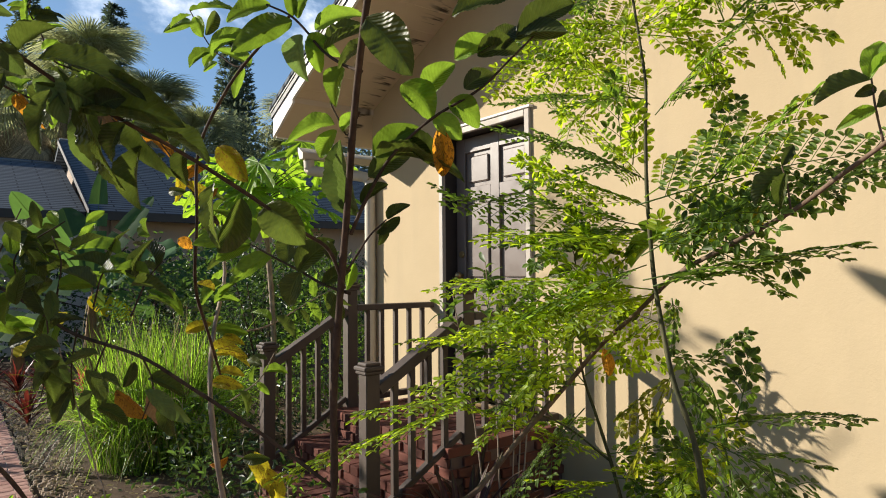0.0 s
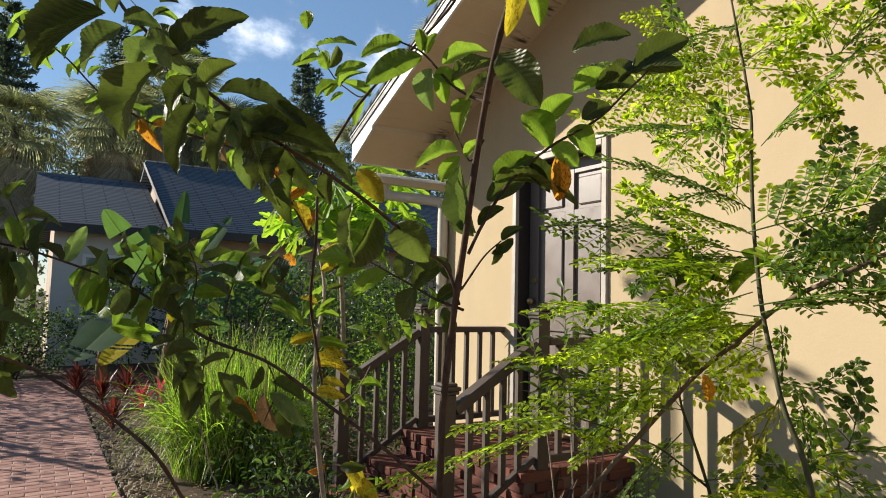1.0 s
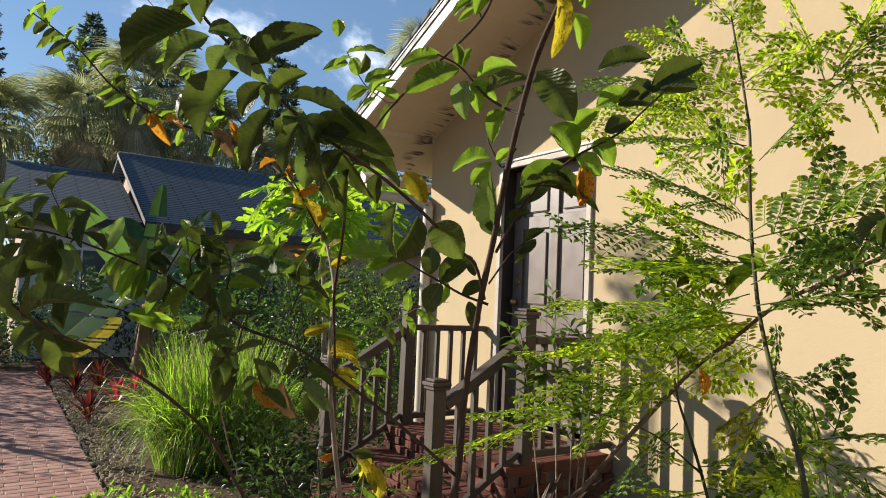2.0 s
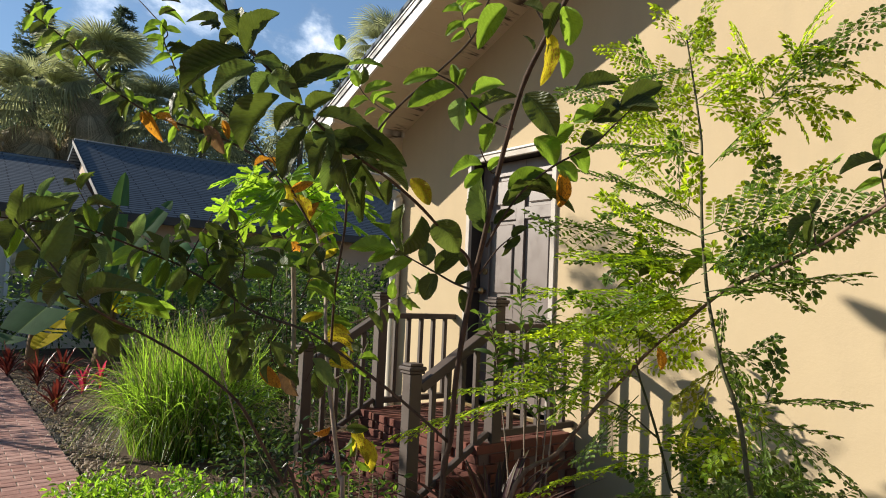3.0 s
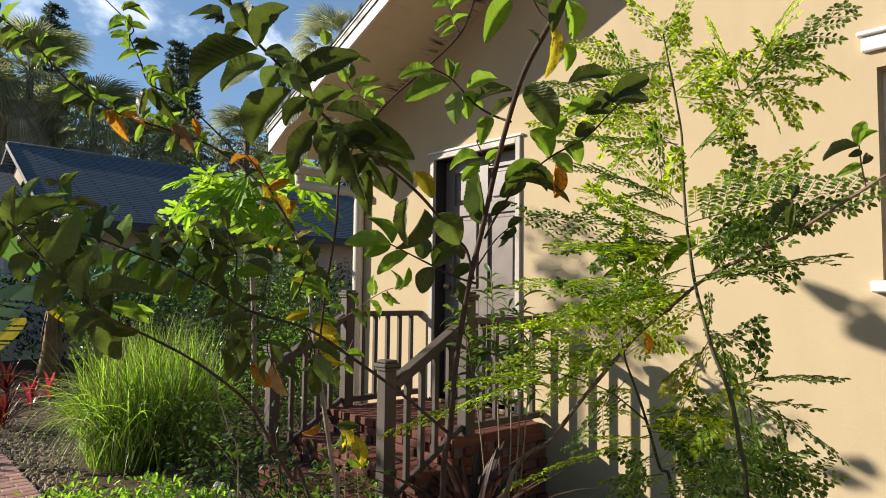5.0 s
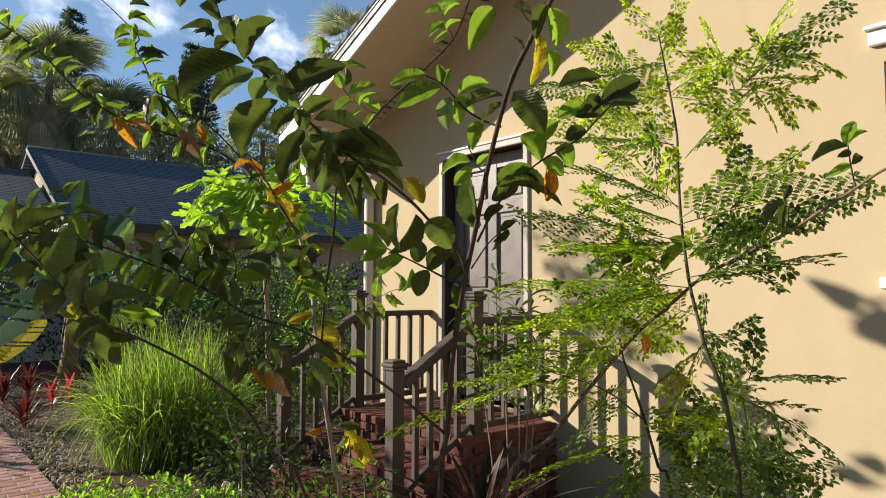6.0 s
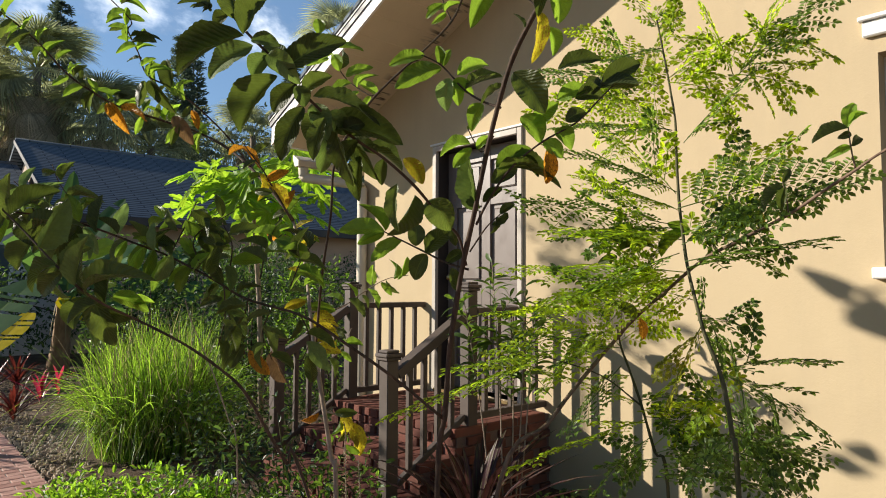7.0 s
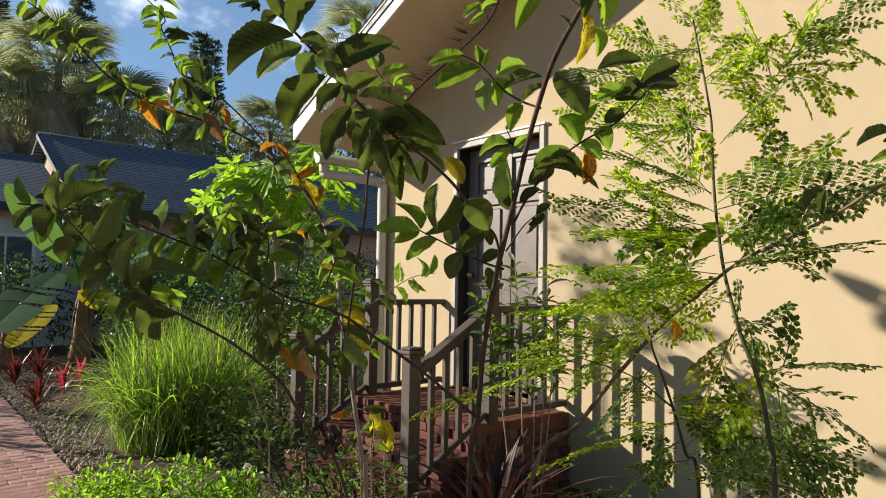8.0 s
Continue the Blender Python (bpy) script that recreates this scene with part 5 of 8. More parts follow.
shoot.leaf((-2.049, -2.723, 1.575), (-2.069, -2.705, 1.609), 0.74, 0, G)
shoot.leaf((-1.985, -2.761, 1.337), (-1.969, -2.770, 1.269), 0.40, -7, GO)
shoot.leaf((-1.997, -2.749, 1.334), (-2.047, -2.730, 1.385), 0.52, 0, G)
shoot.leaf((-1.926, -2.823, 1.422), (-1.969, -2.771, 1.395), 0.52, 0, G)
shoot.leaf((-1.945, -2.815, 1.525), (-1.907, -2.888, 1.611), 0.40, -40, GL)
shoot.leaf((-1.938, -2.831, 1.629), (-1.883, -2.876, 1.596), 0.49, 0, GL)
shoot.leaf((-2.186, -3.499, 1.742), (-2.192, -3.483, 1.815), 0.40, -44, G)
shoot.leaf((-2.194, -3.520, 1.749), (-2.156, -3.549, 1.716), 0.40, -25, G)

# the pale-stemmed guava further left
guava_pale.limb([(-2.599, -2.047, 0.000), (-2.606, -2.026, 0.792), (-2.613, -2.012, 0.861), (-2.637, -1.993, 1.040), (-2.634, -1.929, 1.214), (-2.582, -1.799, 1.358), (-2.475, -1.572, 1.524), (-2.453, -1.431, 1.701)], 0.0085, 0.006, "trunk")
guava_pale.limb([(-2.453, -1.431, 1.701), (-2.476, -1.350, 1.792), (-2.516, -1.163, 1.948), (-2.560, -0.995, 2.061), (-2.639, -0.861, 2.140), (-2.801, -0.851, 2.172), (-2.981, -0.823, 2.209), (-3.095, -0.831, 2.256), (-3.185, -0.848, 2.302), (-3.290, -0.855, 2.401), (-3.383, -0.884, 2.456), (-3.488, -0.927, 2.497)], 0.0075, 0.0024, "branch").data.materials[0] = STEMD
# this branch runs on out of view, added to carry shadow-casting leaves
guava_pale.limb([(-2.516, -1.163, 1.948), (-2.596, -1.101, 2.082), (-2.732, -1.055, 2.214), (-2.844, -1.026, 2.282), (-2.924, -1.023, 2.312), (-2.961, -1.023, 2.398), (-3.003, -1.019, 2.482), (-3.014, -1.016, 2.551), (-3.20, -0.50, 2.93), (-3.48, 0.70, 3.40), (-3.72, 1.95, 3.76)], 0.0042, 0.0018, "branch").data.materials[0] = STEMD
guava_pale.limb([(-2.453, -1.431, 1.701), (-2.512, -1.488, 1.727), (-2.559, -1.454, 1.827), (-2.596, -1.426, 1.905), (-2.660, -1.376, 2.012)], 0.0055, 0.002, "branch").data.materials[0] = STEMD
guava_pale.leaf((-2.609, -0.873, 2.117), (-2.663, -0.837, 2.206), 0.40, -41, GL)
guava_pale.leaf((-2.634, -0.893, 2.139), (-2.644, -0.862, 2.042), 0.40, 39, GL)
guava_pale.leaf((-2.658, -0.949, 2.125), (-2.634, -0.968, 2.169), 0.40, -27, GL)
guava_pale.leaf((-2.747, -0.896, 2.151), (-2.768, -0.885, 2.062), 0.40, -35, G)
guava_pale.leaf((-2.689, -0.813, 2.160), (-2.743, -0.732, 2.112), 0.40, -42, GL)
guava_pale.leaf((-2.750, -0.833, 2.174), (-2.728, -0.839, 2.266), 0.40, -49, GL)
guava_pale.leaf((-2.776, -0.810, 2.177), (-2.816, -0.771, 2.262), 0.40, -36, GL)
guava_pale.leaf((-2.771, -0.795, 2.190), (-2.738, -0.823, 2.263), 0.40, -15, GL)
guava_pale.leaf((-2.822, -0.800, 2.176), (-2.797, -0.821, 2.255), 0.40, 62, G)
guava_pale.leaf((-2.892, -0.861, 2.171), (-2.906, -0.854, 2.094), 0.40, -38, GL)
guava_pale.leaf((-2.913, -0.814, 2.206), (-2.901, -0.854, 2.276), 0.40, -20, GL)
guava_pale.leaf((-2.885, -0.852, 2.196), (-2.865, -0.883, 2.256), 0.40, 35, GL)
guava_pale.leaf((-2.976, -0.812, 2.201), (-2.948, -0.839, 2.264), 0.40, -61, GL)
guava_pale.leaf((-2.939, -0.743, 2.227), (-2.965, -0.732, 2.146), 0.43, 0, G)
guava_pale.leaf((-3.001, -0.838, 2.226), (-3.041, -0.780, 2.183), 0.40, -26, G)
guava_pale.leaf((-3.010, -0.787, 2.241), (-2.980, -0.833, 2.279), 0.40, -22, GL)
guava_pale.leaf((-3.010, -0.831, 2.232), (-3.041, -0.789, 2.292), 0.40, -47, GL)
guava_pale.leaf((-3.069, -0.805, 2.264), (-3.102, -0.770, 2.178), 0.40, -57, G)
guava_pale.leaf((-3.084, -0.851, 2.244), (-3.116, -0.826, 2.176), 0.40, 36, G)
guava_pale.leaf((-3.083, -0.896, 2.229), (-3.113, -0.896, 2.298), 0.40, 39, GL)
guava_pale.leaf((-3.123, -0.900, 2.250), (-3.152, -0.857, 2.322), 0.40, -22, G)
guava_pale.leaf((-3.116, -0.808, 2.272), (-3.183, -0.770, 2.232), 0.40, -42, GL)
guava_pale.leaf((-3.147, -0.892, 2.276), (-3.136, -0.893, 2.329), 0.40, 51, G)
guava_pale.leaf((-3.171, -0.890, 2.281), (-3.138, -0.934, 2.328), 0.40, -33, G)
guava_pale.leaf((-3.143, -0.765, 2.324), (-3.164, -0.760, 2.383), 0.40, -15, GL)
guava_pale.leaf((-3.175, -0.819, 2.307), (-3.148, -0.836, 2.369), 0.40, -42, GL)
guava_pale.leaf((-3.167, -0.791, 2.308), (-3.215, -0.743, 2.274), 0.40, -39, GL)
guava_pale.leaf((-3.215, -0.786, 2.366), (-3.174, -0.809, 2.414), 0.40, 15, G)
guava_pale.leaf((-3.219, -0.840, 2.355), (-3.193, -0.882, 2.396), 0.40, -14, GL)
guava_pale.leaf((-3.252, -0.810, 2.362), (-3.243, -0.852, 2.441), 0.40, -25, GL)
guava_pale.leaf((-3.261, -0.804, 2.404), (-3.308, -0.742, 2.359), 0.40, 13, GL)
guava_pale.leaf((-3.304, -0.935, 2.378), (-3.294, -0.931, 2.452), 0.40, -33, GL)
guava_pale.leaf((-3.310, -0.956, 2.383), (-3.308, -0.954, 2.438), 0.40, -39, GL)
guava_pale.leaf((-3.340, -0.959, 2.404), (-3.402, -0.910, 2.361), 0.40, -37, G)
guava_pale.leaf((-3.330, -0.794, 2.460), (-3.380, -0.734, 2.417), 0.40, -53, GL)
guava_pale.leaf((-3.349, -0.914, 2.415), (-3.396, -0.845, 2.365), 0.41, 0, GL)
guava_pale.leaf((-3.354, -0.893, 2.413), (-3.340, -0.922, 2.490), 0.40, -50, GL)
guava_pale.leaf((-3.398, -0.966, 2.435), (-3.431, -0.916, 2.387), 0.40, -58, G)
guava_pale.leaf((-3.365, -0.847, 2.457), (-3.435, -0.799, 2.420), 0.40, -39, GL)
guava_pale.leaf((-3.409, -0.814, 2.511), (-3.468, -0.763, 2.459), 0.40, -24, G)
guava_pale.leaf((-3.415, -0.927, 2.447), (-3.418, -0.920, 2.542), 0.40, -60, GL)
guava_pale.leaf((-3.430, -0.851, 2.496), (-3.444, -0.819, 2.586), 0.40, 12, GL)
guava_pale.leaf((-3.477, -0.959, 2.467), (-3.447, -0.973, 2.528), 0.40, -64, GL)
guava_pale.leaf((-3.463, -0.891, 2.504), (-3.490, -0.864, 2.438), 0.40, -41, GL)
guava_pale.leaf((-2.772, -1.103, 2.192), (-2.790, -1.082, 2.141), 0.40, -44, G)
guava_pale.leaf((-2.774, -1.060, 2.226), (-2.787, -1.030, 2.310), 0.40, -61, GL)
guava_pale.leaf((-2.830, -1.114, 2.220), (-2.839, -1.109, 2.298), 0.40, -53, GL)
guava_pale.leaf((-2.812, -0.976, 2.273), (-2.818, -0.955, 2.368), 0.40, 55, GL)
guava_pale.leaf((-2.810, -1.038, 2.273), (-2.765, -1.083, 2.319), 0.40, -39, GL)
guava_pale.leaf((-2.839, -1.005, 2.288), (-2.872, -0.955, 2.227), 0.40, 29, G)
guava_pale.leaf((-2.882, -1.011, 2.286), (-2.899, -1.008, 2.356), 0.40, -53, GL)
guava_pale.leaf((-2.890, -1.018, 2.297), (-2.916, -1.013, 2.371), 0.40, -44, GL)
guava_pale.leaf((-2.923, -1.075, 2.302), (-2.892, -1.132, 2.350), 0.40, -44, GL)
guava_pale.leaf((-2.923, -1.045, 2.298), (-2.915, -1.060, 2.366), 0.40, -34, GL)
guava_pale.leaf((-2.963, -1.069, 2.329), (-2.920, -1.112, 2.367), 0.40, 53, GL)
guava_pale.leaf((-2.945, -0.989, 2.364), (-2.890, -1.021, 2.382), 0.40, -56, GL)
guava_pale.leaf((-2.941, -1.007, 2.382), (-2.992, -0.957, 2.386), 0.40, 36, G)
guava_pale.leaf((-2.947, -0.964, 2.426), (-2.917, -0.988, 2.479), 0.40, -46, GL)
guava_pale.leaf((-2.964, -1.008, 2.431), (-2.936, -1.021, 2.508), 0.40, 48, GL)
guava_pale.leaf((-2.982, -1.061, 2.414), (-3.037, -1.015, 2.396), 0.40, -46, GL)
guava_pale.leaf((-2.972, -0.947, 2.478), (-3.012, -0.916, 2.481), 0.40, -31, GL)
guava_pale.leaf((-3.003, -0.998, 2.492), (-3.058, -0.954, 2.507), 0.40, -41, GL)
guava_pale.leaf((-2.989, -0.973, 2.515), (-3.050, -0.935, 2.504), 0.40, -42, G)
guava_pale.leaf((-2.988, -0.954, 2.563), (-2.936, -0.995, 2.553), 0.41, 0, GL)
guava_pale.leaf((-3.042, -1.090, 2.501), (-3.098, -1.055, 2.484), 0.40, 35, GL)
guava_pale.leaf((-3.022, -1.055, 2.545), (-3.083, -1.017, 2.518), 0.40, -44, GL)
guava_pale.leaf((-3.002, -0.908, 2.631), (-2.955, -0.956, 2.661), 0.40, -45, G)
guava_pale.leaf((-2.992, -0.850, 2.660), (-2.920, -0.912, 2.683), 0.40, -55, GL)
guava_pale.leaf((-2.960, -0.753, 2.763), (-2.900, -0.816, 2.762), 0.40, -36, G)
guava_pale.leaf((-2.957, -0.723, 2.829), (-2.916, -0.753, 2.848), 0.40, 20, G)
guava_pale.leaf((-2.933, -0.604, 2.905), (-2.972, -0.571, 2.872), 0.40, -43, GL)
guava_pale.leaf((-2.910, -0.452, 3.015), (-2.873, -0.498, 3.073), 0.40, -48, G)
guava_pale.leaf((-2.905, -0.373, 3.063), (-2.938, -0.338, 3.036), 0.40, -21, GL)
guava_pale.leaf((-2.884, -0.339, 3.079), (-2.825, -0.394, 3.111), 0.40, 45, GL)
guava_pale.leaf((-2.834, -0.104, 3.257), (-2.802, -0.118, 3.308), 0.40, -47, GL)
guava_pale.leaf((-2.815, -0.016, 3.308), (-2.870, 0.027, 3.259), 0.40, 22, GL)
guava_pale.leaf((-2.803, 0.047, 3.370), (-2.850, 0.092, 3.394), 0.40, -17, GL)
guava_pale.leaf((-2.834, -0.016, 3.337), (-2.763, -0.073, 3.328), 0.40, 17, G)
guava_pale.leaf((-2.466, -1.426, 1.729), (-2.439, -1.447, 1.798), 0.40, -43, GL)
guava_pale.leaf((-2.460, -1.422, 1.734), (-2.518, -1.350, 1.721), 0.40, 17, G)
guava_pale.leaf((-2.476, -1.410, 1.731), (-2.506, -1.395, 1.690), 0.40, 34, G)
guava_pale.leaf((-2.499, -1.464, 1.748), (-2.477, -1.473, 1.826), 0.40, -8, GO)
guava_pale.leaf((-2.524, -1.406, 1.801), (-2.442, -1.453, 1.810), 0.40, -25, G)
guava_pale.leaf((-2.577, -1.491, 1.803), (-2.643, -1.450, 1.796), 0.40, -15, G)
guava_pale.leaf((-2.575, -1.431, 1.855), (-2.512, -1.492, 1.895), 0.40, 25, GO)
guava_pale.leaf((-2.546, -1.367, 1.874), (-2.501, -1.402, 1.936), 0.40, -16, GL)
guava_pale.leaf((-2.565, -1.361, 1.896), (-2.598, -1.310, 1.863), 0.41, 0, GL)
guava_pale.leaf((-2.645, -1.481, 1.919), (-2.687, -1.452, 1.887), 0.40, -44, G)
guava_pale.leaf((-2.602, -1.351, 1.959), (-2.551, -1.393, 2.023), 0.40, 39, G)
guava_pale.leaf((-2.676, -1.445, 1.971), (-2.728, -1.407, 1.947), 0.40, 18, GO)
guava_pale.leaf((-3.018, -0.817, 2.215), (-2.980, -0.874, 2.109), 0.43, 0, GO)
guava_pale.leaf((-2.972, -0.831, 2.202), (-2.874, -0.940, 2.159), 0.40, 52, GO)
guava_pale.leaf((-2.659, -1.375, 1.989), (-2.592, -1.425, 1.929), 0.40, -38, GO)
guava_pale.leaf((-2.603, -1.417, 1.883), (-2.571, -1.434, 1.789), 0.40, -44, GY)
guava_pale.leaf((-2.576, -1.439, 1.838), (-2.506, -1.477, 1.740), 0.40, -56, GY)
guava_pale.leaf((-2.613, -1.523, 1.639), (-2.577, -1.547, 1.608), 0.74, 0, GO)
guava_pale.leaf((-2.740, -1.046, 2.190), (-2.718, -1.061, 2.110), 0.40, -23, GO)
guava_pale.leaf((-2.765, -0.886, 2.190), (-2.708, -0.946, 2.070), 0.46, 0, GD)
guava_pale.leaf((-3.011, -1.014, 2.505), (-3.008, -1.021, 2.580), 0.40, 32, GL)
guava_pale.leaf((-2.995, -1.025, 2.455), (-2.925, -1.117, 2.489), 0.40, -56, G)
guava_pale.leaf((-2.990, -1.027, 2.436), (-2.911, -1.101, 2.438), 0.40, 39, G)
guava_pale.leaf((-3.000, -1.018, 2.432), (-3.014, -1.022, 2.507), 0.40, -22, GL)
guava_pale.leaf((-2.825, -1.041, 2.259), (-2.850, -0.996, 2.405), 0.46, 0, G)
guava_pale.leaf((-2.907, -1.009, 2.295), (-2.864, -1.063, 2.174), 0.40, 13, G)
guava_pale.leaf((-2.925, -0.993, 2.295), (-2.928, -0.948, 2.193), 0.40, -15, G)
guava_pale.leaf((-2.657, -1.968, 1.190), (-2.697, -1.918, 1.197), 0.40, 44, GL)
guava_pale.leaf((-2.623, -1.906, 1.217), (-2.570, -1.982, 1.212), 0.40, -26, GY)
guava_pale.leaf((-2.618, -1.907, 1.216), (-2.570, -1.936, 1.205), 0.40, -50, GL)
guava_pale.leaf((-2.583, -1.847, 1.238), (-2.533, -1.901, 1.238), 0.40, -49, GY)
guava_pale.leaf((-2.577, -1.804, 1.277), (-2.507, -1.857, 1.287), 0.40, -58, GY)
guava_pale.leaf((-2.611, -1.872, 1.302), (-2.558, -1.928, 1.323), 0.40, -51, GY)
guava_pale.leaf((-2.578, -1.813, 1.285), (-2.524, -1.880, 1.295), 0.40, -57, GY)
guava_pale.leaf((-2.559, -1.790, 1.323), (-2.513, -1.853, 1.314), 0.40, -35, GY)
guava_pale.leaf((-2.564, -1.763, 1.353), (-2.495, -1.829, 1.341), 0.40, -8, GL)
guava_pale.leaf((-2.584, -1.782, 1.375), (-2.649, -1.741, 1.348), 0.44, 0, GY)
guava_pale.leaf((-2.527, -1.706, 1.387), (-2.580, -1.669, 1.351), 0.40, -7, GL)
guava_pale.leaf((-2.584, -1.766, 1.406), (-2.624, -1.728, 1.413), 0.40, -42, G)
guava_pale.leaf((-2.553, -1.709, 1.430), (-2.500, -1.746, 1.464), 0.40, -43, GL)
guava_pale.leaf((-2.540, -1.717, 1.446), (-2.508, -1.749, 1.493), 0.40, -4, GL)
guava_pale.leaf((-2.549, -1.697, 1.467), (-2.589, -1.659, 1.496), 0.40, -38, GY)
guava_pale.leaf((-2.513, -1.668, 1.493), (-2.572, -1.609, 1.444), 0.40, -42, GL)
guava_pale.leaf((-2.460, -1.571, 1.531), (-2.512, -1.500, 1.492), 0.40, -64, GL)
guava_pale.leaf((-2.436, -1.512, 1.525), (-2.392, -1.539, 1.541), 0.44, 0, G)
guava_pale.leaf((-2.443, -1.465, 1.583), (-2.483, -1.425, 1.549), 0.40, -36, G)
guava_pale.leaf((-2.433, -1.496, 1.579), (-2.397, -1.531, 1.631), 0.40, -17, G)
guava_pale.leaf((-2.477, -1.536, 1.591), (-2.426, -1.580, 1.625), 0.40, 15, GY)
guava_pale.leaf((-2.467, -1.504, 1.622), (-2.415, -1.576, 1.612), 0.40, -44, GL)
guava_pale.leaf((-2.441, -1.419, 1.655), (-2.397, -1.460, 1.718), 0.40, -60, GY)
guava_pale.leaf((-2.484, -1.470, 1.672), (-2.525, -1.425, 1.657), 0.40, -37, GL)
guava_pale.limb([(-2.514, -1.696, 1.332), (-2.361, -1.661, 1.346), (-2.211, -1.600, 1.404), (-2.084, -1.587, 1.460), (-1.988, -1.623, 1.479)], 0.003, 0.0015, "twig")
guava_pale.leaf((-2.339, -1.640, 1.362), (-2.391, -1.615, 1.409), 0.40, 31, GL)
guava_pale.leaf((-2.343, -1.688, 1.382), (-2.297, -1.749, 1.324), 0.40, -50, G)
guava_pale.leaf((-2.239, -1.586, 1.385), (-2.269, -1.590, 1.459), 0.40, -41, GL)
guava_pale.leaf((-2.212, -1.592, 1.392), (-2.181, -1.615, 1.346), 0.40, -39, G)
guava_pale.leaf((-2.199, -1.610, 1.419), (-2.156, -1.651, 1.348), 0.40, -55, GL)
guava_pale.leaf((-2.125, -1.540, 1.433), (-2.126, -1.537, 1.522), 0.40, -31, GL)
guava_pale.leaf((-2.171, -1.614, 1.438), (-2.162, -1.617, 1.503), 0.40, 50, GL)
guava_pale.leaf((-2.129, -1.611, 1.446), (-2.098, -1.646, 1.394), 0.41, 0, GL)
guava_pale.leaf((-2.034, -1.523, 1.456), (-2.019, -1.555, 1.390), 0.40, 51, G)
guava_pale.leaf((-2.097, -1.658, 1.461), (-2.083, -1.668, 1.524), 0.40, 60, GL)
guava_pale.leaf((-2.034, -1.603, 1.459), (-2.041, -1.620, 1.539), 0.40, 47, GL)
guava_pale.leaf((-2.056, -1.659, 1.474), (-2.037, -1.681, 1.554), 0.40, 42, GL)
guava_pale.limb([(-2.522, -1.766, 1.133), (-2.437, -1.781, 1.190), (-2.382, -1.771, 1.270)], 0.003, 0.0015, "twig")
guava_pale.leaf((-2.513, -1.814, 1.167), (-2.490, -1.854, 1.116), 0.40, -54, G)
guava_pale.leaf((-2.453, -1.783, 1.185), (-2.466, -1.780, 1.228), 0.40, -24, GL)
guava_pale.leaf((-2.457, -1.817, 1.189), (-2.436, -1.851, 1.156), 0.43, 0, GL)
guava_pale.leaf((-2.421, -1.770, 1.209), (-2.355, -1.809, 1.212), 0.40, -58, GL)
guava_pale.leaf((-2.446, -1.831, 1.237), (-2.486, -1.784, 1.268), 0.40, 35, G)
guava_pale.leaf((-2.412, -1.788, 1.252), (-2.465, -1.751, 1.261), 0.40, 45, G)
guava_pale.limb([(-2.521, -1.821, 0.981), (-2.480, -1.857, 0.962), (-2.465, -1.865, 0.902), (-2.467, -1.857, 0.823)], 0.003, 0.0015, "twig")
guava_pale.leaf((-2.526, -1.890, 0.987), (-2.472, -1.944, 0.987), 0.42, 0, G)
guava_pale.leaf((-2.518, -1.905, 0.981), (-2.469, -1.943, 0.912), 0.40, -44, GY)
guava_pale.leaf((-2.483, -1.853, 0.946), (-2.490, -1.856, 0.891), 0.40, -60, GL)
guava_pale.leaf((-2.440, -1.820, 0.903), (-2.451, -1.811, 0.851), 0.40, -29, G)
guava_pale.leaf((-2.466, -1.882, 0.896), (-2.439, -1.909, 0.859), 0.40, 48, GY)
guava_pale.leaf((-2.475, -1.881, 0.867), (-2.431, -1.905, 0.833), 0.41, 0, GL)
guava_pale.leaf((-2.540, -1.803, 0.976), (-2.587, -1.771, 0.932), 0.40, -33, GO)
guava_pale.leaf((-2.482, -1.858, 0.992), (-2.442, -1.847, 0.876), 0.40, -36, GY)
guava_pale.leaf((-2.808, -1.710, 1.183), (-2.834, -1.679, 1.167), 0.60, 0, GL)
guava_pale.leaf((-2.869, -1.931, 1.228), (-2.824, -1.960, 1.142), 0.41, 0, GO)
guava_pale.leaf((-2.450, -1.883, 0.943), (-2.419, -1.913, 0.826), 0.40, -38, GY)
guava_pale.leaf((-2.768, -1.887, 1.219), (-2.739, -1.914, 1.111), 0.40, 30, GD)
guava_pale.limb([(-2.558, -1.806, 1.199), (-2.662, -1.999, 1.366), (-2.738, -2.145, 1.490), (-2.755, -2.211, 1.638), (-2.763, -2.245, 1.799), (-2.730, -2.314, 1.917), (-2.688, -2.374, 2.000), (-2.618, -2.462, 2.097), (-2.566, -2.532, 2.182), (-2.549, -2.569, 2.265), (-2.545, -2.608, 2.350)], 0.0042, 0.003, "branch").data.materials[0] = STEMD
guava_pale.limb([(-2.688, -2.374, 2.000), (-2.705, -2.344, 1.981), (-2.724, -2.301, 2.008), (-2.745, -2.258, 2.049), (-2.775, -2.211, 2.138)], 0.0022, 0.0012, "twig").data.materials[0] = STEMD
guava_pale.leaf((-2.671, -2.320, 1.993), (-2.711, -2.291, 2.039), 0.40, -31, GL)
guava_pale.leaf((-2.676, -2.297, 1.995), (-2.688, -2.258, 1.942), 0.40, -41, GL)
guava_pale.leaf((-2.756, -2.354, 1.979), (-2.778, -2.333, 1.960), 0.40, -33, GL)
guava_pale.leaf((-2.766, -2.359, 1.988), (-2.749, -2.376, 2.046), 0.40, -47, GL)
guava_pale.leaf((-2.750, -2.304, 2.016), (-2.794, -2.267, 1.989), 0.40, 26, GL)
guava_pale.leaf((-2.706, -2.213, 2.058), (-2.738, -2.180, 2.017), 0.40, -28, GL)
guava_pale.leaf((-2.739, -2.215, 2.084), (-2.703, -2.232, 2.151), 0.40, 40, G)
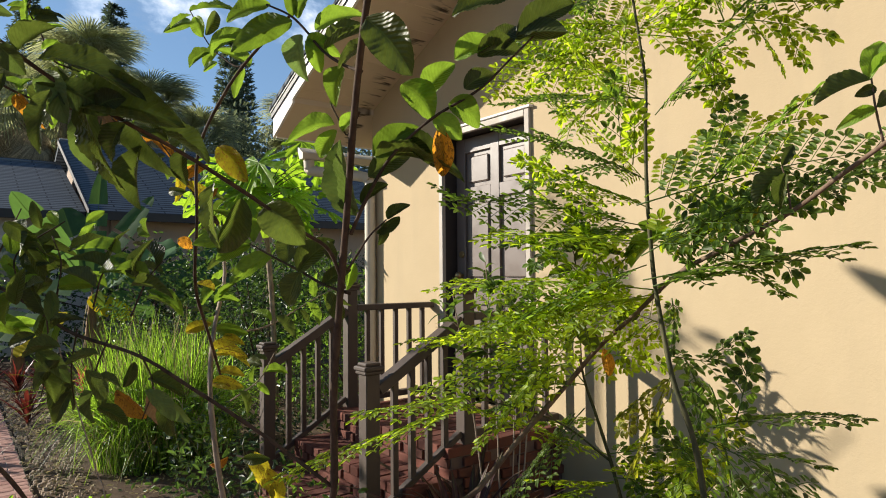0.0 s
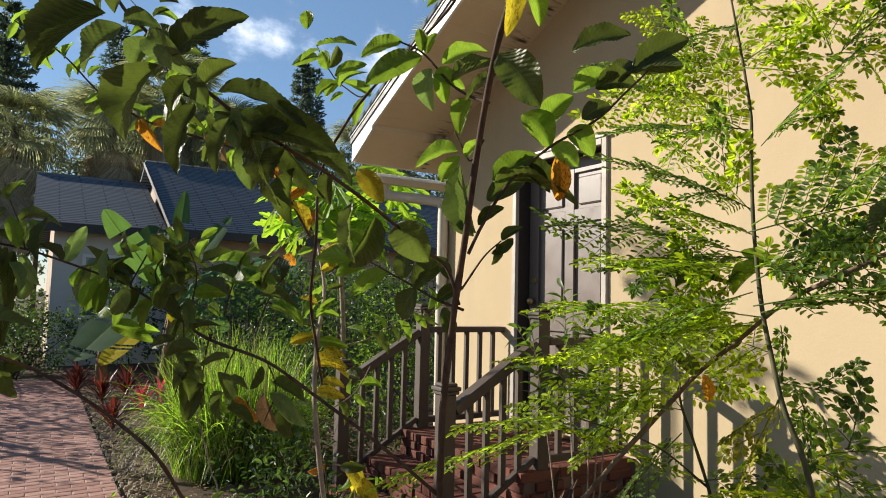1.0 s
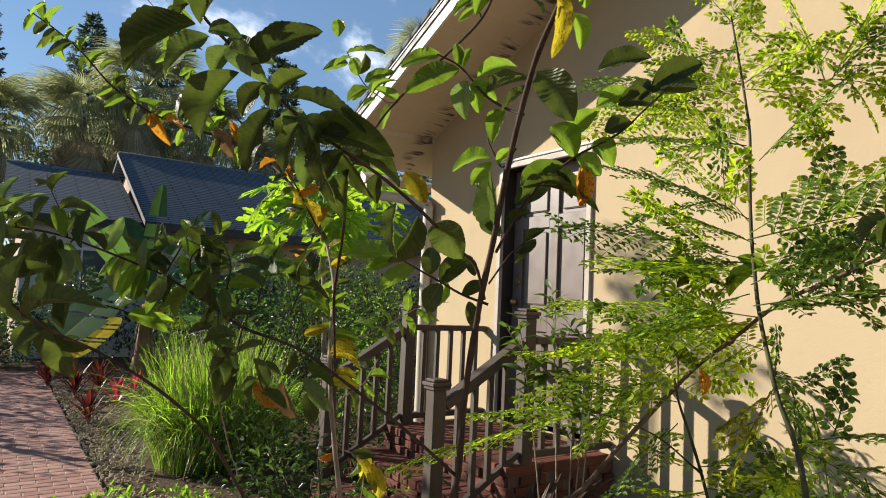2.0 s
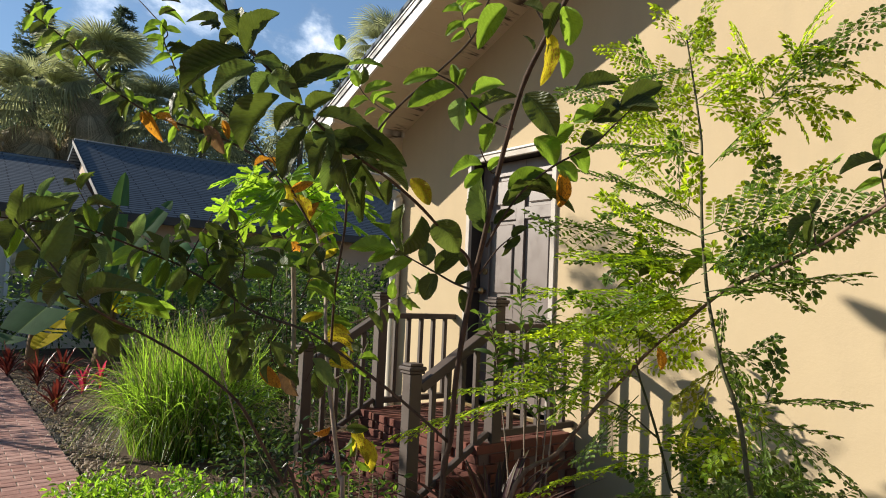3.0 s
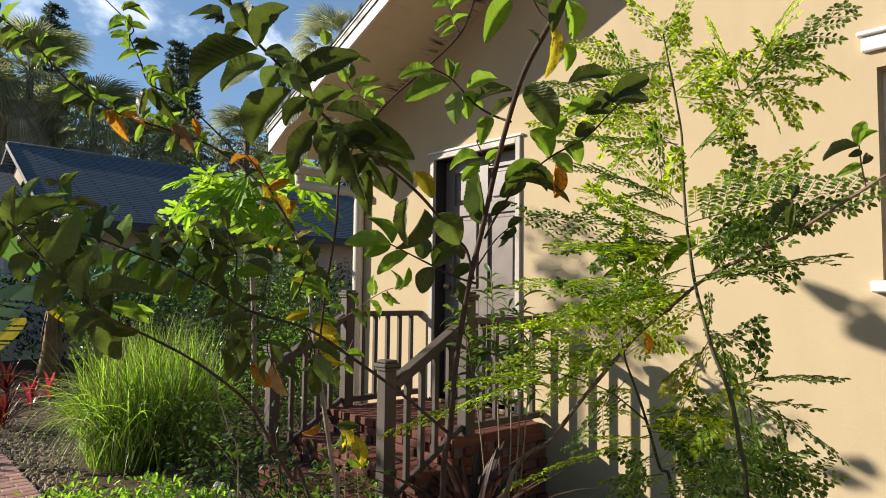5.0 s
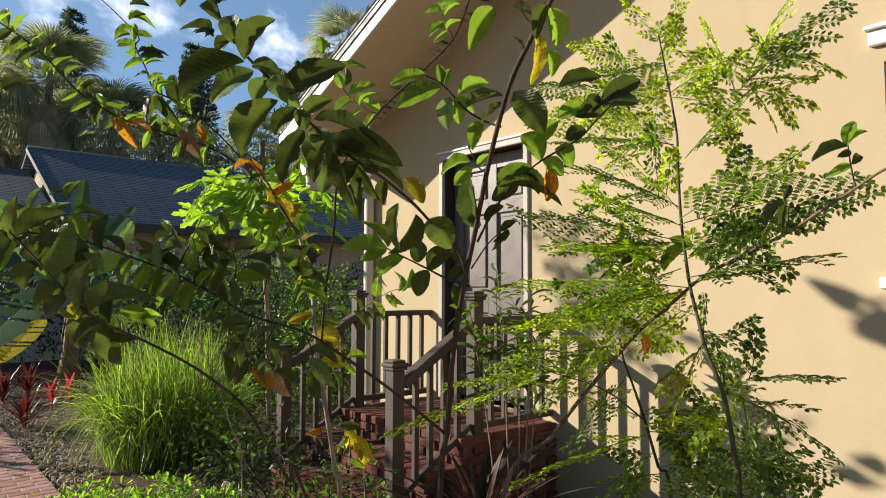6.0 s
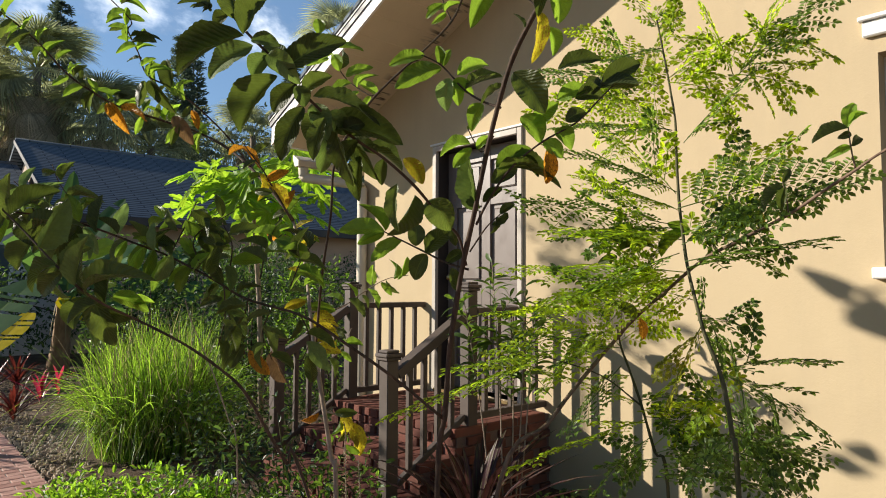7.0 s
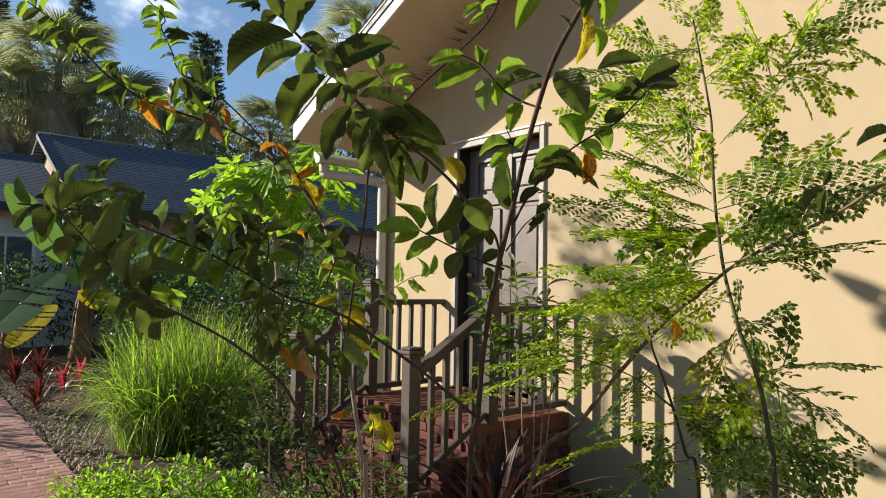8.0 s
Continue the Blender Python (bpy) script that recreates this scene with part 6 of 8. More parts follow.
guava_pale.leaf((-2.788, -2.272, 2.102), (-2.829, -2.239, 2.086), 0.40, 62, GL)
guava_pale.limb([(-2.566, -2.532, 2.182), (-2.580, -2.511, 2.242), (-2.588, -2.495, 2.310)], 0.0022, 0.0012, "twig").data.materials[0] = STEMD
guava_pale.leaf((-2.615, -2.561, 2.183), (-2.638, -2.543, 2.151), 0.40, -22, GL)
guava_pale.leaf((-2.589, -2.528, 2.202), (-2.567, -2.549, 2.248), 0.40, -57, GL)
guava_pale.leaf((-2.555, -2.491, 2.240), (-2.599, -2.464, 2.231), 0.40, -22, G)
guava_pale.leaf((-2.602, -2.534, 2.221), (-2.627, -2.489, 2.188), 0.40, -5, GL)
guava_pale.leaf((-2.546, -2.470, 2.275), (-2.507, -2.498, 2.317), 0.40, -51, GL)
guava_pale.leaf((-2.624, -2.560, 2.233), (-2.658, -2.514, 2.244), 0.40, 47, GL)
guava_pale.leaf((-2.603, -2.518, 2.270), (-2.579, -2.559, 2.300), 0.40, 45, GL)
guava_pale.leaf((-2.631, -2.537, 2.260), (-2.591, -2.576, 2.276), 0.40, 60, GL)
guava_pale.leaf((-2.795, -2.196, 2.179), (-2.801, -2.193, 2.229), 0.73, 0, GL)
guava_pale.leaf((-2.770, -2.212, 2.108), (-2.816, -2.162, 2.092), 0.40, -28, GL)
guava_pale.leaf((-2.755, -2.250, 2.065), (-2.773, -2.239, 2.114), 0.68, 0, GL)
guava_pale.leaf((-2.742, -2.261, 2.049), (-2.677, -2.298, 2.086), 0.40, 43, GL)
guava_pale.leaf((-2.774, -2.211, 2.134), (-2.709, -2.289, 2.155), 0.40, -64, GL)
# unseen leaves turned to the sun, added to cast shadows by the window
guava_pale.broad((-3.720, 1.911, 3.746), (-3.720, 2.084, 3.833), 0.58, (-1, 1.26, 0.63), G)
guava_pale.broad((-3.760, 1.952, 3.794), (-3.760, 1.793, 3.716), 0.58, (-1, 1.26, 0.63), G)
guava_pale.broad((-3.800, 1.877, 3.751), (-3.800, 2.059, 3.684), 0.58, (-1, 1.26, 0.63), G)
guava_pale.broad((-3.720, 1.722, 3.583), (-3.720, 1.891, 3.594), 0.58, (-1, 1.26, 0.63), G)
guava_pale.broad((-3.760, 1.972, 2.909), (-3.760, 2.128, 2.916), 0.58, (-1, 1.26, 0.63), G)
guava_pale.broad((-3.800, 2.022, 2.934), (-3.800, 1.951, 2.867), 0.58, (-1, 1.26, 0.63), G)
guava_pale.broad((-3.720, 1.836, 2.964), (-3.720, 1.984, 2.961), 0.58, (-1, 1.26, 0.63), G)
guava_pale.leaf((-3.123, -1.404, 1.576), (-3.198, -1.309, 1.530), 0.46, -21, GL)
guava_pale.leaf((-3.096, -1.425, 1.554), (-3.124, -1.379, 1.593), 0.46, -22, GL)
guava_pale.leaf((-2.934, -1.311, 1.679), (-2.989, -1.235, 1.652), 0.46, 15, GL)
guava_pale.leaf((-2.935, -1.311, 1.684), (-2.957, -1.271, 1.741), 0.46, 25, GL)
guava_pale.leaf((-3.114, -1.400, 1.433), (-3.185, -1.313, 1.442), 0.46, -14, GL)
guava_pale.leaf((-3.126, -1.385, 1.387), (-3.026, -1.442, 1.356), 0.46, -23, GL)
guava_pale.leaf((-3.071, -1.364, 1.361), (-2.997, -1.403, 1.379), 0.46, -16, GL)
guava_pale.leaf((-2.846, -1.630, 1.429), (-2.871, -1.585, 1.468), 0.46, 21, GL)
guava_pale.leaf((-2.811, -1.670, 1.530), (-2.865, -1.598, 1.558), 0.46, 25, GL)
guava_pale.leaf((-2.861, -1.375, 1.693), (-2.812, -1.395, 1.730), 0.46, 17, GL)
guava_pale.leaf((-2.864, -1.366, 1.617), (-2.843, -1.365, 1.696), 0.46, -16, GL)
guava_pale.leaf((-2.721, -1.624, 1.640), (-2.756, -1.572, 1.692), 0.46, -19, GL)
guava_pale.leaf((-2.898, -1.829, 1.187), (-2.849, -1.842, 1.162), 0.46, -14, GL)
guava_pale.limb([(-2.868, -1.890, 0.000), (-2.880, -1.888, 0.865), (-2.901, -1.854, 1.015), (-2.941, -1.792, 1.185), (-2.967, -1.711, 1.305), (-2.981, -1.678, 1.386)], 0.0025, 0.0016, "shoot")
guava_pale.leaf((-2.890, -1.885, 0.930), (-2.878, -1.888, 0.958), 0.69, 0, GL)
guava_pale.leaf((-2.889, -1.841, 1.195), (-2.869, -1.851, 1.177), 0.67, 0, GL)

# the moringa sapling
moringa.limb([(-2.162, -3.164, 0.000), (-2.161, -3.136, 0.952), (-2.158, -3.122, 1.070), (-2.142, -3.103, 1.147), (-2.131, -3.079, 1.222), (-2.124, -3.039, 1.310), (-2.098, -3.002, 1.396), (-2.072, -2.967, 1.488), (-2.049, -2.942, 1.584), (-2.025, -2.919, 1.684), (-1.992, -2.895, 1.824), (-1.962, -2.877, 1.934), (-1.949, -2.857, 2.027), (-1.938, -2.835, 2.124), (-1.928, -2.812, 2.222), (-1.921, -2.797, 2.284)], 0.0066, 0.0024, "trunk")
moringa.frond((-1.906, -2.835, 1.924), (-2.010, -2.503, 2.037), 0.37, -1, MD)
moringa.frond((-1.923, -2.772, 1.946), (-2.063, -2.732, 2.076), 0.26, -27, ML)
moringa.frond((-1.931, -2.746, 1.954), (-2.032, -2.606, 1.843), 0.26, -17, ML)
moringa.frond((-1.888, -2.835, 1.914), (-1.931, -2.563, 2.120), 0.37, -14, ML)
moringa.frond((-1.894, -2.783, 1.953), (-1.869, -2.735, 2.150), 0.26, -16, ML)
moringa.frond((-1.896, -2.762, 1.969), (-2.045, -2.721, 1.926), 0.26, 5, ML)
moringa.frond((-1.950, -2.871, 1.721), (-2.034, -2.567, 1.932), 0.40, 13, MD)
moringa.frond((-1.964, -2.813, 1.760), (-1.997, -2.822, 1.956), 0.28, 3, MD)
moringa.frond((-1.970, -2.789, 1.776), (-2.114, -2.666, 1.735), 0.28, -10, MD)
moringa.frond((-1.967, -2.879, 1.713), (-1.960, -2.669, 1.969), 0.35, 43, ML)
moringa.frond((-1.964, -2.839, 1.761), (-1.993, -2.877, 1.876), 0.25, -24, ML)
moringa.frond((-1.976, -2.890, 1.615), (-2.162, -2.482, 1.727), 0.32, 40, MD)
moringa.frond((-2.009, -2.813, 1.636), (-2.172, -2.733, 1.785), 0.22, -39, ML)
moringa.frond((-2.022, -2.781, 1.645), (-2.141, -2.695, 1.543), 0.22, -19, MD)
moringa.frond((-2.062, -2.693, 1.669), (-2.065, -2.604, 1.754), 0.22, 35, ML)
moringa.frond((-1.961, -2.886, 1.608), (-2.064, -2.544, 1.654), 0.35, 3, MD)
moringa.frond((-1.985, -2.795, 1.620), (-2.098, -2.753, 1.495), 0.25, 28, ML)
moringa.frond((-2.006, -2.720, 1.630), (-2.049, -2.620, 1.549), 0.25, -26, MD)
moringa.frond((-1.995, -2.921, 1.476), (-2.210, -2.476, 1.539), 0.32, 5, ML)
moringa.frond((-2.033, -2.837, 1.488), (-2.074, -2.772, 1.643), 0.22, -5, ML)
moringa.frond((-2.048, -2.803, 1.493), (-2.173, -2.698, 1.401), 0.22, -28, ML)
moringa.frond((-1.994, -2.925, 1.470), (-2.164, -2.508, 1.379), 0.35, 35, ML)
moringa.frond((-2.023, -2.847, 1.453), (-2.159, -2.729, 1.575), 0.25, 40, ML)
moringa.frond((-2.035, -2.815, 1.446), (-2.211, -2.723, 1.254), 0.25, 6, ML)
moringa.frond((-2.071, -2.724, 1.426), (-2.164, -2.593, 1.493), 0.25, -18, MD)
moringa.frond((-1.980, -2.912, 1.860), (-1.864, -3.045, 2.075), 0.26, -28, MD)
moringa.frond((-1.957, -2.938, 1.903), (-1.866, -2.993, 1.940), 0.19, -37, MD)
moringa.frond((-1.864, -3.025, 2.063), (-1.769, -3.155, 2.225), 0.44, 1, MD)
moringa.frond((-1.845, -3.051, 2.095), (-1.683, -3.160, 2.113), 0.31, -28, ML)
moringa.frond((-1.816, -3.090, 2.144), (-1.806, -3.065, 2.249), 0.31, 14, ML)
moringa.frond((-1.856, -3.028, 2.072), (-1.801, -3.129, 2.317), 0.37, -35, ML)
moringa.frond((-1.845, -3.049, 2.121), (-1.668, -3.130, 2.217), 0.26, 10, ML)
moringa.frond((-1.829, -3.079, 2.195), (-1.779, -3.169, 2.188), 0.26, -33, ML)
moringa.frond((-1.852, -3.073, 2.122), (-1.709, -3.264, 2.281), 0.35, 31, MD)
moringa.frond((-1.823, -3.111, 2.155), (-1.664, -3.225, 2.149), 0.25, 32, ML)
moringa.frond((-1.858, -3.009, 2.068), (-1.931, -2.979, 2.249), 0.44, -9, ML)
moringa.frond((-1.872, -3.003, 2.104), (-1.773, -3.010, 2.213), 0.31, 34, ML)
moringa.frond((-1.878, -3.001, 2.119), (-1.997, -2.948, 2.128), 0.31, 13, ML)
moringa.frond((-1.863, -3.024, 2.066), (-1.733, -3.170, 2.047), 0.32, 36, ML)
moringa.frond((-1.837, -3.054, 2.062), (-1.709, -3.067, 1.991), 0.22, 41, ML)
moringa.frond((-1.798, -3.097, 2.056), (-1.749, -3.135, 1.969), 0.22, -40, ML)
moringa.frond((-1.903, -2.994, 1.992), (-1.889, -3.019, 1.889), 0.45, 21, ML)
moringa.frond((-1.917, -2.813, 2.189), (-2.029, -2.702, 2.173), 0.40, -12, MD)
moringa.frond((-1.911, -2.834, 2.223), (-1.894, -2.954, 2.184), 0.34, -21, ML)
moringa.frond((-1.904, -2.842, 2.231), (-1.964, -2.879, 2.302), 0.34, -7, ML)
moringa.frond((-1.921, -2.800, 2.273), (-1.885, -2.837, 2.310), 0.40, -13, ML)
moringa.frond((-1.959, -2.857, 2.060), (-1.806, -3.004, 2.054), 0.40, 35, ML)
moringa.frond((-1.916, -2.898, 2.059), (-1.919, -2.992, 2.111), 0.28, -33, ML)
moringa.frond((-1.883, -2.931, 2.057), (-1.877, -2.990, 1.956), 0.28, 26, ML)
moringa.frond((-1.947, -2.843, 2.075), (-1.829, -2.965, 2.208), 0.44, -32, ML)
moringa.frond((-1.924, -2.868, 2.102), (-1.853, -2.998, 2.080), 0.31, 20, ML)
moringa.frond((-1.914, -2.877, 2.112), (-1.812, -2.886, 2.251), 0.31, 3, ML)
moringa.frond((-1.799, -2.762, 2.078), (-1.853, -2.463, 2.410), 0.35, -22, ML)
moringa.frond((-1.807, -2.705, 2.140), (-1.760, -2.725, 2.331), 0.25, -35, ML)
moringa.frond((-1.810, -2.682, 2.166), (-1.860, -2.563, 2.202), 0.25, 25, ML)
moringa.frond((-1.821, -2.617, 2.238), (-1.859, -2.494, 2.261), 0.25, 12, MD)
moringa.frond((-1.784, -2.713, 2.120), (-1.927, -2.301, 2.273), 0.37, -26, MD)
moringa.frond((-1.807, -2.635, 2.150), (-1.896, -2.609, 2.331), 0.26, -39, MD)
moringa.frond((-1.818, -2.603, 2.161), (-1.905, -2.462, 2.058), 0.26, 32, ML)
moringa.frond((-1.800, -2.701, 2.109), (-1.913, -2.305, 2.124), 0.35, 44, ML)
moringa.frond((-1.826, -2.595, 2.114), (-1.848, -2.484, 1.976), 0.25, 28, ML)
moringa.frond((-1.850, -2.509, 2.118), (-1.888, -2.406, 2.184), 0.25, 36, ML)
moringa.frond((-2.045, -2.927, 1.673), (-1.840, -3.142, 1.875), 0.37, 25, ML)
moringa.frond((-2.004, -2.970, 1.714), (-1.807, -3.087, 1.653), 0.26, -1, ML)
moringa.frond((-1.943, -3.035, 1.774), (-1.874, -3.033, 1.897), 0.26, 12, MD)
moringa.frond((-2.141, -2.977, 1.646), (-1.817, -3.328, 1.792), 0.30, 39, MD)
moringa.frond((-2.075, -3.048, 1.676), (-1.950, -3.187, 1.514), 0.21, 43, MD)
moringa.frond((-2.049, -3.076, 1.687), (-1.959, -3.190, 1.847), 0.21, -40, MD)
moringa.frond((-1.978, -3.154, 1.720), (-1.953, -3.259, 1.658), 0.21, 2, MD)
moringa.frond((-2.153, -2.994, 1.546), (-1.919, -3.263, 1.759), 0.32, 3, MD)
moringa.frond((-2.105, -3.049, 1.589), (-1.898, -3.138, 1.512), 0.22, -24, MD)
moringa.frond((-2.035, -3.130, 1.653), (-1.993, -3.225, 1.643), 0.22, 28, MD)
moringa.frond((-2.181, -3.017, 1.500), (-1.946, -3.280, 1.577), 0.28, -22, MD)
moringa.frond((-2.092, -2.977, 1.487), (-1.975, -3.096, 1.536), 0.35, -28, MD)
moringa.frond((-2.033, -3.036, 1.511), (-2.006, -3.082, 1.577), 0.25, -13, MD)
moringa.frond((-2.094, -2.966, 1.580), (-1.987, -3.087, 1.644), 0.40, 40, ML)
moringa.frond((-2.073, -2.990, 1.593), (-2.068, -3.063, 1.526), 0.28, -4, MD)
moringa.frond((-2.040, -3.027, 1.612), (-1.968, -3.079, 1.567), 0.28, -8, ML)
moringa.frond((-1.963, -2.900, 1.574), (-1.951, -2.662, 1.600), 0.35, -24, ML)
moringa.frond((-1.957, -2.836, 1.581), (-1.968, -2.763, 1.500), 0.25, 23, MD)
moringa.frond((-1.953, -2.785, 1.587), (-1.987, -2.701, 1.527), 0.25, -1, ML)
moringa.frond((-2.072, -3.005, 1.463), (-2.057, -3.014, 1.366), 0.25, -13, MD)
moringa.frond((-2.080, -3.001, 1.350), (-1.964, -3.096, 1.329), 0.35, -2, MD)
moringa.frond((-2.057, -3.020, 1.346), (-1.975, -3.022, 1.252), 0.25, -18, MD)
moringa.frond((-2.022, -3.048, 1.340), (-1.970, -3.089, 1.400), 0.25, 2, MD)
moringa.frond((-1.966, -2.939, 1.392), (-1.932, -2.711, 1.455), 0.35, -30, ML)
moringa.frond((-1.953, -2.878, 1.408), (-2.060, -2.842, 1.351), 0.25, 40, ML)
moringa.frond((-1.945, -2.828, 1.422), (-1.994, -2.786, 1.493), 0.25, -41, ML)
moringa.frond((-2.074, -3.055, 1.214), (-1.880, -3.221, 1.282), 0.37, -21, MD)
moringa.frond((-2.020, -3.101, 1.233), (-1.976, -3.122, 1.346), 0.26, 43, MD)
moringa.frond((-2.101, -3.066, 1.209), (-1.891, -3.241, 1.102), 0.37, -1, MD)
moringa.frond((-2.059, -3.101, 1.188), (-1.987, -3.100, 0.989), 0.26, -24, MD)
moringa.frond((-2.042, -3.115, 1.179), (-1.965, -3.218, 1.189), 0.26, -35, MD)
moringa.frond((-1.996, -3.153, 1.156), (-1.964, -3.174, 1.044), 0.26, -13, MD)
moringa.frond((-2.081, -3.046, 1.302), (-2.091, -3.077, 1.215), 0.28, -19, MD)
moringa.frond((-2.051, -3.072, 1.294), (-1.997, -3.079, 1.199), 0.28, 13, MD)
moringa.frond((-2.018, -2.980, 1.331), (-2.059, -2.891, 1.137), 0.35, 39, MY)
moringa.frond((-2.026, -2.962, 1.293), (-2.063, -2.873, 1.230), 0.25, 6, MY)
moringa.frond((-2.038, -2.935, 1.235), (-2.055, -2.851, 1.178), 0.25, -39, MY)
moringa.frond((-1.963, -3.024, 1.114), (-1.909, -2.792, 1.082), 0.35, 32, ML)
moringa.frond((-1.950, -2.980, 1.108), (-1.997, -2.922, 1.189), 0.25, -31, MD)
moringa.frond((-1.945, -2.962, 1.105), (-2.002, -2.925, 1.017), 0.25, 8, ML)
moringa.frond((-2.141, -3.115, 1.066), (-2.003, -3.234, 1.019), 0.35, -25, MD)
moringa.frond((-2.114, -3.139, 1.057), (-2.120, -3.202, 0.997), 0.25, -42, MD)
moringa.frond((-2.072, -3.175, 1.043), (-1.973, -3.208, 1.072), 0.25, -15, MD)
moringa.frond((-2.141, -3.115, 1.052), (-2.206, -3.041, 0.966), 0.40, -14, MD)
moringa.frond((-2.159, -3.094, 1.028), (-2.154, -3.083, 0.936), 0.28, 44, MD)
moringa.frond((-2.177, -3.134, 1.035), (-2.045, -3.259, 0.971), 0.35, 33, MD)
moringa.frond((-2.140, -3.169, 1.017), (-2.013, -3.212, 1.009), 0.25, 24, MD)
moringa.frond((-2.111, -3.197, 1.003), (-2.172, -3.232, 0.941), 0.25, -7, MD)
moringa.frond((-1.921, -2.797, 2.280), (-1.890, -2.860, 2.400), 0.40, 10, ML)
moringa.frond((-1.921, -2.797, 2.270), (-1.960, -2.720, 2.390), 0.40, -15, ML)
moringa.frond((-1.924, -2.803, 2.250), (-1.830, -2.790, 2.340), 0.40, 20, MD)
moringa.frond((-2.080, -3.040, 1.100), (-1.900, -3.190, 1.020), 0.42, 20, MD)
moringa.frond((-2.120, -3.090, 1.020), (-2.000, -2.900, 0.930), 0.42, 25, MD)
moringa.frond((-2.150, -3.120, 0.960), (-1.960, -3.230, 0.900), 0.42, 30, MD)

# the smaller moringa shoot
moringa_small.limb([(-1.889, -2.815, 0.000), (-1.894, -2.797, 0.816), (-1.910, -2.764, 0.918), (-1.921, -2.726, 1.056), (-1.929, -2.688, 1.167), (-1.934, -2.662, 1.236), (-1.948, -2.655, 1.309)], 0.006, 0.003, "trunk")
moringa_small.frond((-1.875, -2.700, 1.052), (-2.160, -2.449, 1.204), 0.14, 17, ML)
moringa_small.frond((-1.931, -2.665, 1.233), (-2.138, -2.477, 1.283), 0.35, 25, MD)
moringa_small.frond((-1.989, -2.612, 1.247), (-2.142, -2.549, 1.189), 0.25, 25, MD)
moringa_small.frond((-2.034, -2.571, 1.258), (-2.105, -2.530, 1.174), 0.25, 19, ML)
moringa_small.frond((-1.934, -2.662, 1.236), (-2.045, -2.575, 1.416), 0.37, -18, ML)
moringa_small.frond((-1.965, -2.638, 1.287), (-2.097, -2.601, 1.290), 0.26, 22, MD)
moringa_small.frond((-1.989, -2.619, 1.326), (-1.940, -2.636, 1.418), 0.26, 5, MD)
moringa_small.frond((-1.937, -2.660, 1.255), (-1.842, -2.759, 1.366), 0.37, 37, ML)
moringa_small.frond((-1.890, -2.710, 1.310), (-1.760, -2.758, 1.296), 0.26, 40, ML)
moringa_small.frond((-1.954, -2.760, 1.023), (-2.272, -2.455, 0.904), 0.13, 24, ML)
moringa_small.frond((-1.905, -2.736, 1.003), (-2.051, -2.601, 1.009), 0.20, 37, ML)
moringa_small.frond((-1.938, -2.770, 0.971), (-2.071, -2.636, 0.847), 0.30, 36, MD)
moringa_small.frond((-1.965, -2.743, 0.946), (-2.010, -2.648, 0.957), 0.21, -35, MD)
moringa_small.frond((-1.976, -2.733, 0.937), (-1.997, -2.695, 0.832), 0.21, -29, MD)
moringa_small.frond((-1.972, -2.804, 0.933), (-1.800, -2.969, 1.004), 0.35, -16, MD)
moringa_small.frond((-1.938, -2.837, 0.947), (-1.850, -2.934, 0.903), 0.25, -36, MD)
moringa_small.frond((-1.886, -2.886, 0.968), (-1.917, -2.933, 1.067), 0.25, -41, MD)
moringa_small.frond((-1.931, -2.775, 0.945), (-1.770, -2.942, 1.148), 0.30, 21, ML)
moringa_small.frond((-1.899, -2.808, 0.986), (-1.879, -2.931, 1.014), 0.21, 27, ML)
moringa_small.frond((-1.851, -2.859, 1.047), (-1.702, -2.897, 1.035), 0.21, 44, ML)
moringa_small.frond((-2.005, -2.839, 0.897), (-1.668, -3.157, 0.967), 0.28, -1, MD)
moringa_small.frond((-1.910, -2.928, 0.916), (-1.801, -3.005, 1.065), 0.20, -41, MD)
moringa_small.frond((-1.836, -2.998, 0.932), (-1.731, -3.058, 1.009), 0.20, 42, MD)
moringa_small.frond((-1.966, -2.807, 0.916), (-2.079, -2.701, 0.897), 0.35, 24, MD)
moringa_small.frond((-1.998, -2.778, 0.911), (-2.016, -2.705, 0.821), 0.25, -14, MD)
moringa_small.frond((-1.999, -2.843, 0.881), (-1.821, -3.009, 0.901), 0.37, -22, MD)
moringa_small.frond((-1.963, -2.876, 0.885), (-1.913, -2.918, 0.795), 0.26, 4, MD)
moringa_small.frond((-1.949, -2.889, 0.886), (-1.907, -2.950, 0.991), 0.26, 38, MD)
moringa_small.frond((-1.955, -2.761, 1.032), (-1.814, -2.890, 1.026), 0.35, 40, MD)
moringa_small.frond((-1.927, -2.787, 1.030), (-1.920, -2.872, 0.971), 0.25, 13, MD)
moringa_small.frond((-1.884, -2.825, 1.029), (-1.875, -2.900, 1.100), 0.25, -17, MD)
moringa_small.frond((-1.924, -2.724, 1.074), (-1.809, -2.834, 1.103), 0.30, 1, MD)
moringa_small.frond((-1.892, -2.755, 1.082), (-1.882, -2.820, 1.163), 0.21, -30, ML)
moringa_small.frond((-1.910, -2.676, 1.146), (-2.003, -2.589, 1.144), 0.25, 15, ML)
moringa_small.limb([(-1.921, -2.726, 1.056), (-2.020, -2.643, 1.152), (-2.194, -2.556, 1.217)], 0.003, 0.0015, "branch")
moringa_small.frond((-2.216, -2.604, 1.223), (-2.572, -2.259, 1.058), 0.22, 19, ML)
moringa_small.frond((-2.188, -2.562, 1.222), (-2.408, -2.354, 1.183), 0.16, 10, ML)

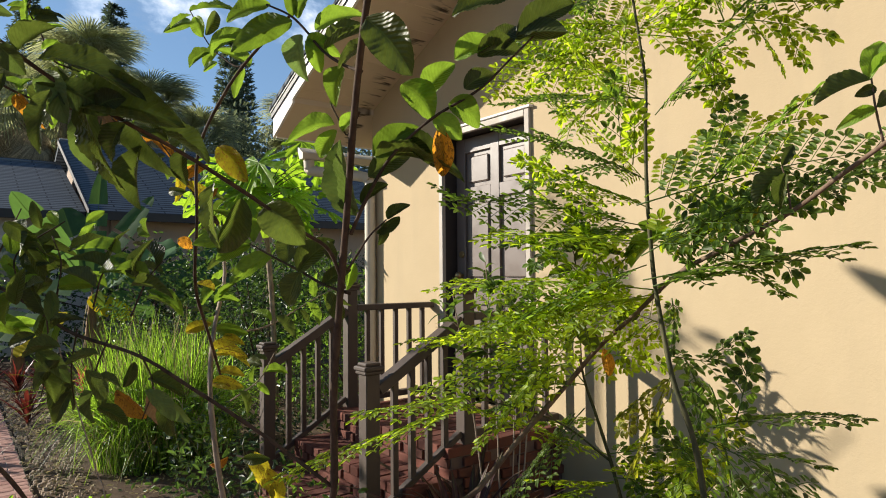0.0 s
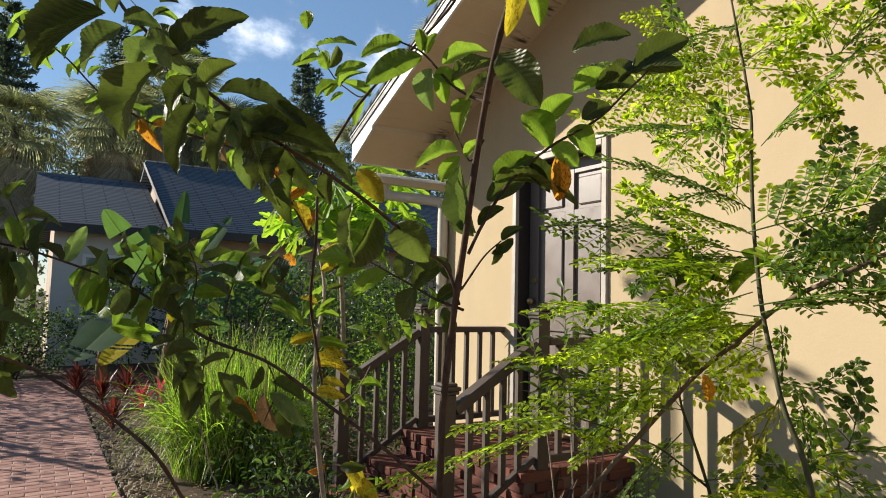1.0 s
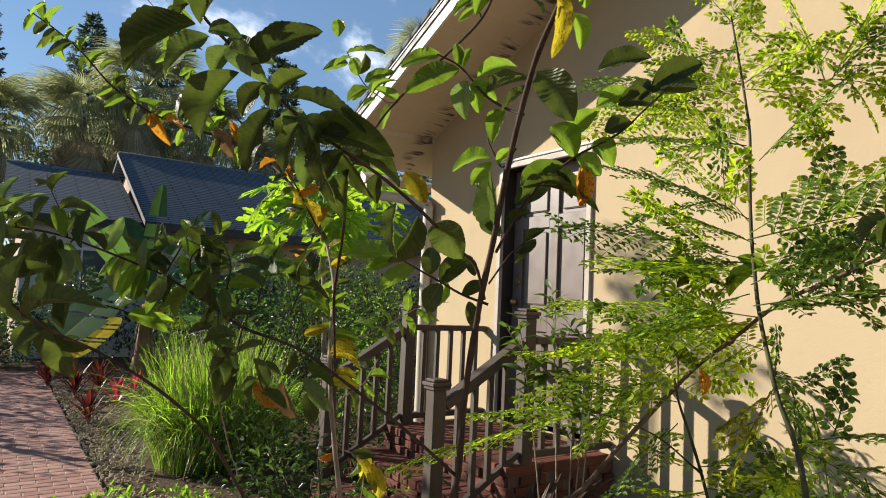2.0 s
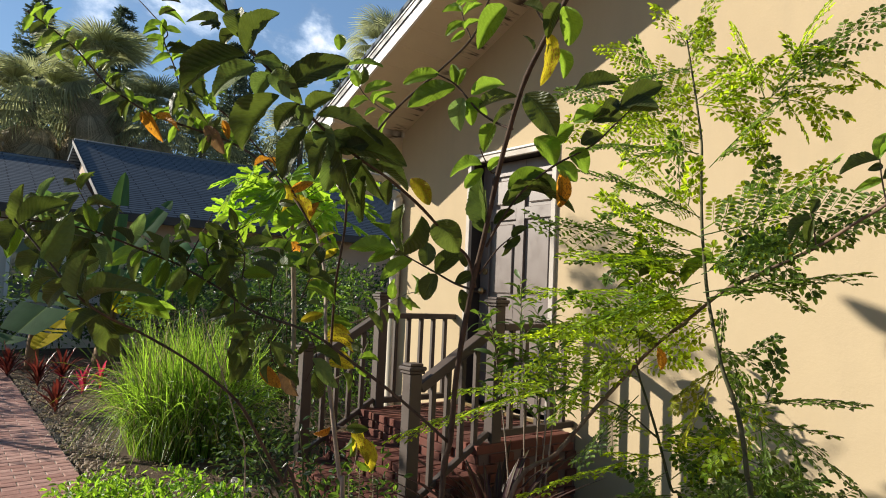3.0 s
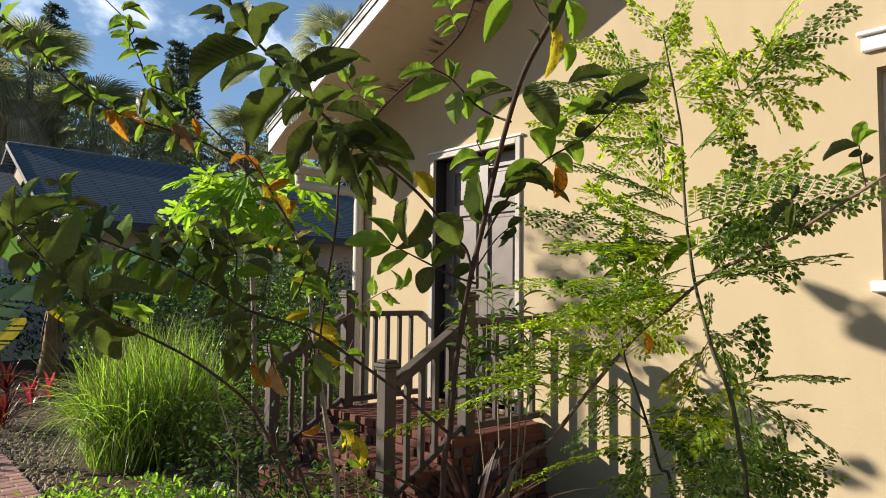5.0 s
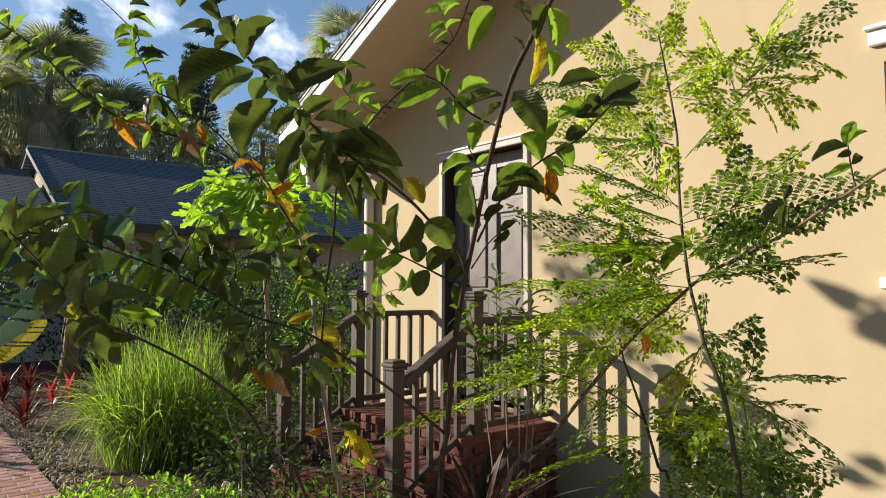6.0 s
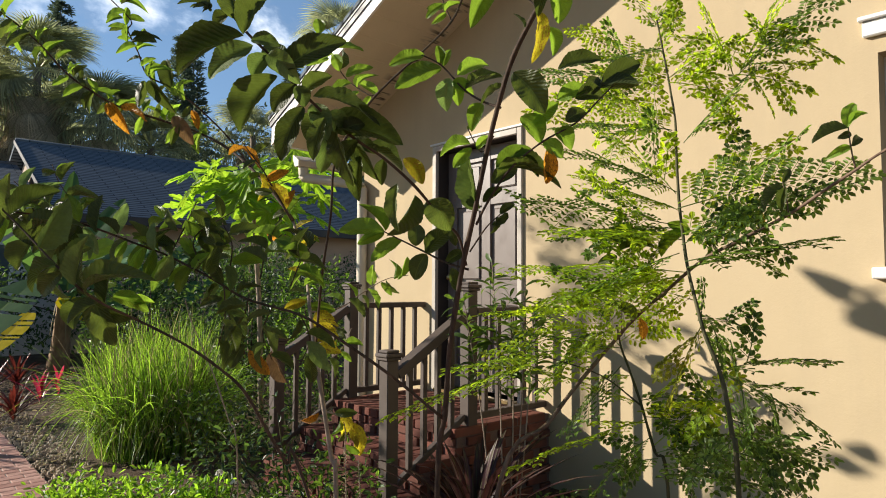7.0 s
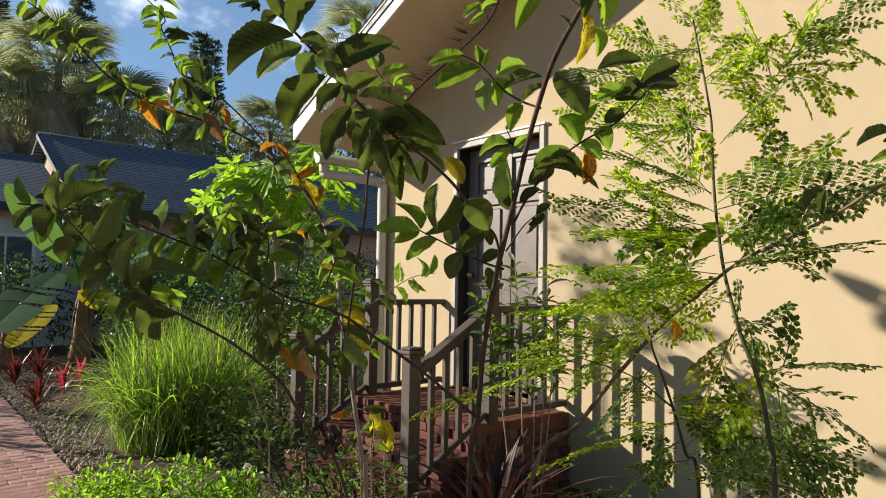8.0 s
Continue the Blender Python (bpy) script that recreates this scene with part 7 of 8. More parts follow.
moringa.frond((-2.040, -2.926, 1.577), (-2.200, -2.598, 1.634), 0.36, 5, ML)
moringa.frond((-2.060, -2.936, 1.461), (-2.250, -2.639, 1.419), 0.34, -10, ML)
moringa.frond((-2.030, -2.935, 1.648), (-2.100, -2.650, 1.791), 0.36, 12, ML)
moringa.frond((-2.050, -2.932, 1.530), (-2.200, -2.749, 1.450), 0.40, 20, MD)
moringa_small.frond((-1.980, -2.668, 1.372), (-2.200, -2.344, 1.358), 0.34, 15, ML)
moringa_small.frond((-1.970, -2.620, 1.306), (-2.250, -2.415, 1.239), 0.34, -12, ML)
moringa_small.frond((-1.970, -2.642, 1.282), (-2.150, -2.493, 1.157), 0.40, 10, ML)
moringa_small.frond((-1.950, -2.672, 1.180), (-2.100, -2.581, 1.005), 0.40, 20, MD)


# ---- garden plants ----
def foliage(name, lumps, n, size, material, seed, up=0.5, slim=0.5, hollow=0.45):
    """Many small leaves round lumps (centre, radii), thicker towards each lump's skin."""
    rnd = random.Random(seed)
    bm = bmesh.new()
    for _ in range(n):
        c, r = rnd.choice(lumps)
        d = Vector((rnd.gauss(0, 1), rnd.gauss(0, 1), rnd.gauss(0, 1))).normalized()
        k = hollow + (1 - hollow) * rnd.random() ** 0.6
        k *= 1 + 0.25 * noise.noise(d * 2.3 + Vector(c))
        p = Vector(c) + Vector([d[i] * r[i] * k for i in range(3)])
        ax = (d * rnd.uniform(0.2, 1) + Vector((rnd.gauss(0, 0.5), rnd.gauss(0, 0.5), rnd.gauss(0, 0.4) - 0.1)))
        nn = Vector((rnd.gauss(0, 0.6), rnd.gauss(0, 0.6), up + rnd.random()))
        s = size * rnd.uniform(0.6, 1.25)
        oval(bm, p, ax, nn, s, s * slim)
    return mesh_of(name, bm, material)


def bush(name, label, at, lumps, n, size, material, seed, bark=STEMG, slim=0.5, stems=6, up=0.5, category="shrub", r=0.008):
    p = Plant(name, label, category, at, bark)
    rnd = random.Random(seed)
    for i in range(stems):
        c, rr = rnd.choice(lumps)
        tip = Vector(c) + Vector((rnd.uniform(-0.6, 0.6) * rr[0], rnd.uniform(-0.6, 0.6) * rr[1], rnd.uniform(0, 0.7) * rr[2]))
        foot = Vector(at) + Vector((rnd.uniform(-0.1, 0.1), rnd.uniform(-0.1, 0.1), -0.02))
        mid = foot.lerp(tip, 0.5) + Vector((rnd.uniform(-0.1, 0.1), rnd.uniform(-0.1, 0.1), 0.05))
        p.limb([foot, mid, tip], r, r * 0.35, "stem")
    p.put("foliage", foliage("foliage", lumps, n, size, material, seed, up, slim))
    return p


def add_strap(bm, path, width, normal, keel=0.25, taper=0.15, uv=None):
    n = len(path) - 1
    rows = []
    for i, p in enumerate(path):
        d = (path[min(i + 1, n)] - path[max(i - 1, 0)]).normalized()
        y = normal.cross(d)
        y = (y if y.length > 1e-3 else d.orthogonal()).normalized()
        z = d.cross(y)
        u = i / n
        w = width / 2 * min(1, taper + 2.2 * u * (1 - taper)) * (1 - u ** 3) + 0.0006
        rows.append([bm.verts.new(p + y * w + z * w * keel), bm.verts.new(p), bm.verts.new(p - y * w + z * w * keel)])
    for i in range(n):
        for j in range(2):
            f = bm.faces.new((rows[i][j], rows[i + 1][j], rows[i + 1][j + 1], rows[i][j + 1]))
            f.smooth = True
            if uv:
                for loop, (a, b) in zip(f.loops, ((i, j), (i + 1, j), (i + 1, j + 1), (i, j + 1))):
                    loop[uv].uv = (a / n, b / 2)


def arc(foot, ang, lean, length, drop, n=7):
    """A blade that rises, leans over and falls."""
    out = []
    for i in range(n):
        u = i / (n - 1)
        r = length * lean * (u + 0.5 * u * u)
        z = length * (u * (1 - 0.35 * lean) - drop * u ** 2.6)
        out.append(Vector(foot) + Vector((math.cos(ang) * r, math.sin(ang) * r, z)))
    return out


def grass_clump(name, label, at, n, height, radius, seed):
    """Blades in tufts: upright in the middle, spilling over with hanging tips at the rim."""
    rnd = random.Random(seed)
    root = thing(name, label, "grass", at)
    for material, count, nm in ((GRASSM, n, "grass"), (DRYGRASS, n // 7, "dry_grass")):
        bm = bmesh.new()
        for _ in range(count):
            a, f = rnd.uniform(0, 2 * math.pi), math.sqrt(rnd.random())
            foot = Vector(at) + Vector((math.cos(a) * radius * f * 0.8, math.sin(a) * radius * f * 0.8, -0.01))
            way = a + rnd.gauss(0, 1.5)
            loose = rnd.random() < 0.6
            lean = rnd.uniform(0.12, 0.40) if loose else abs(rnd.gauss(0.05, 0.07)) + 0.12 * f * rnd.random()
            long = height * rnd.uniform(0.55, 1.15)
            bend = rnd.uniform(0.35, 0.86) if loose else rnd.uniform(0.05, 0.30)
            path = arc(foot, way, lean, long, bend, 10)
            side = rnd.uniform(-0.22, 0.22)
            path = [p + Vector((-math.sin(way), math.cos(way), 0)) * side * (k / 9) ** 2 for k, p in enumerate(path)]
            add_strap(bm, path, rnd.uniform(0.0035, 0.0085), Vector((math.cos(way) + rnd.gauss(0, 0.5), math.sin(way) + rnd.gauss(0, 0.5), rnd.uniform(0.1, 0.9))), 0.3, 0.7)
        ob = new(nm, mesh_of(nm, bm, material))
        set_pose(ob, root, Matrix())
        tagged(ob, kind="stuff")
    return root


def rosette(name, label, at, n, length, width, material, seed, category="plant", lean=(0.15, 0.75), stem=0.0):
    rnd = random.Random(seed)
    root = thing(name, label, category, at)
    for i in range(n):
        bm = bmesh.new()
        uv = bm.loops.layers.uv.new("UVMap")
        a = 2.4 * i + rnd.uniform(-0.3, 0.3)
        f = i / n
        path = arc(Vector(at) + Vector((0, 0, stem * (1 - f))), a, lean[0] + (lean[1] - lean[0]) * f, length * rnd.uniform(0.7, 1.1), rnd.uniform(0.05, 0.3), 8)
        add_strap(bm, path, width * rnd.uniform(0.8, 1.2), Vector((0, 0, 1)), 0.4, 0.35, uv)
        ob = new("leaf", mesh_of("leaf", bm, material))
        set_pose(ob, root, Matrix())
    if stem:
        ob = new("stem", mesh_of("stem", limb([Vector(at) + Vector((0, 0, -0.02)), Vector(at) + Vector((0.01, 0, stem * 0.5)), Vector(at) + Vector((0, 0.01, stem))], 0.014, 0.01), STEMP))
        set_pose(ob, root, Matrix())
    return root


# lemongrass by the path
grass_clump("grass_clump", "tall arching bright green grass clump beside the path", (-1.82, 2.1, 0), 2900, 1.28, 0.58, 5)
grass_clump("grass_clump", "smaller dark green grass tuft behind the clump", (-1.35, 2.5, 0), 520, 1.0, 0.45, 6)

# low bright bush with white flowers, close to the camera
low = bush("lantana_bush", "low bright green bush with small white flower heads", (-2.85, -0.75, 0),
           [((-3.02, -0.60, 0.34), (0.28, 0.30, 0.24)), ((-2.80, -0.88, 0.38), (0.24, 0.24, 0.25)), ((-2.66, -1.12, 0.36), (0.15, 0.17, 0.24)), ((-3.0, -0.35, 0.30), (0.2, 0.24, 0.2)), ((-2.9, -1.1, 0.30), (0.22, 0.22, 0.2))],
           7500, 0.033, BUSHM, 12, STEMG, 0.5, 16)


def flower(at, seed):
    rnd = random.Random(seed)
    bm = bmesh.new()
    for i in range(16):
        d = Vector((rnd.gauss(0, 1), rnd.gauss(0, 1), abs(rnd.gauss(0, 0.7)) + 0.2)).normalized()
        for j in range(4):
            t = d.orthogonal().normalized()
            t.rotate(Matrix.Rotation(j * math.pi / 2, 3, d))
            oval(bm, Vector(at) + d * 0.013, t, d, 0.007, 0.006)
    low.put("flower", mesh_of("flower", bm, PETAL), None, "white flower head")


for k, p in enumerate(((-2.66, -1.24, 0.665), (-2.63, -1.16, 0.635), (-2.58, -1.2, 0.60))):
    low.limb([(p[0] - 0.03, p[1] + 0.05, 0.3), (p[0] - 0.01, p[1] + 0.02, 0.5), p], 0.003, 0.002, "stem")
    flower(p, k)

# tall weed by the railing
weed = Plant("tall_weed", "tall bushy weed with whorls of narrow leaves beside the railing", "plant", (-0.82, -1.10, 0), STEMP)
WLEAF = []
for i in range(4):
    bm = bmesh.new()
    add_strap(bm, arc((0, 0, 0), 0.0, 0.55 + 0.12 * i, 1.0, 0.25 + 0.15 * i, 6), 0.30, Vector((0, 0, 1)), 0.25, 0.25)
    WLEAF.append(mesh_of("leaf", bm, WEED))
for i, (dx, dy, top) in enumerate(((0.0, 0.0, 1.58), (0.08, -0.10, 1.46), (-0.08, 0.08, 1.40), (0.15, 0.03, 1.24), (0.06, -0.16, 1.32))):
    rnd = random.Random(80 + i)
    foot, tip = Vector((-0.82 + dx * 0.5, -1.10 + dy * 0.5, -0.02)), Vector((-0.87 + dx * 1.6, -1.05 + dy * 1.6, top))
    mid = foot.lerp(tip, 0.5) + Vector((0.03, 0.01, 0))
    weed.limb([foot, mid, tip], 0.006, 0.0025, "stem")
    twigs = [(mid.lerp(tip, 0.25), tip)]
    for k in range(4):
        base = mid.lerp(tip, 0.15 + 0.2 * k)
        a = 2.4 * k + i
        end = base + Vector((0.11 * math.cos(a), 0.11 * math.sin(a), 0.10 + 0.03 * rnd.random()))
        weed.limb([base, base.lerp(end, 0.5) + Vector((0, 0, -0.01)), end], 0.003, 0.0015, "twig")
        twigs.append((base, end))
    for start, end in twigs:
        n = 17 if end is tip else 7
        for k in range(n):
            a = 2.4 * k + i
            size = rnd.uniform(0.10, 0.17) * (1.0 - 0.35 * k / n)
            weed.put("leaf", WLEAF[rnd.randrange(4)], Matrix.Translation(start.lerp(end, 0.1 + 0.9 * k / (n - 1))) @ pose(0, 0, 0, rnd.uniform(-50, 50), rnd.uniform(-15, 25), math.degrees(a)) @ Matrix.Scale(size, 4))

rosette("cordyline", "purple-brown strap-leaved cordyline at the foot of the steps", (-1.22, -1.26, 0), 26, 0.80, 0.052, leaf_mat("purple_strap_leaf", (0.060, 0.028, 0.028), (0.16, 0.06, 0.05), 0.38, 2, 0.25), 3)
rosette("cordyline", "purple-brown strap-leaved cordyline at the foot of the steps", (-0.98, -1.02, 0), 22, 0.75, 0.05, leaf_mat("purple_strap_leaf_dull", (0.080, 0.045, 0.038), (0.15, 0.07, 0.05), 0.4, 2, 0.25), 4)
bush("low_herb", "low green weeds growing in front of the steps", (-1.75, -0.9, 0), [((-1.85, -0.95, 0.34), (0.22, 0.22, 0.30)), ((-2.0, -0.7, 0.2), (0.3, 0.3, 0.2)), ((-1.9, -1.3, 0.2), (0.3, 0.3, 0.18))], 900, 0.045, WEED, 21)
bush("low_herb", "low green weeds growing over the mulch", (-2.2, -1.3, 0), [((-2.25, -1.2, 0.28), (0.26, 0.3, 0.22)), ((-2.0, -1.75, 0.22), (0.3, 0.3, 0.2)), ((-2.35, -0.8, 0.2), (0.25, 0.35, 0.2))], 700, 0.04, WEED, 22)
bush("low_herb", "low green weeds under the moringa", (-1.2, -2.3, 0), [((-1.2, -2.2, 0.16), (0.5, 0.5, 0.16)), ((-0.8, -1.6, 0.12), (0.4, 0.4, 0.14)), ((-1.4, -1.8, 0.14), (0.4, 0.4, 0.16))], 1100, 0.05, WEED, 23)
bush("low_herb", "leafy green weeds hiding the lowest brick step", (-1.95, -0.6, 0), [((-1.95, -0.75, 0.34), (0.26, 0.3, 0.28)), ((-2.15, -0.5, 0.46), (0.26, 0.28, 0.42)), ((-2.2, 0.05, 0.40), (0.28, 0.36, 0.38)), ((-2.1, -0.3, 0.36), (0.28, 0.34, 0.30)), ((-1.95, 0.25, 0.34), (0.26, 0.4, 0.30)), ((-1.75, 0.85, 0.34), (0.3, 0.3, 0.34))], 1000, 0.046, HEDGE, 24)
spike = Plant("flower_spike", "thin basil stalk with a dry seed spike", "plant", (-2.22, -1.5, 0), STEMP)
for dx in (0.0, 0.07, -0.05):
    spike.limb([(-2.22 + dx * 0.4, -1.5, -0.02), (-2.2 + dx, -1.48, 0.4), (-2.2 + dx, -1.46, 0.74 - abs(dx))], 0.0035, 0.002, "stem")
    bm = bmesh.new()
    for k in range(36):
        a = 2.4 * k
        oval(bm, Vector((-2.2 + dx, -1.46, 0.45 - abs(dx) + 0.008 * k)), Vector((math.cos(a), math.sin(a), 0.3)), Vector((0, 0, 1)), 0.018, 0.012)
    spike.put("seed_heads", mesh_of("seed_heads", bm, DRYGRASS))


# papaya
def papaya_leaf_mesh(seed):
    rnd = random.Random(seed)
    bm = bmesh.new()
    uv = bm.loops.layers.uv.new("UVMap")
    c = bm.verts.new((0, 0, 0))
    ring, flat = [], []
    lobes = 8
    for i in range(lobes):
        mid = -2.45 + 4.9 * i / (lobes - 1)
        reach = (0.62 + 0.38 * math.cos(mid * 0.55)) * rnd.uniform(0.9, 1.08)
        for du, rr in ((-0.33, 0.30), (-0.19, 0.55), (-0.27, 0.74), (-0.12, 0.76), (-0.12, 0.90), (0.0, 1.0), (0.12, 0.90), (0.12, 0.76), (0.27, 0.74), (0.19, 0.55)):
            a, r = mid + du, rr * reach
            ring.append(bm.verts.new((r * math.cos(a), r * math.sin(a), -0.22 * r * r + rnd.uniform(-0.015, 0.015) + 0.05 * abs(du) * r)))
            flat.append((0.5 + 0.5 * rr, 0.5 + du))
    for i in range(len(ring) - 1):
        f = bm.faces.new((c, ring[i], ring[i + 1]))
        for loop, q in zip(f.loops, ((0.3, 0.5), flat[i], flat[i + 1])):
            loop[uv].uv = q
    return mesh_of("leaf", bm, PAPAYA)


PAP = [papaya_leaf_mesh(i) for i in range(4)]


def papaya(at, top, n, size, seed, label):
    p = Plant("papaya_tree", label, "tree", at, STEMP)
    rnd = random.Random(seed)
    foot, head = Vector(at), Vector(top)
    p.limb([foot + Vector((0, 0, -0.02)), foot.lerp(head, 0.5) + Vector((0.03, 0, 0)), head], 0.034, 0.024, "trunk")
    for i in range(n):
        a = 2.4 * i + rnd.uniform(-0.3, 0.3)
        rise = 0.9 - 1.3 * i / n
        d = Vector((math.cos(a), math.sin(a), rise)).normalized()
        reach = size * rnd.uniform(0.9, 2.1)
        end = head + d * reach + Vector((0, 0, -0.08))
        p.limb([head + Vector((0, 0, -0.15 * i / n)), head + d * reach * 0.55, end], 0.006, 0.004, "petiole").data.materials[0] = STEMG
        nn = (Vector((d.x * 0.9, d.y * 0.9, rnd.uniform(0.3, 1.1))) + FACE * 0.15 + Vector((rnd.gauss(0, 0.45), rnd.gauss(0, 0.45), 0))).normalized()
        m = Matrix.Translation(end) @ axes(Vector(), Vector((d.x, d.y, rnd.uniform(-1.3, -0.1))), nn) @ Matrix.Scale(size * rnd.uniform(0.65, 1.05), 4)
        p.put("leaf", PAP[i % 4], m)
    return p


papaya((-0.32, 3.14, 0), (-0.45, 3.20, 2.43), 32, 0.43, 2, "young papaya tree with lobed bright green leaves")


# bananas
def banana_leaf_mesh(seed, material):
    rnd = random.Random(seed)
    bm = bmesh.new()
    uv = bm.loops.layers.uv.new("UVMap")
    n, tears = 26, [rnd.randrange(5, 24) for _ in range(4)]
    for s in (-1, 1):
        prev = None
        for i in range(n + 1):
            u = i / n
            w = 0.5 * (math.sin(math.pi * min(1, u * 0.97 + 0.03)) ** 0.5)
            z0 = -0.30 * u * u
            row = [bm.verts.new((u, s * w * v, z0 + 0.20 * w * v - 0.10 * v * v * w + 0.012 * math.sin(40 * u) * v)) for v in (0.0, 0.35, 0.7, 1.0)]
            if prev and not (i in tears):
                for j in range(3):
                    f = bm.faces.new((prev[j], row[j], row[j + 1], prev[j + 1]) if s > 0 else (prev[j + 1], row[j + 1], row[j], prev[j]))
                    f.smooth = True
                    k = (j, j, j + 1, j + 1) if s > 0 else (j + 1, j + 1, j, j)
                    for loop, a, b in zip(f.loops, (i - 1, i, i, i - 1), k):
                        loop[uv].uv = (a / n, 0.5 + s * b / 6)
            prev = row
    tube(bm, [(i / 8, 0, -0.30 * (i / 8) ** 2 - 0.012) for i in range(9)], [0.016 * (1 - i / 9) + 0.003 for i in range(9)], 6)
    return mesh_of("leaf", bm, material)


BLEAF = [banana_leaf_mesh(i, BANANA) for i in range(3)] + [banana_leaf_mesh(7, BANANAY)]


def banana(at, height, leaves, seed, label):
    p = Plant("banana_plant", label, "plant", at, bark_mat("banana_stem", (0.13, 0.075, 0.04), (0.33, 0.22, 0.12), 14))
    rnd = random.Random(seed)
    foot = Vector(at)
    head = foot + Vector((0.05, 0, height))
    p.limb([foot + Vector((0, 0, -0.03)), foot.lerp(head, 0.5) + Vector((0.02, 0, 0)), head], 0.17, 0.09, "trunk")
    for a, rise, length, kind in leaves:
        a = radians(a)
        d = Vector((math.cos(a), math.sin(a), rise)).normalized()
        base = head + Vector((d.x * 0.12, d.y * 0.12, 0.10))
        m = Matrix.Translation(base) @ axes(Vector(), d, Vector((-d.x * rise * 0.6, -d.y * rise * 0.6, 1)) + FACE * (1.5 if rise > 1.3 else 0.9)) @ Matrix.Diagonal((length, length * 0.40, length * (0.35 if rise > 1.3 else 0.8), 1))
        p.put("leaf", BLEAF[kind], m)
        p.limb([head + Vector((0, 0, -0.1)), base, base + d * 0.12], 0.03, 0.014, "leaf_stalk")
    for i in range(5):
        a = rnd.uniform(0, 6.3)
        bm = bmesh.new()
        add_strap(bm, arc(head + Vector((0, 0, -0.1)), a, 0.25, 0.5, 2.2, 7), 0.07, Vector((math.cos(a), math.sin(a), 0.3)), 0.4)
        p.put("dry_leaf", mesh_of("dry_leaf", bm, DRYGRASS))
    return p


def blade(plant, base, tip, wide, kind):
    """One more banana leaf, from its stalk to its tip."""
    base, tip = Vector(base), Vector(tip)
    length = (tip - base).length
    plant.put("leaf", BLEAF[kind], Matrix.Translation(base) @ axes(base, tip, FACE + Vector((0, 0, 0.6))) @ Matrix.Diagonal((length, wide * 1.15, length * 0.22, 1)))


big = banana((-1.36, 8.27, 0), 1.2, [(20, 0.8, 1.8, 1), (110, 1.4, 1.9, 2), (330, 0.9, 1.6, 1)], 1, "banana plant with torn green leaves and one yellow drooping leaf")
big.limb([(-2.35, 8.4, -0.03), (-2.35, 8.4, 0.4), (-2.32, 8.38, 0.85)], 0.10, 0.07, "trunk")
blade(big, (-1.32, 8.30, 1.41), (-1.30, 8.20, 3.31), 0.34, 0)
blade(big, (-1.31, 8.30, 1.60), (-0.51, 8.10, 2.94), 0.38, 1)
blade(big, (-1.36, 8.20, 1.20), (-0.43, 7.90, 0.94), 0.42, 2)
blade(big, (-1.72, 8.20, 1.48), (-2.86, 7.30, 0.55), 0.75, 1)
blade(big, (-1.77, 8.20, 0.97), (-2.45, 7.50, 0.43), 0.42, 3)
blade(big, (-1.59, 8.30, 1.68), (-2.50, 8.00, 2.81), 0.40, 0)
blade(big, (-1.41, 8.20, 1.17), (-0.80, 7.80, 0.87), 0.30, 3)
banana((0.2, 8.9, 0), 0.9, [(200, 0.6, 1.5, 1), (330, 0.5, 1.5, 2), (265, 0.9, 1.6, 0), (20, 1.6, 1.7, 2), (100, 1.8, 1.5, 0)], 2, "smaller banana plant with torn green leaves")

rosette("dracaena", "slim dracaena with a tuft of thin green spiky leaves", (-0.00, 4.2, 0), 34, 0.46, 0.024, WEED, 61, lean=(0.2, 1.2), stem=2.36)

# red plants along the path
rosette("ti_plant", "dark red ti plant beside the brick path", (-2.55, 4.25, 0), 30, 0.42, 0.038, TI, 31, lean=(0.1, 0.75), stem=0.08)
rosette("ti_plant", "dark red ti plant beside the brick path", (-2.50, 6.2, 0), 30, 0.45, 0.038, TI, 32, lean=(0.1, 0.75), stem=0.1)
rosette("ti_plant", "dark red ti plant beside the brick path", (-2.15, 6.7, 0), 30, 0.5, 0.038, TI, 33, lean=(0.1, 0.75), stem=0.1)
rosette("ti_plant", "dark red ti plant beside the brick path", (-2.75, 7.3, 0), 30, 0.45, 0.038, TI, 36, lean=(0.1, 0.75), stem=0.1)
rosette("pink_cordyline", "bright pink cordyline among the red plants", (-2.12, 5.3, 0), 10, 0.42, 0.06, PINK, 34, lean=(0.1, 0.6), stem=0.12)
rosette("pink_cordyline", "bright pink cordyline among the red plants", (-1.85, 5.7, 0), 8, 0.36, 0.05, PINK, 35, lean=(0.1, 0.6), stem=0.12)

# hedge between the two houses
bush("hedge_shrub", "dense dark green shrub behind the steps", (0.0, 4.2, 0), [((-0.3, 3.9, 1.0), (0.75, 0.7, 0.9)), ((0.5, 4.6, 1.25), (0.8, 0.8, 0.85)), ((-0.2, 4.4, 0.5), (0.9, 0.9, 0.5))], 5200, 0.062, HEDGE, 41, STEMD, 0.55, 8, r=0.015)
bush("hedge_shrub", "dense dark green shrub beside the banana plants", (-0.7, 6.3, 0), [((-0.8, 6.2, 0.95), (0.8, 0.8, 0.85)), ((0.3, 6.9, 1.35), (0.9, 0.8, 0.85)), ((1.3, 6.2, 1.3), (0.9, 0.8, 0.9)), ((-0.2, 6.0, 0.5), (1.0, 0.9, 0.5))], 6200, 0.066, HEDGE, 42, STEMD, 0.55, 9, r=0.015)
bush("hedge_shrub", "light green sunlit shrub before the house wall", (0.6, 3.0, 0), [((0.35, 3.1, 1.2), (0.55, 0.5, 0.6)), ((0.1, 2.8, 0.6), (0.6, 0.5, 0.55))], 2600, 0.055, WEED, 43, STEMD, 0.5, 7, r=0.012)
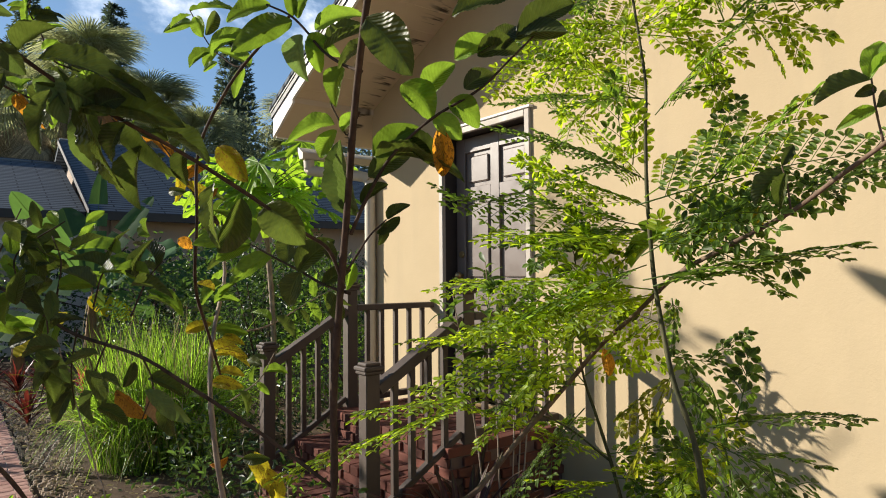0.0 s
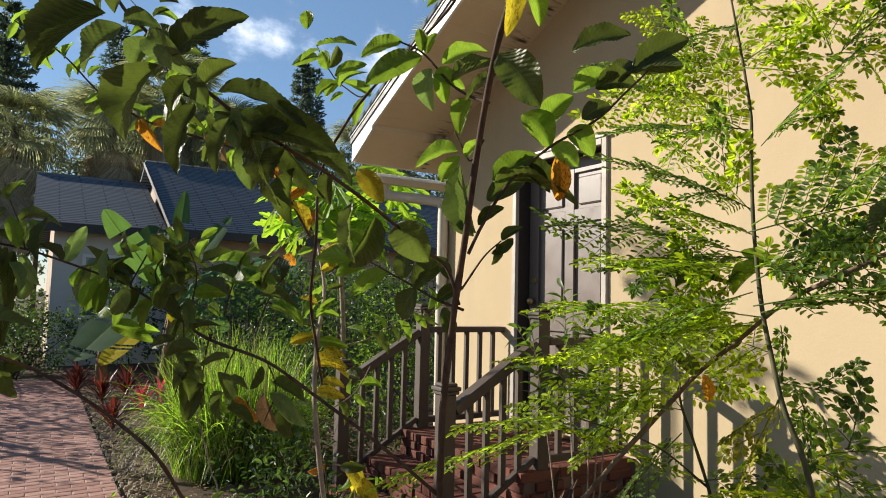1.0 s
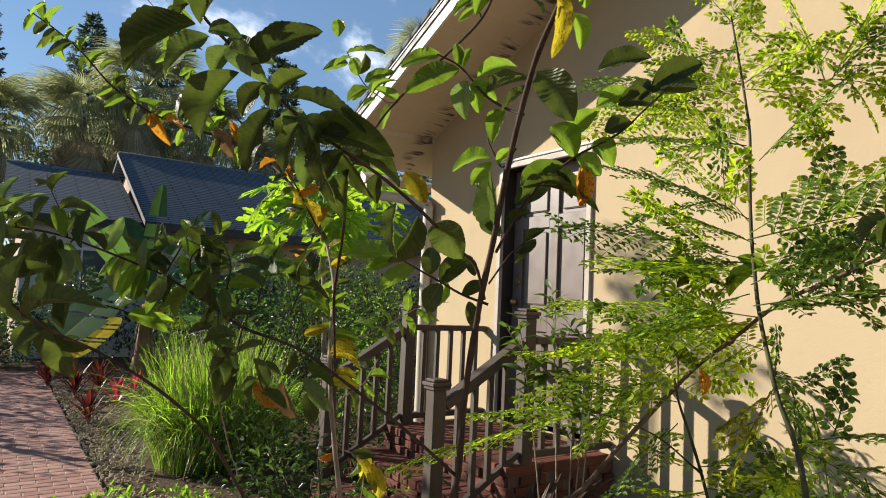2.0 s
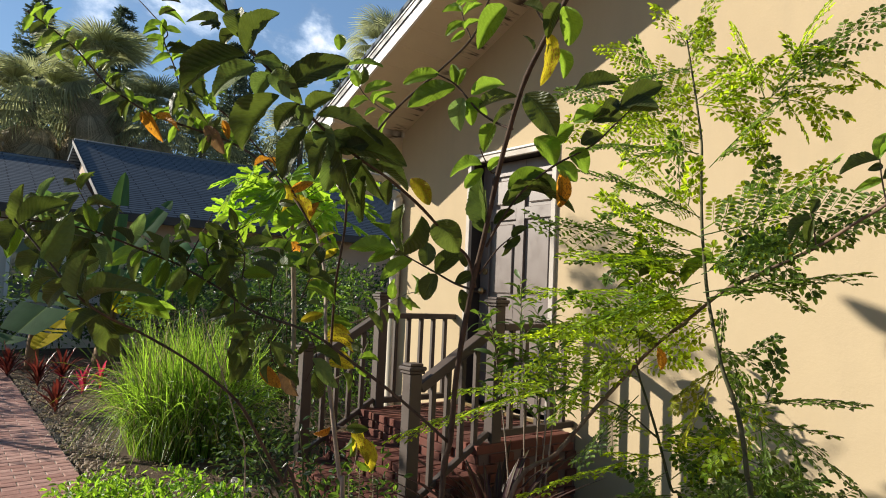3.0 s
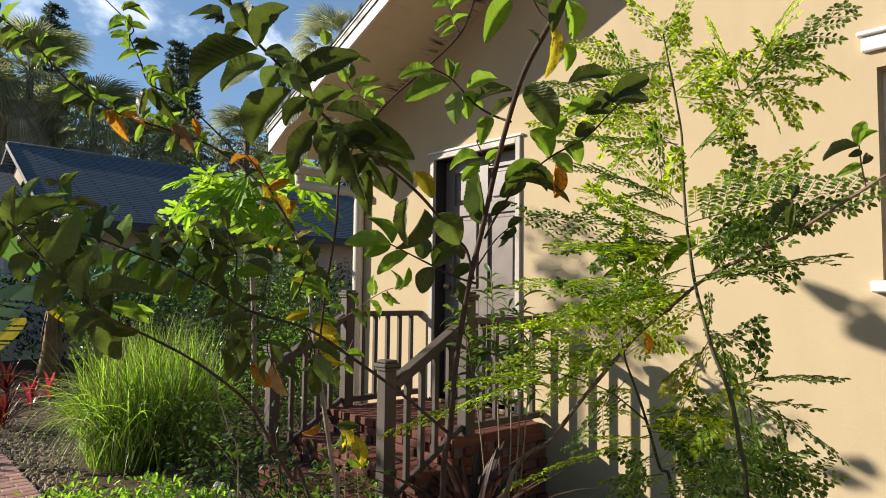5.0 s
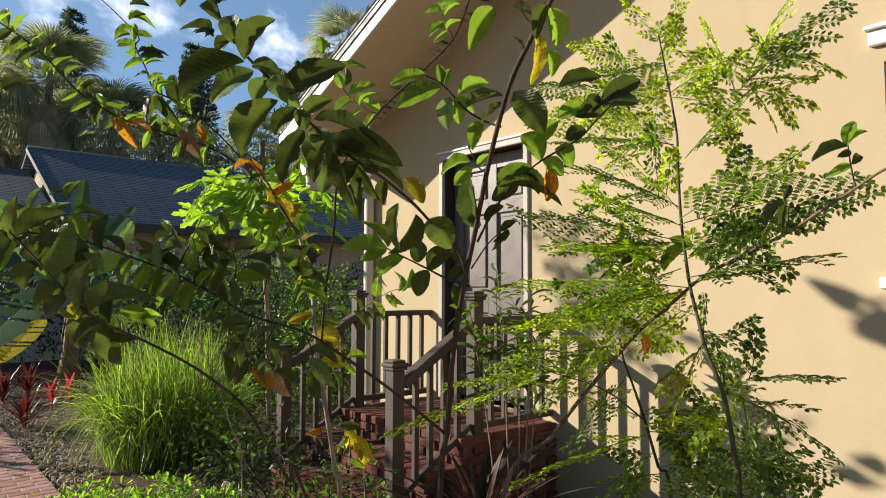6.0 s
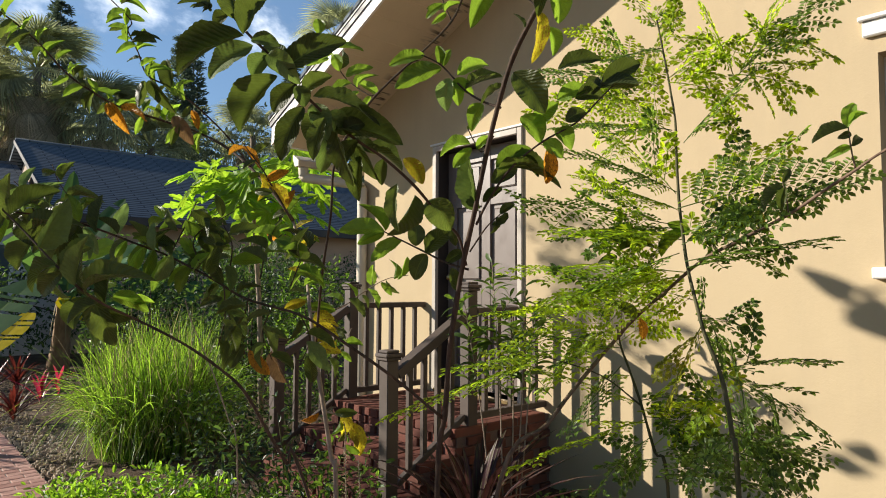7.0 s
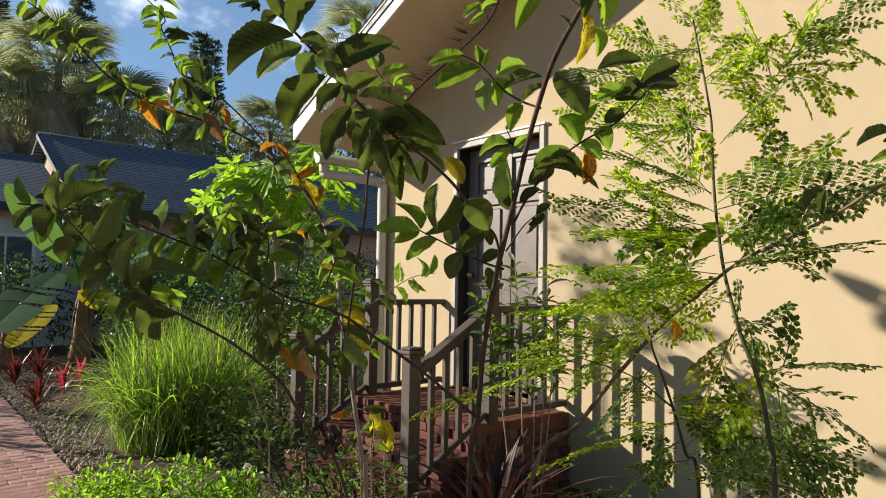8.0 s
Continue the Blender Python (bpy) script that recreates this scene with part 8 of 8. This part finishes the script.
bush("hedge_shrub", "dark shrub before the neighbour's wall", (-3.6, 9.6, 0), [((-3.9, 9.4, 0.7), (0.9, 0.7, 0.7)), ((-5.2, 9.3, 0.9), (1.0, 0.8, 0.9)), ((-3.2, 10.3, 0.6), (0.7, 0.5, 0.6)), ((-6.5, 8.5, 1.4), (1.1, 1.0, 1.4))], 5000, 0.07, HEDGE, 44, STEMD, 0.55, 9, r=0.015)
bush("low_herb", "dark ground cover behind the grass clump", (-0.9, 3.2, 0), [((-1.2, 3.4, 0.25), (0.6, 0.6, 0.25)), ((-0.6, 2.4, 0.3), (0.6, 0.6, 0.3)), ((-1.5, 4.6, 0.25), (0.6, 0.7, 0.25)), ((-1.0, 1.2, 0.2), (0.5, 0.5, 0.2))], 1600, 0.055, HEDGE, 45)

bush("hedge_row", "dark green hedge along the neighbour's wall", (1.5, 9.9, 0), [((-2.1 + 0.95 * i, 9.9 + 0.25 * (i % 2), 0.95 + 0.18 * ((i * 7) % 3)), (0.75, 0.5, 0.95)) for i in range(10)], 9000, 0.085, HEDGE, 46, STEMD, 0.5, 14, r=0.02)
bush("hedge_row", "dark green hedge at the end of the brick path", (-5.6, 13.4, 0), [((-4.0 - 0.95 * i, 13.2 - 0.35 * i, 1.05 + 0.15 * ((i * 5) % 3)), (0.9, 0.7, 1.15)) for i in range(7)], 9500, 0.10, HEDGE, 47, STEMD, 0.5, 10, r=0.02)
# out-of-view tree beside the path; its crown is added to shade the nearest leaves
shade = Plant("shade_tree", "small leafy tree that shades the garden", "tree", (-6.6, 0.7, 0), STEMD)
shade.limb([(-6.6, 0.7, -0.05), (-6.5, 0.6, 1.5), (-6.1, 0.5, 2.8), (-5.8, 0.4, 3.5)], 0.07, 0.02, "trunk")
shade.limb([(-6.45, 0.58, 1.8), (-6.1, 1.1, 2.7), (-5.9, 1.4, 3.3)], 0.03, 0.012)
shade.limb([(-6.5, 0.6, 1.5), (-6.3, 2.2, 2.7), (-6.1, 4.3, 3.35)], 0.04, 0.015)
shade.put("crown", foliage("crown", [((-5.9, 1.1, 3.15), (0.85, 0.8, 0.5)), ((-6.0, 1.8, 3.05), (0.7, 0.6, 0.42)), ((-6.2, 0.45, 3.1), (0.7, 0.5, 0.4)), ((-6.1, 5.1, 3.1), (0.6, 0.95, 0.42))], 950, 0.13, HEDGE, 51, 0.8, 0.5, 0.1))

# second tree out of view, added to dapple the path
border = Plant("shade_tree", "low leafy tree that dapples the brick path", "tree", (-6.5, 7.4, 0), STEMD)
border.limb([(-6.5, 7.4, -0.05), (-6.45, 7.3, 0.9), (-6.2, 7.0, 1.7), (-6.1, 6.5, 2.1)], 0.06, 0.02, "trunk")
border.limb([(-6.45, 7.35, 1.0), (-6.3, 8.2, 1.8), (-6.2, 8.9, 2.2)], 0.03, 0.012)
border.limb([(-6.2, 7.0, 1.7), (-6.0, 6.5, 3.0), (-5.3, 5.6, 4.3), (-5.0, 5.2, 4.8)], 0.035, 0.012)
border.limb([(-6.0, 6.5, 3.0), (-5.5, 5.0, 3.6), (-5.0, 3.8, 3.95)], 0.03, 0.01)
# sparse sprays placed up-sun of the wall to throw leaf shadows on it
border.put("crown", foliage("crown", [((-5.0, 5.40, 4.92), (0.2, 0.30, 0.24)), ((-5.0, 5.20, 4.52), (0.2, 0.28, 0.26)), ((-5.0, 4.85, 4.32), (0.2, 0.30, 0.2))], 240, 0.11, HEDGE, 55, 0.3, 0.42, 0.05))
border.put("crown", foliage("crown", [((-6.1, 6.9, 1.8), (0.5, 0.9, 0.4)), ((-6.2, 8.5, 1.9), (0.5, 0.6, 0.35)), ((-6.2, 10.0, 2.0), (0.55, 0.7, 0.4))], 380, 0.12, HEDGE, 53, 0.8, 0.5, 0.1))


# ---- far trees ----
def fan_mesh(material, seed, droop):
    rnd = random.Random(seed)
    bm = bmesh.new()
    for i in range(27):
        a = -1.3 + 2.6 * i / 26
        path = []
        for j in range(5):
            u = j / 4
            r = 0.38 + 0.62 * u
            path.append(Vector((r * math.cos(a), r * math.sin(a), -droop * u * u * rnd.uniform(0.7, 1.3) + 0.08 * math.cos(a))))
        add_strap(bm, [Vector((0.1 * math.cos(a), 0.05 * math.sin(a), 0))] + path, 0.042, Vector((0, 0, 1)), 0.3, 0.5)
    tube(bm, [(-0.9, 0, -0.05), (0.1, 0, 0)], [0.018, 0.012], 4)
    return mesh_of("frond", bm, material)


FANS = [fan_mesh(PALMM, i, 0.5) for i in range(3)]
DEAD = [fan_mesh(DEADPALM, 10 + i, 0.9) for i in range(2)]


def palm(at, height, size, seed, dead=22, live=34):
    p = Plant("palm_tree", "cabbage palm with a skirt of dead hanging fronds", "tree", at, TRUNK, "palms behind the roofs")
    rnd = random.Random(seed)
    head = Vector(at) + Vector((0, 0, height))
    p.limb([at, Vector(at).lerp(head, 0.5) + Vector((0.1, 0, 0)), head], 0.2, 0.16, "trunk")
    for i in range(live + dead):
        gone = i >= live
        a = 2.4 * i + rnd.uniform(-0.4, 0.4)
        rise = rnd.uniform(-2.6, -0.9) if gone else math.sin(rnd.uniform(-0.7, 1.4)) * 1.3
        d = Vector((math.cos(a), math.sin(a), rise)).normalized()
        start = head + Vector((0, 0, -rnd.uniform(0.2, 3.6) if gone else 0)) + d * size * 0.75
        m = Matrix.Translation(start) @ axes(Vector(), d, Vector((0, 0, 1)) if not gone else Vector((d.x, d.y, 0.4))) @ Matrix.Scale(size * rnd.uniform(0.75, 1.1) * (0.8 if gone else 1), 4)
        p.put("dead_frond" if gone else "frond", DEAD[i % 2] if gone else FANS[i % 3], m)


palm((1.9, 31, 0), 11.4, 1.75, 1, 110, 46)
palm((4.4, 30, 0), 9.4, 1.6, 2, 90, 40)
palm((-0.6, 32, 0), 9.6, 1.7, 3, 90, 40)
palm((-4.6, 31, 0), 8.8, 1.7, 7, 60, 40)
palm((7.4, 32, 0), 8.6, 1.6, 4, 50, 36)
palm((12.6, 31, 0), 10.0, 1.5, 5, 16, 34)
palm((18.3, 31, 0), 16.9, 1.8, 6, 8)


def pine(at, height, width, seed, label="tall dark conifer with layered branches"):
    p = Plant("conifer_tree", label, "tree", at, TRUNK, "conifers on the skyline")
    rnd = random.Random(seed)
    foot = Vector(at)
    p.limb([foot, foot + Vector((0.1, 0, height * 0.5)), foot + Vector((0, 0.1, height))], 0.28, 0.03, "trunk")
    bm = bmesh.new()
    z = height * 0.25
    while z < height * 0.99:
        f = z / height
        reach = width * (1 - f) ** 0.6 * rnd.uniform(0.7, 1.1) + 0.2
        for k in range(rnd.randrange(10, 14)):
            a = rnd.uniform(0, 6.283)
            d = Vector((math.cos(a), math.sin(a), rnd.uniform(-0.05, 0.45)))
            steps = max(3, int(reach / 0.22))
            for s in range(1, steps + 1):
                q = foot + Vector((0, 0, z)) + d * reach * s / steps
                for _ in range(6):
                    e = (d + Vector((rnd.gauss(0, 0.7), rnd.gauss(0, 0.7), rnd.gauss(0.15, 0.5))))
                    oval(bm, q, e, Vector((rnd.gauss(0, 1), rnd.gauss(0, 1), 1)), rnd.uniform(0.25, 0.5), 0.10)
        z += height * 0.021 * rnd.uniform(0.8, 1.4)
    ob = p.put("crown", mesh_of("crown", bm, PINEM))


pine((6.9, 53.1, 0), 23.3, 2.9, 1)
pine((16.3, 53.1, 0), 23.2, 2.2, 2)
pine((17.8, 54.4, 0), 23.4, 2.2, 3)
pine((26.9, 53.1, 0), 23.9, 2.2, 4)
pine((1.2, 53.1, 0), 22.6, 3.0, 5)
pine((4.0, 55.7, 0), 19.0, 2.8, 6)
pine((-6.0, 50.5, 0), 21.7, 3.6, 7)


def woods():
    rnd = random.Random(77)
    lumps = []
    for i in range(34):
        x = -16 + 1.8 * i + rnd.uniform(-0.6, 0.6)
        lumps.append(((x, 37 + rnd.uniform(-2, 3), 7.4 + rnd.uniform(-0.8, 1.4)), (2.0, 1.8, 3.8 + rnd.uniform(-0.5, 1.0))))
    ob = new("woods", foliage("woods", lumps, 40000, 0.34, WOODSM, 78, 0.6, 0.5))
    tagged(ob, "dark mixed trees behind the roofs", "trees", kind="stuff")
    trunks = bmesh.new()
    for c, r in lumps:
        tube(trunks, [(c[0], c[1], -0.1), (c[0], c[1], c[2])], [0.16, 0.1], 6)
    t = new("trunks", mesh_of("trunks", trunks, TRUNK))
    t.parent = ob


woods()


# ---- clouds ----
def clouds():
    k = Nodes("cloud", 1.0)
    n = k.noise(1.0, 9, 0.58, k.coords("Object", (0.0105, 1, 0.0150)))
    soft = k.ramp(n, (0.54, (0, 0, 0)), (0.69, (1, 1, 1)))
    veil = k.math("MAXIMUM", soft, 0.20)
    em = k.n("Emission", Strength=0.85)
    k.to(k.mix(soft, (0.34, 0.60, 1.0), (0.95, 0.97, 1.0)), em.inputs["Color"])
    tr = k.n("BsdfTransparent")
    mx = k.n("MixShader")
    k.to(veil, mx.inputs[0])
    k.to(tr.outputs[0], mx.inputs[1])
    k.to(em.outputs[0], mx.inputs[2])
    k.to(mx.outputs[0], k.t.nodes["Material Output"].inputs["Surface"])
    bm = bmesh.new()
    bmesh.ops.create_grid(bm, x_segments=1, y_segments=1, size=1)
    for v in bm.verts:
        v.co = Vector((v.co.x * 420 + 250, 0, v.co.y * 190 + 190))
    ob = part("backdrop", bm, k.m)
    ob.location = (0, 420, 0)
    tagged(ob, "thin white clouds in a blue sky", "sky", kind="structure")


clouds()

# ---- brick path ----
path = thing("brick_path", "red clay brick path in running bond with sandy joints", "path", (-3.7, 3, 0), kind="structure")
PINV = Matrix.Translation(path.location).inverted()
bed = new("bed", mesh_of("bed", boxed((-4.75, -12, -0.05), (-2.72, 9.2, -0.003), 0), painted("sand_joint", (0.50, 0.42, 0.34), (0.34, 0.27, 0.21), 0.95, 8)))
set_pose(bed, path, Matrix())
PB = mesh_of("brick", boxed((-0.0965, -0.0465, -0.03), (0.0965, 0.0465, 0.0), 0.003), PAVER)
HB = mesh_of("brick", boxed((-0.0465, -0.0465, -0.03), (0.0465, 0.0465, 0.0), 0.003), PAVER)
rest = bmesh.new()
rnd = random.Random(9)
row = 0
y = -12.0
while y < 9.1:
    spots = [(-2.82 - 0.2 * i, 0.0965) for i in range(10)] if row % 2 == 0 else [(-2.77, 0.0465)] + [(-2.92 - 0.2 * i, 0.0965) for i in range(9)]
    for x, half in spots:
        m = pose(x, y, 0.001 + rnd.uniform(-0.0012, 0.0012), rnd.uniform(-0.35, 0.35), rnd.uniform(-0.35, 0.35), rnd.uniform(-0.5, 0.5))
        if 1.4 < y < 6.3 and x > -3.85:
            set_pose(new("brick", PB if half > 0.05 else HB), path, m)
        else:
            c = [rest.verts.new(m @ Vector((sx * half, sy * 0.0465, sz))) for sz in (-0.03, 0.0) for sx, sy in ((-1, -1), (1, -1), (1, 1), (-1, 1))]
            for f in ((4, 5, 6, 7), (0, 1, 5, 4), (1, 2, 6, 5), (2, 3, 7, 6), (3, 0, 4, 7)):
                rest.faces.new([c[i] for i in f])
    y += 0.1
    row += 1
ob = new("paving", mesh_of("paving", rest, PAVER))
set_pose(ob, path, Matrix())
tagged(ob, kind="stuff")


# ---- litter on the soil ----
GRAVELM = painted("tan_gravel", (0.50, 0.40, 0.29), (0.28, 0.20, 0.14), 0.95, 30)


def litter():
    rnd = random.Random(15)
    for nm, material, n, area in (("leaf_litter", DRYGRASS, 5200, (-2.7, 0.3, -3.0, 8.0)), ("gravel", GRAVELM, 900, (-2.74, -2.35, 0.6, 7.0))):
        bm = bmesh.new()
        for _ in range(n):
            p = Vector((rnd.uniform(area[0], area[1]), rnd.uniform(area[2], area[3]), 0.012 if nm == "leaf_litter" else 0.0))
            if nm == "leaf_litter":
                if p.x > -1.75 and -0.95 < p.y < 0.8 or p.x > 0 and p.y < 1.65:
                    continue
                a = rnd.uniform(0, 6.3)
                oval(bm, p, Vector((math.cos(a), math.sin(a), rnd.uniform(-0.2, 0.3))), Vector((rnd.gauss(0, 0.4), rnd.gauss(0, 0.4), 1)), rnd.uniform(0.02, 0.06), rnd.uniform(0.01, 0.025))
            else:
                s = rnd.uniform(0.006, 0.018)
                a = [bm.verts.new(p + Vector((s * math.cos(t), s * math.sin(t), -0.01))) for t in (0, 1.3, 2.5, 3.8, 5.1)]
                b = [bm.verts.new(p + Vector((0.6 * s * math.cos(t + 0.2), 0.6 * s * math.sin(t + 0.2), s * 0.7))) for t in (0, 1.3, 2.5, 3.8, 5.1)]
                for i in range(5):
                    bm.faces.new((a[i], a[(i + 1) % 5], b[(i + 1) % 5], b[i]))
                bm.faces.new(b)
        ob = new(nm, mesh_of(nm, bm, material))
        tagged(ob, "dry fallen leaves over the mulch" if nm == "leaf_litter" else "pale gravel along the path edge", "litter" if nm == "leaf_litter" else "gravel", kind="stuff")


litter()
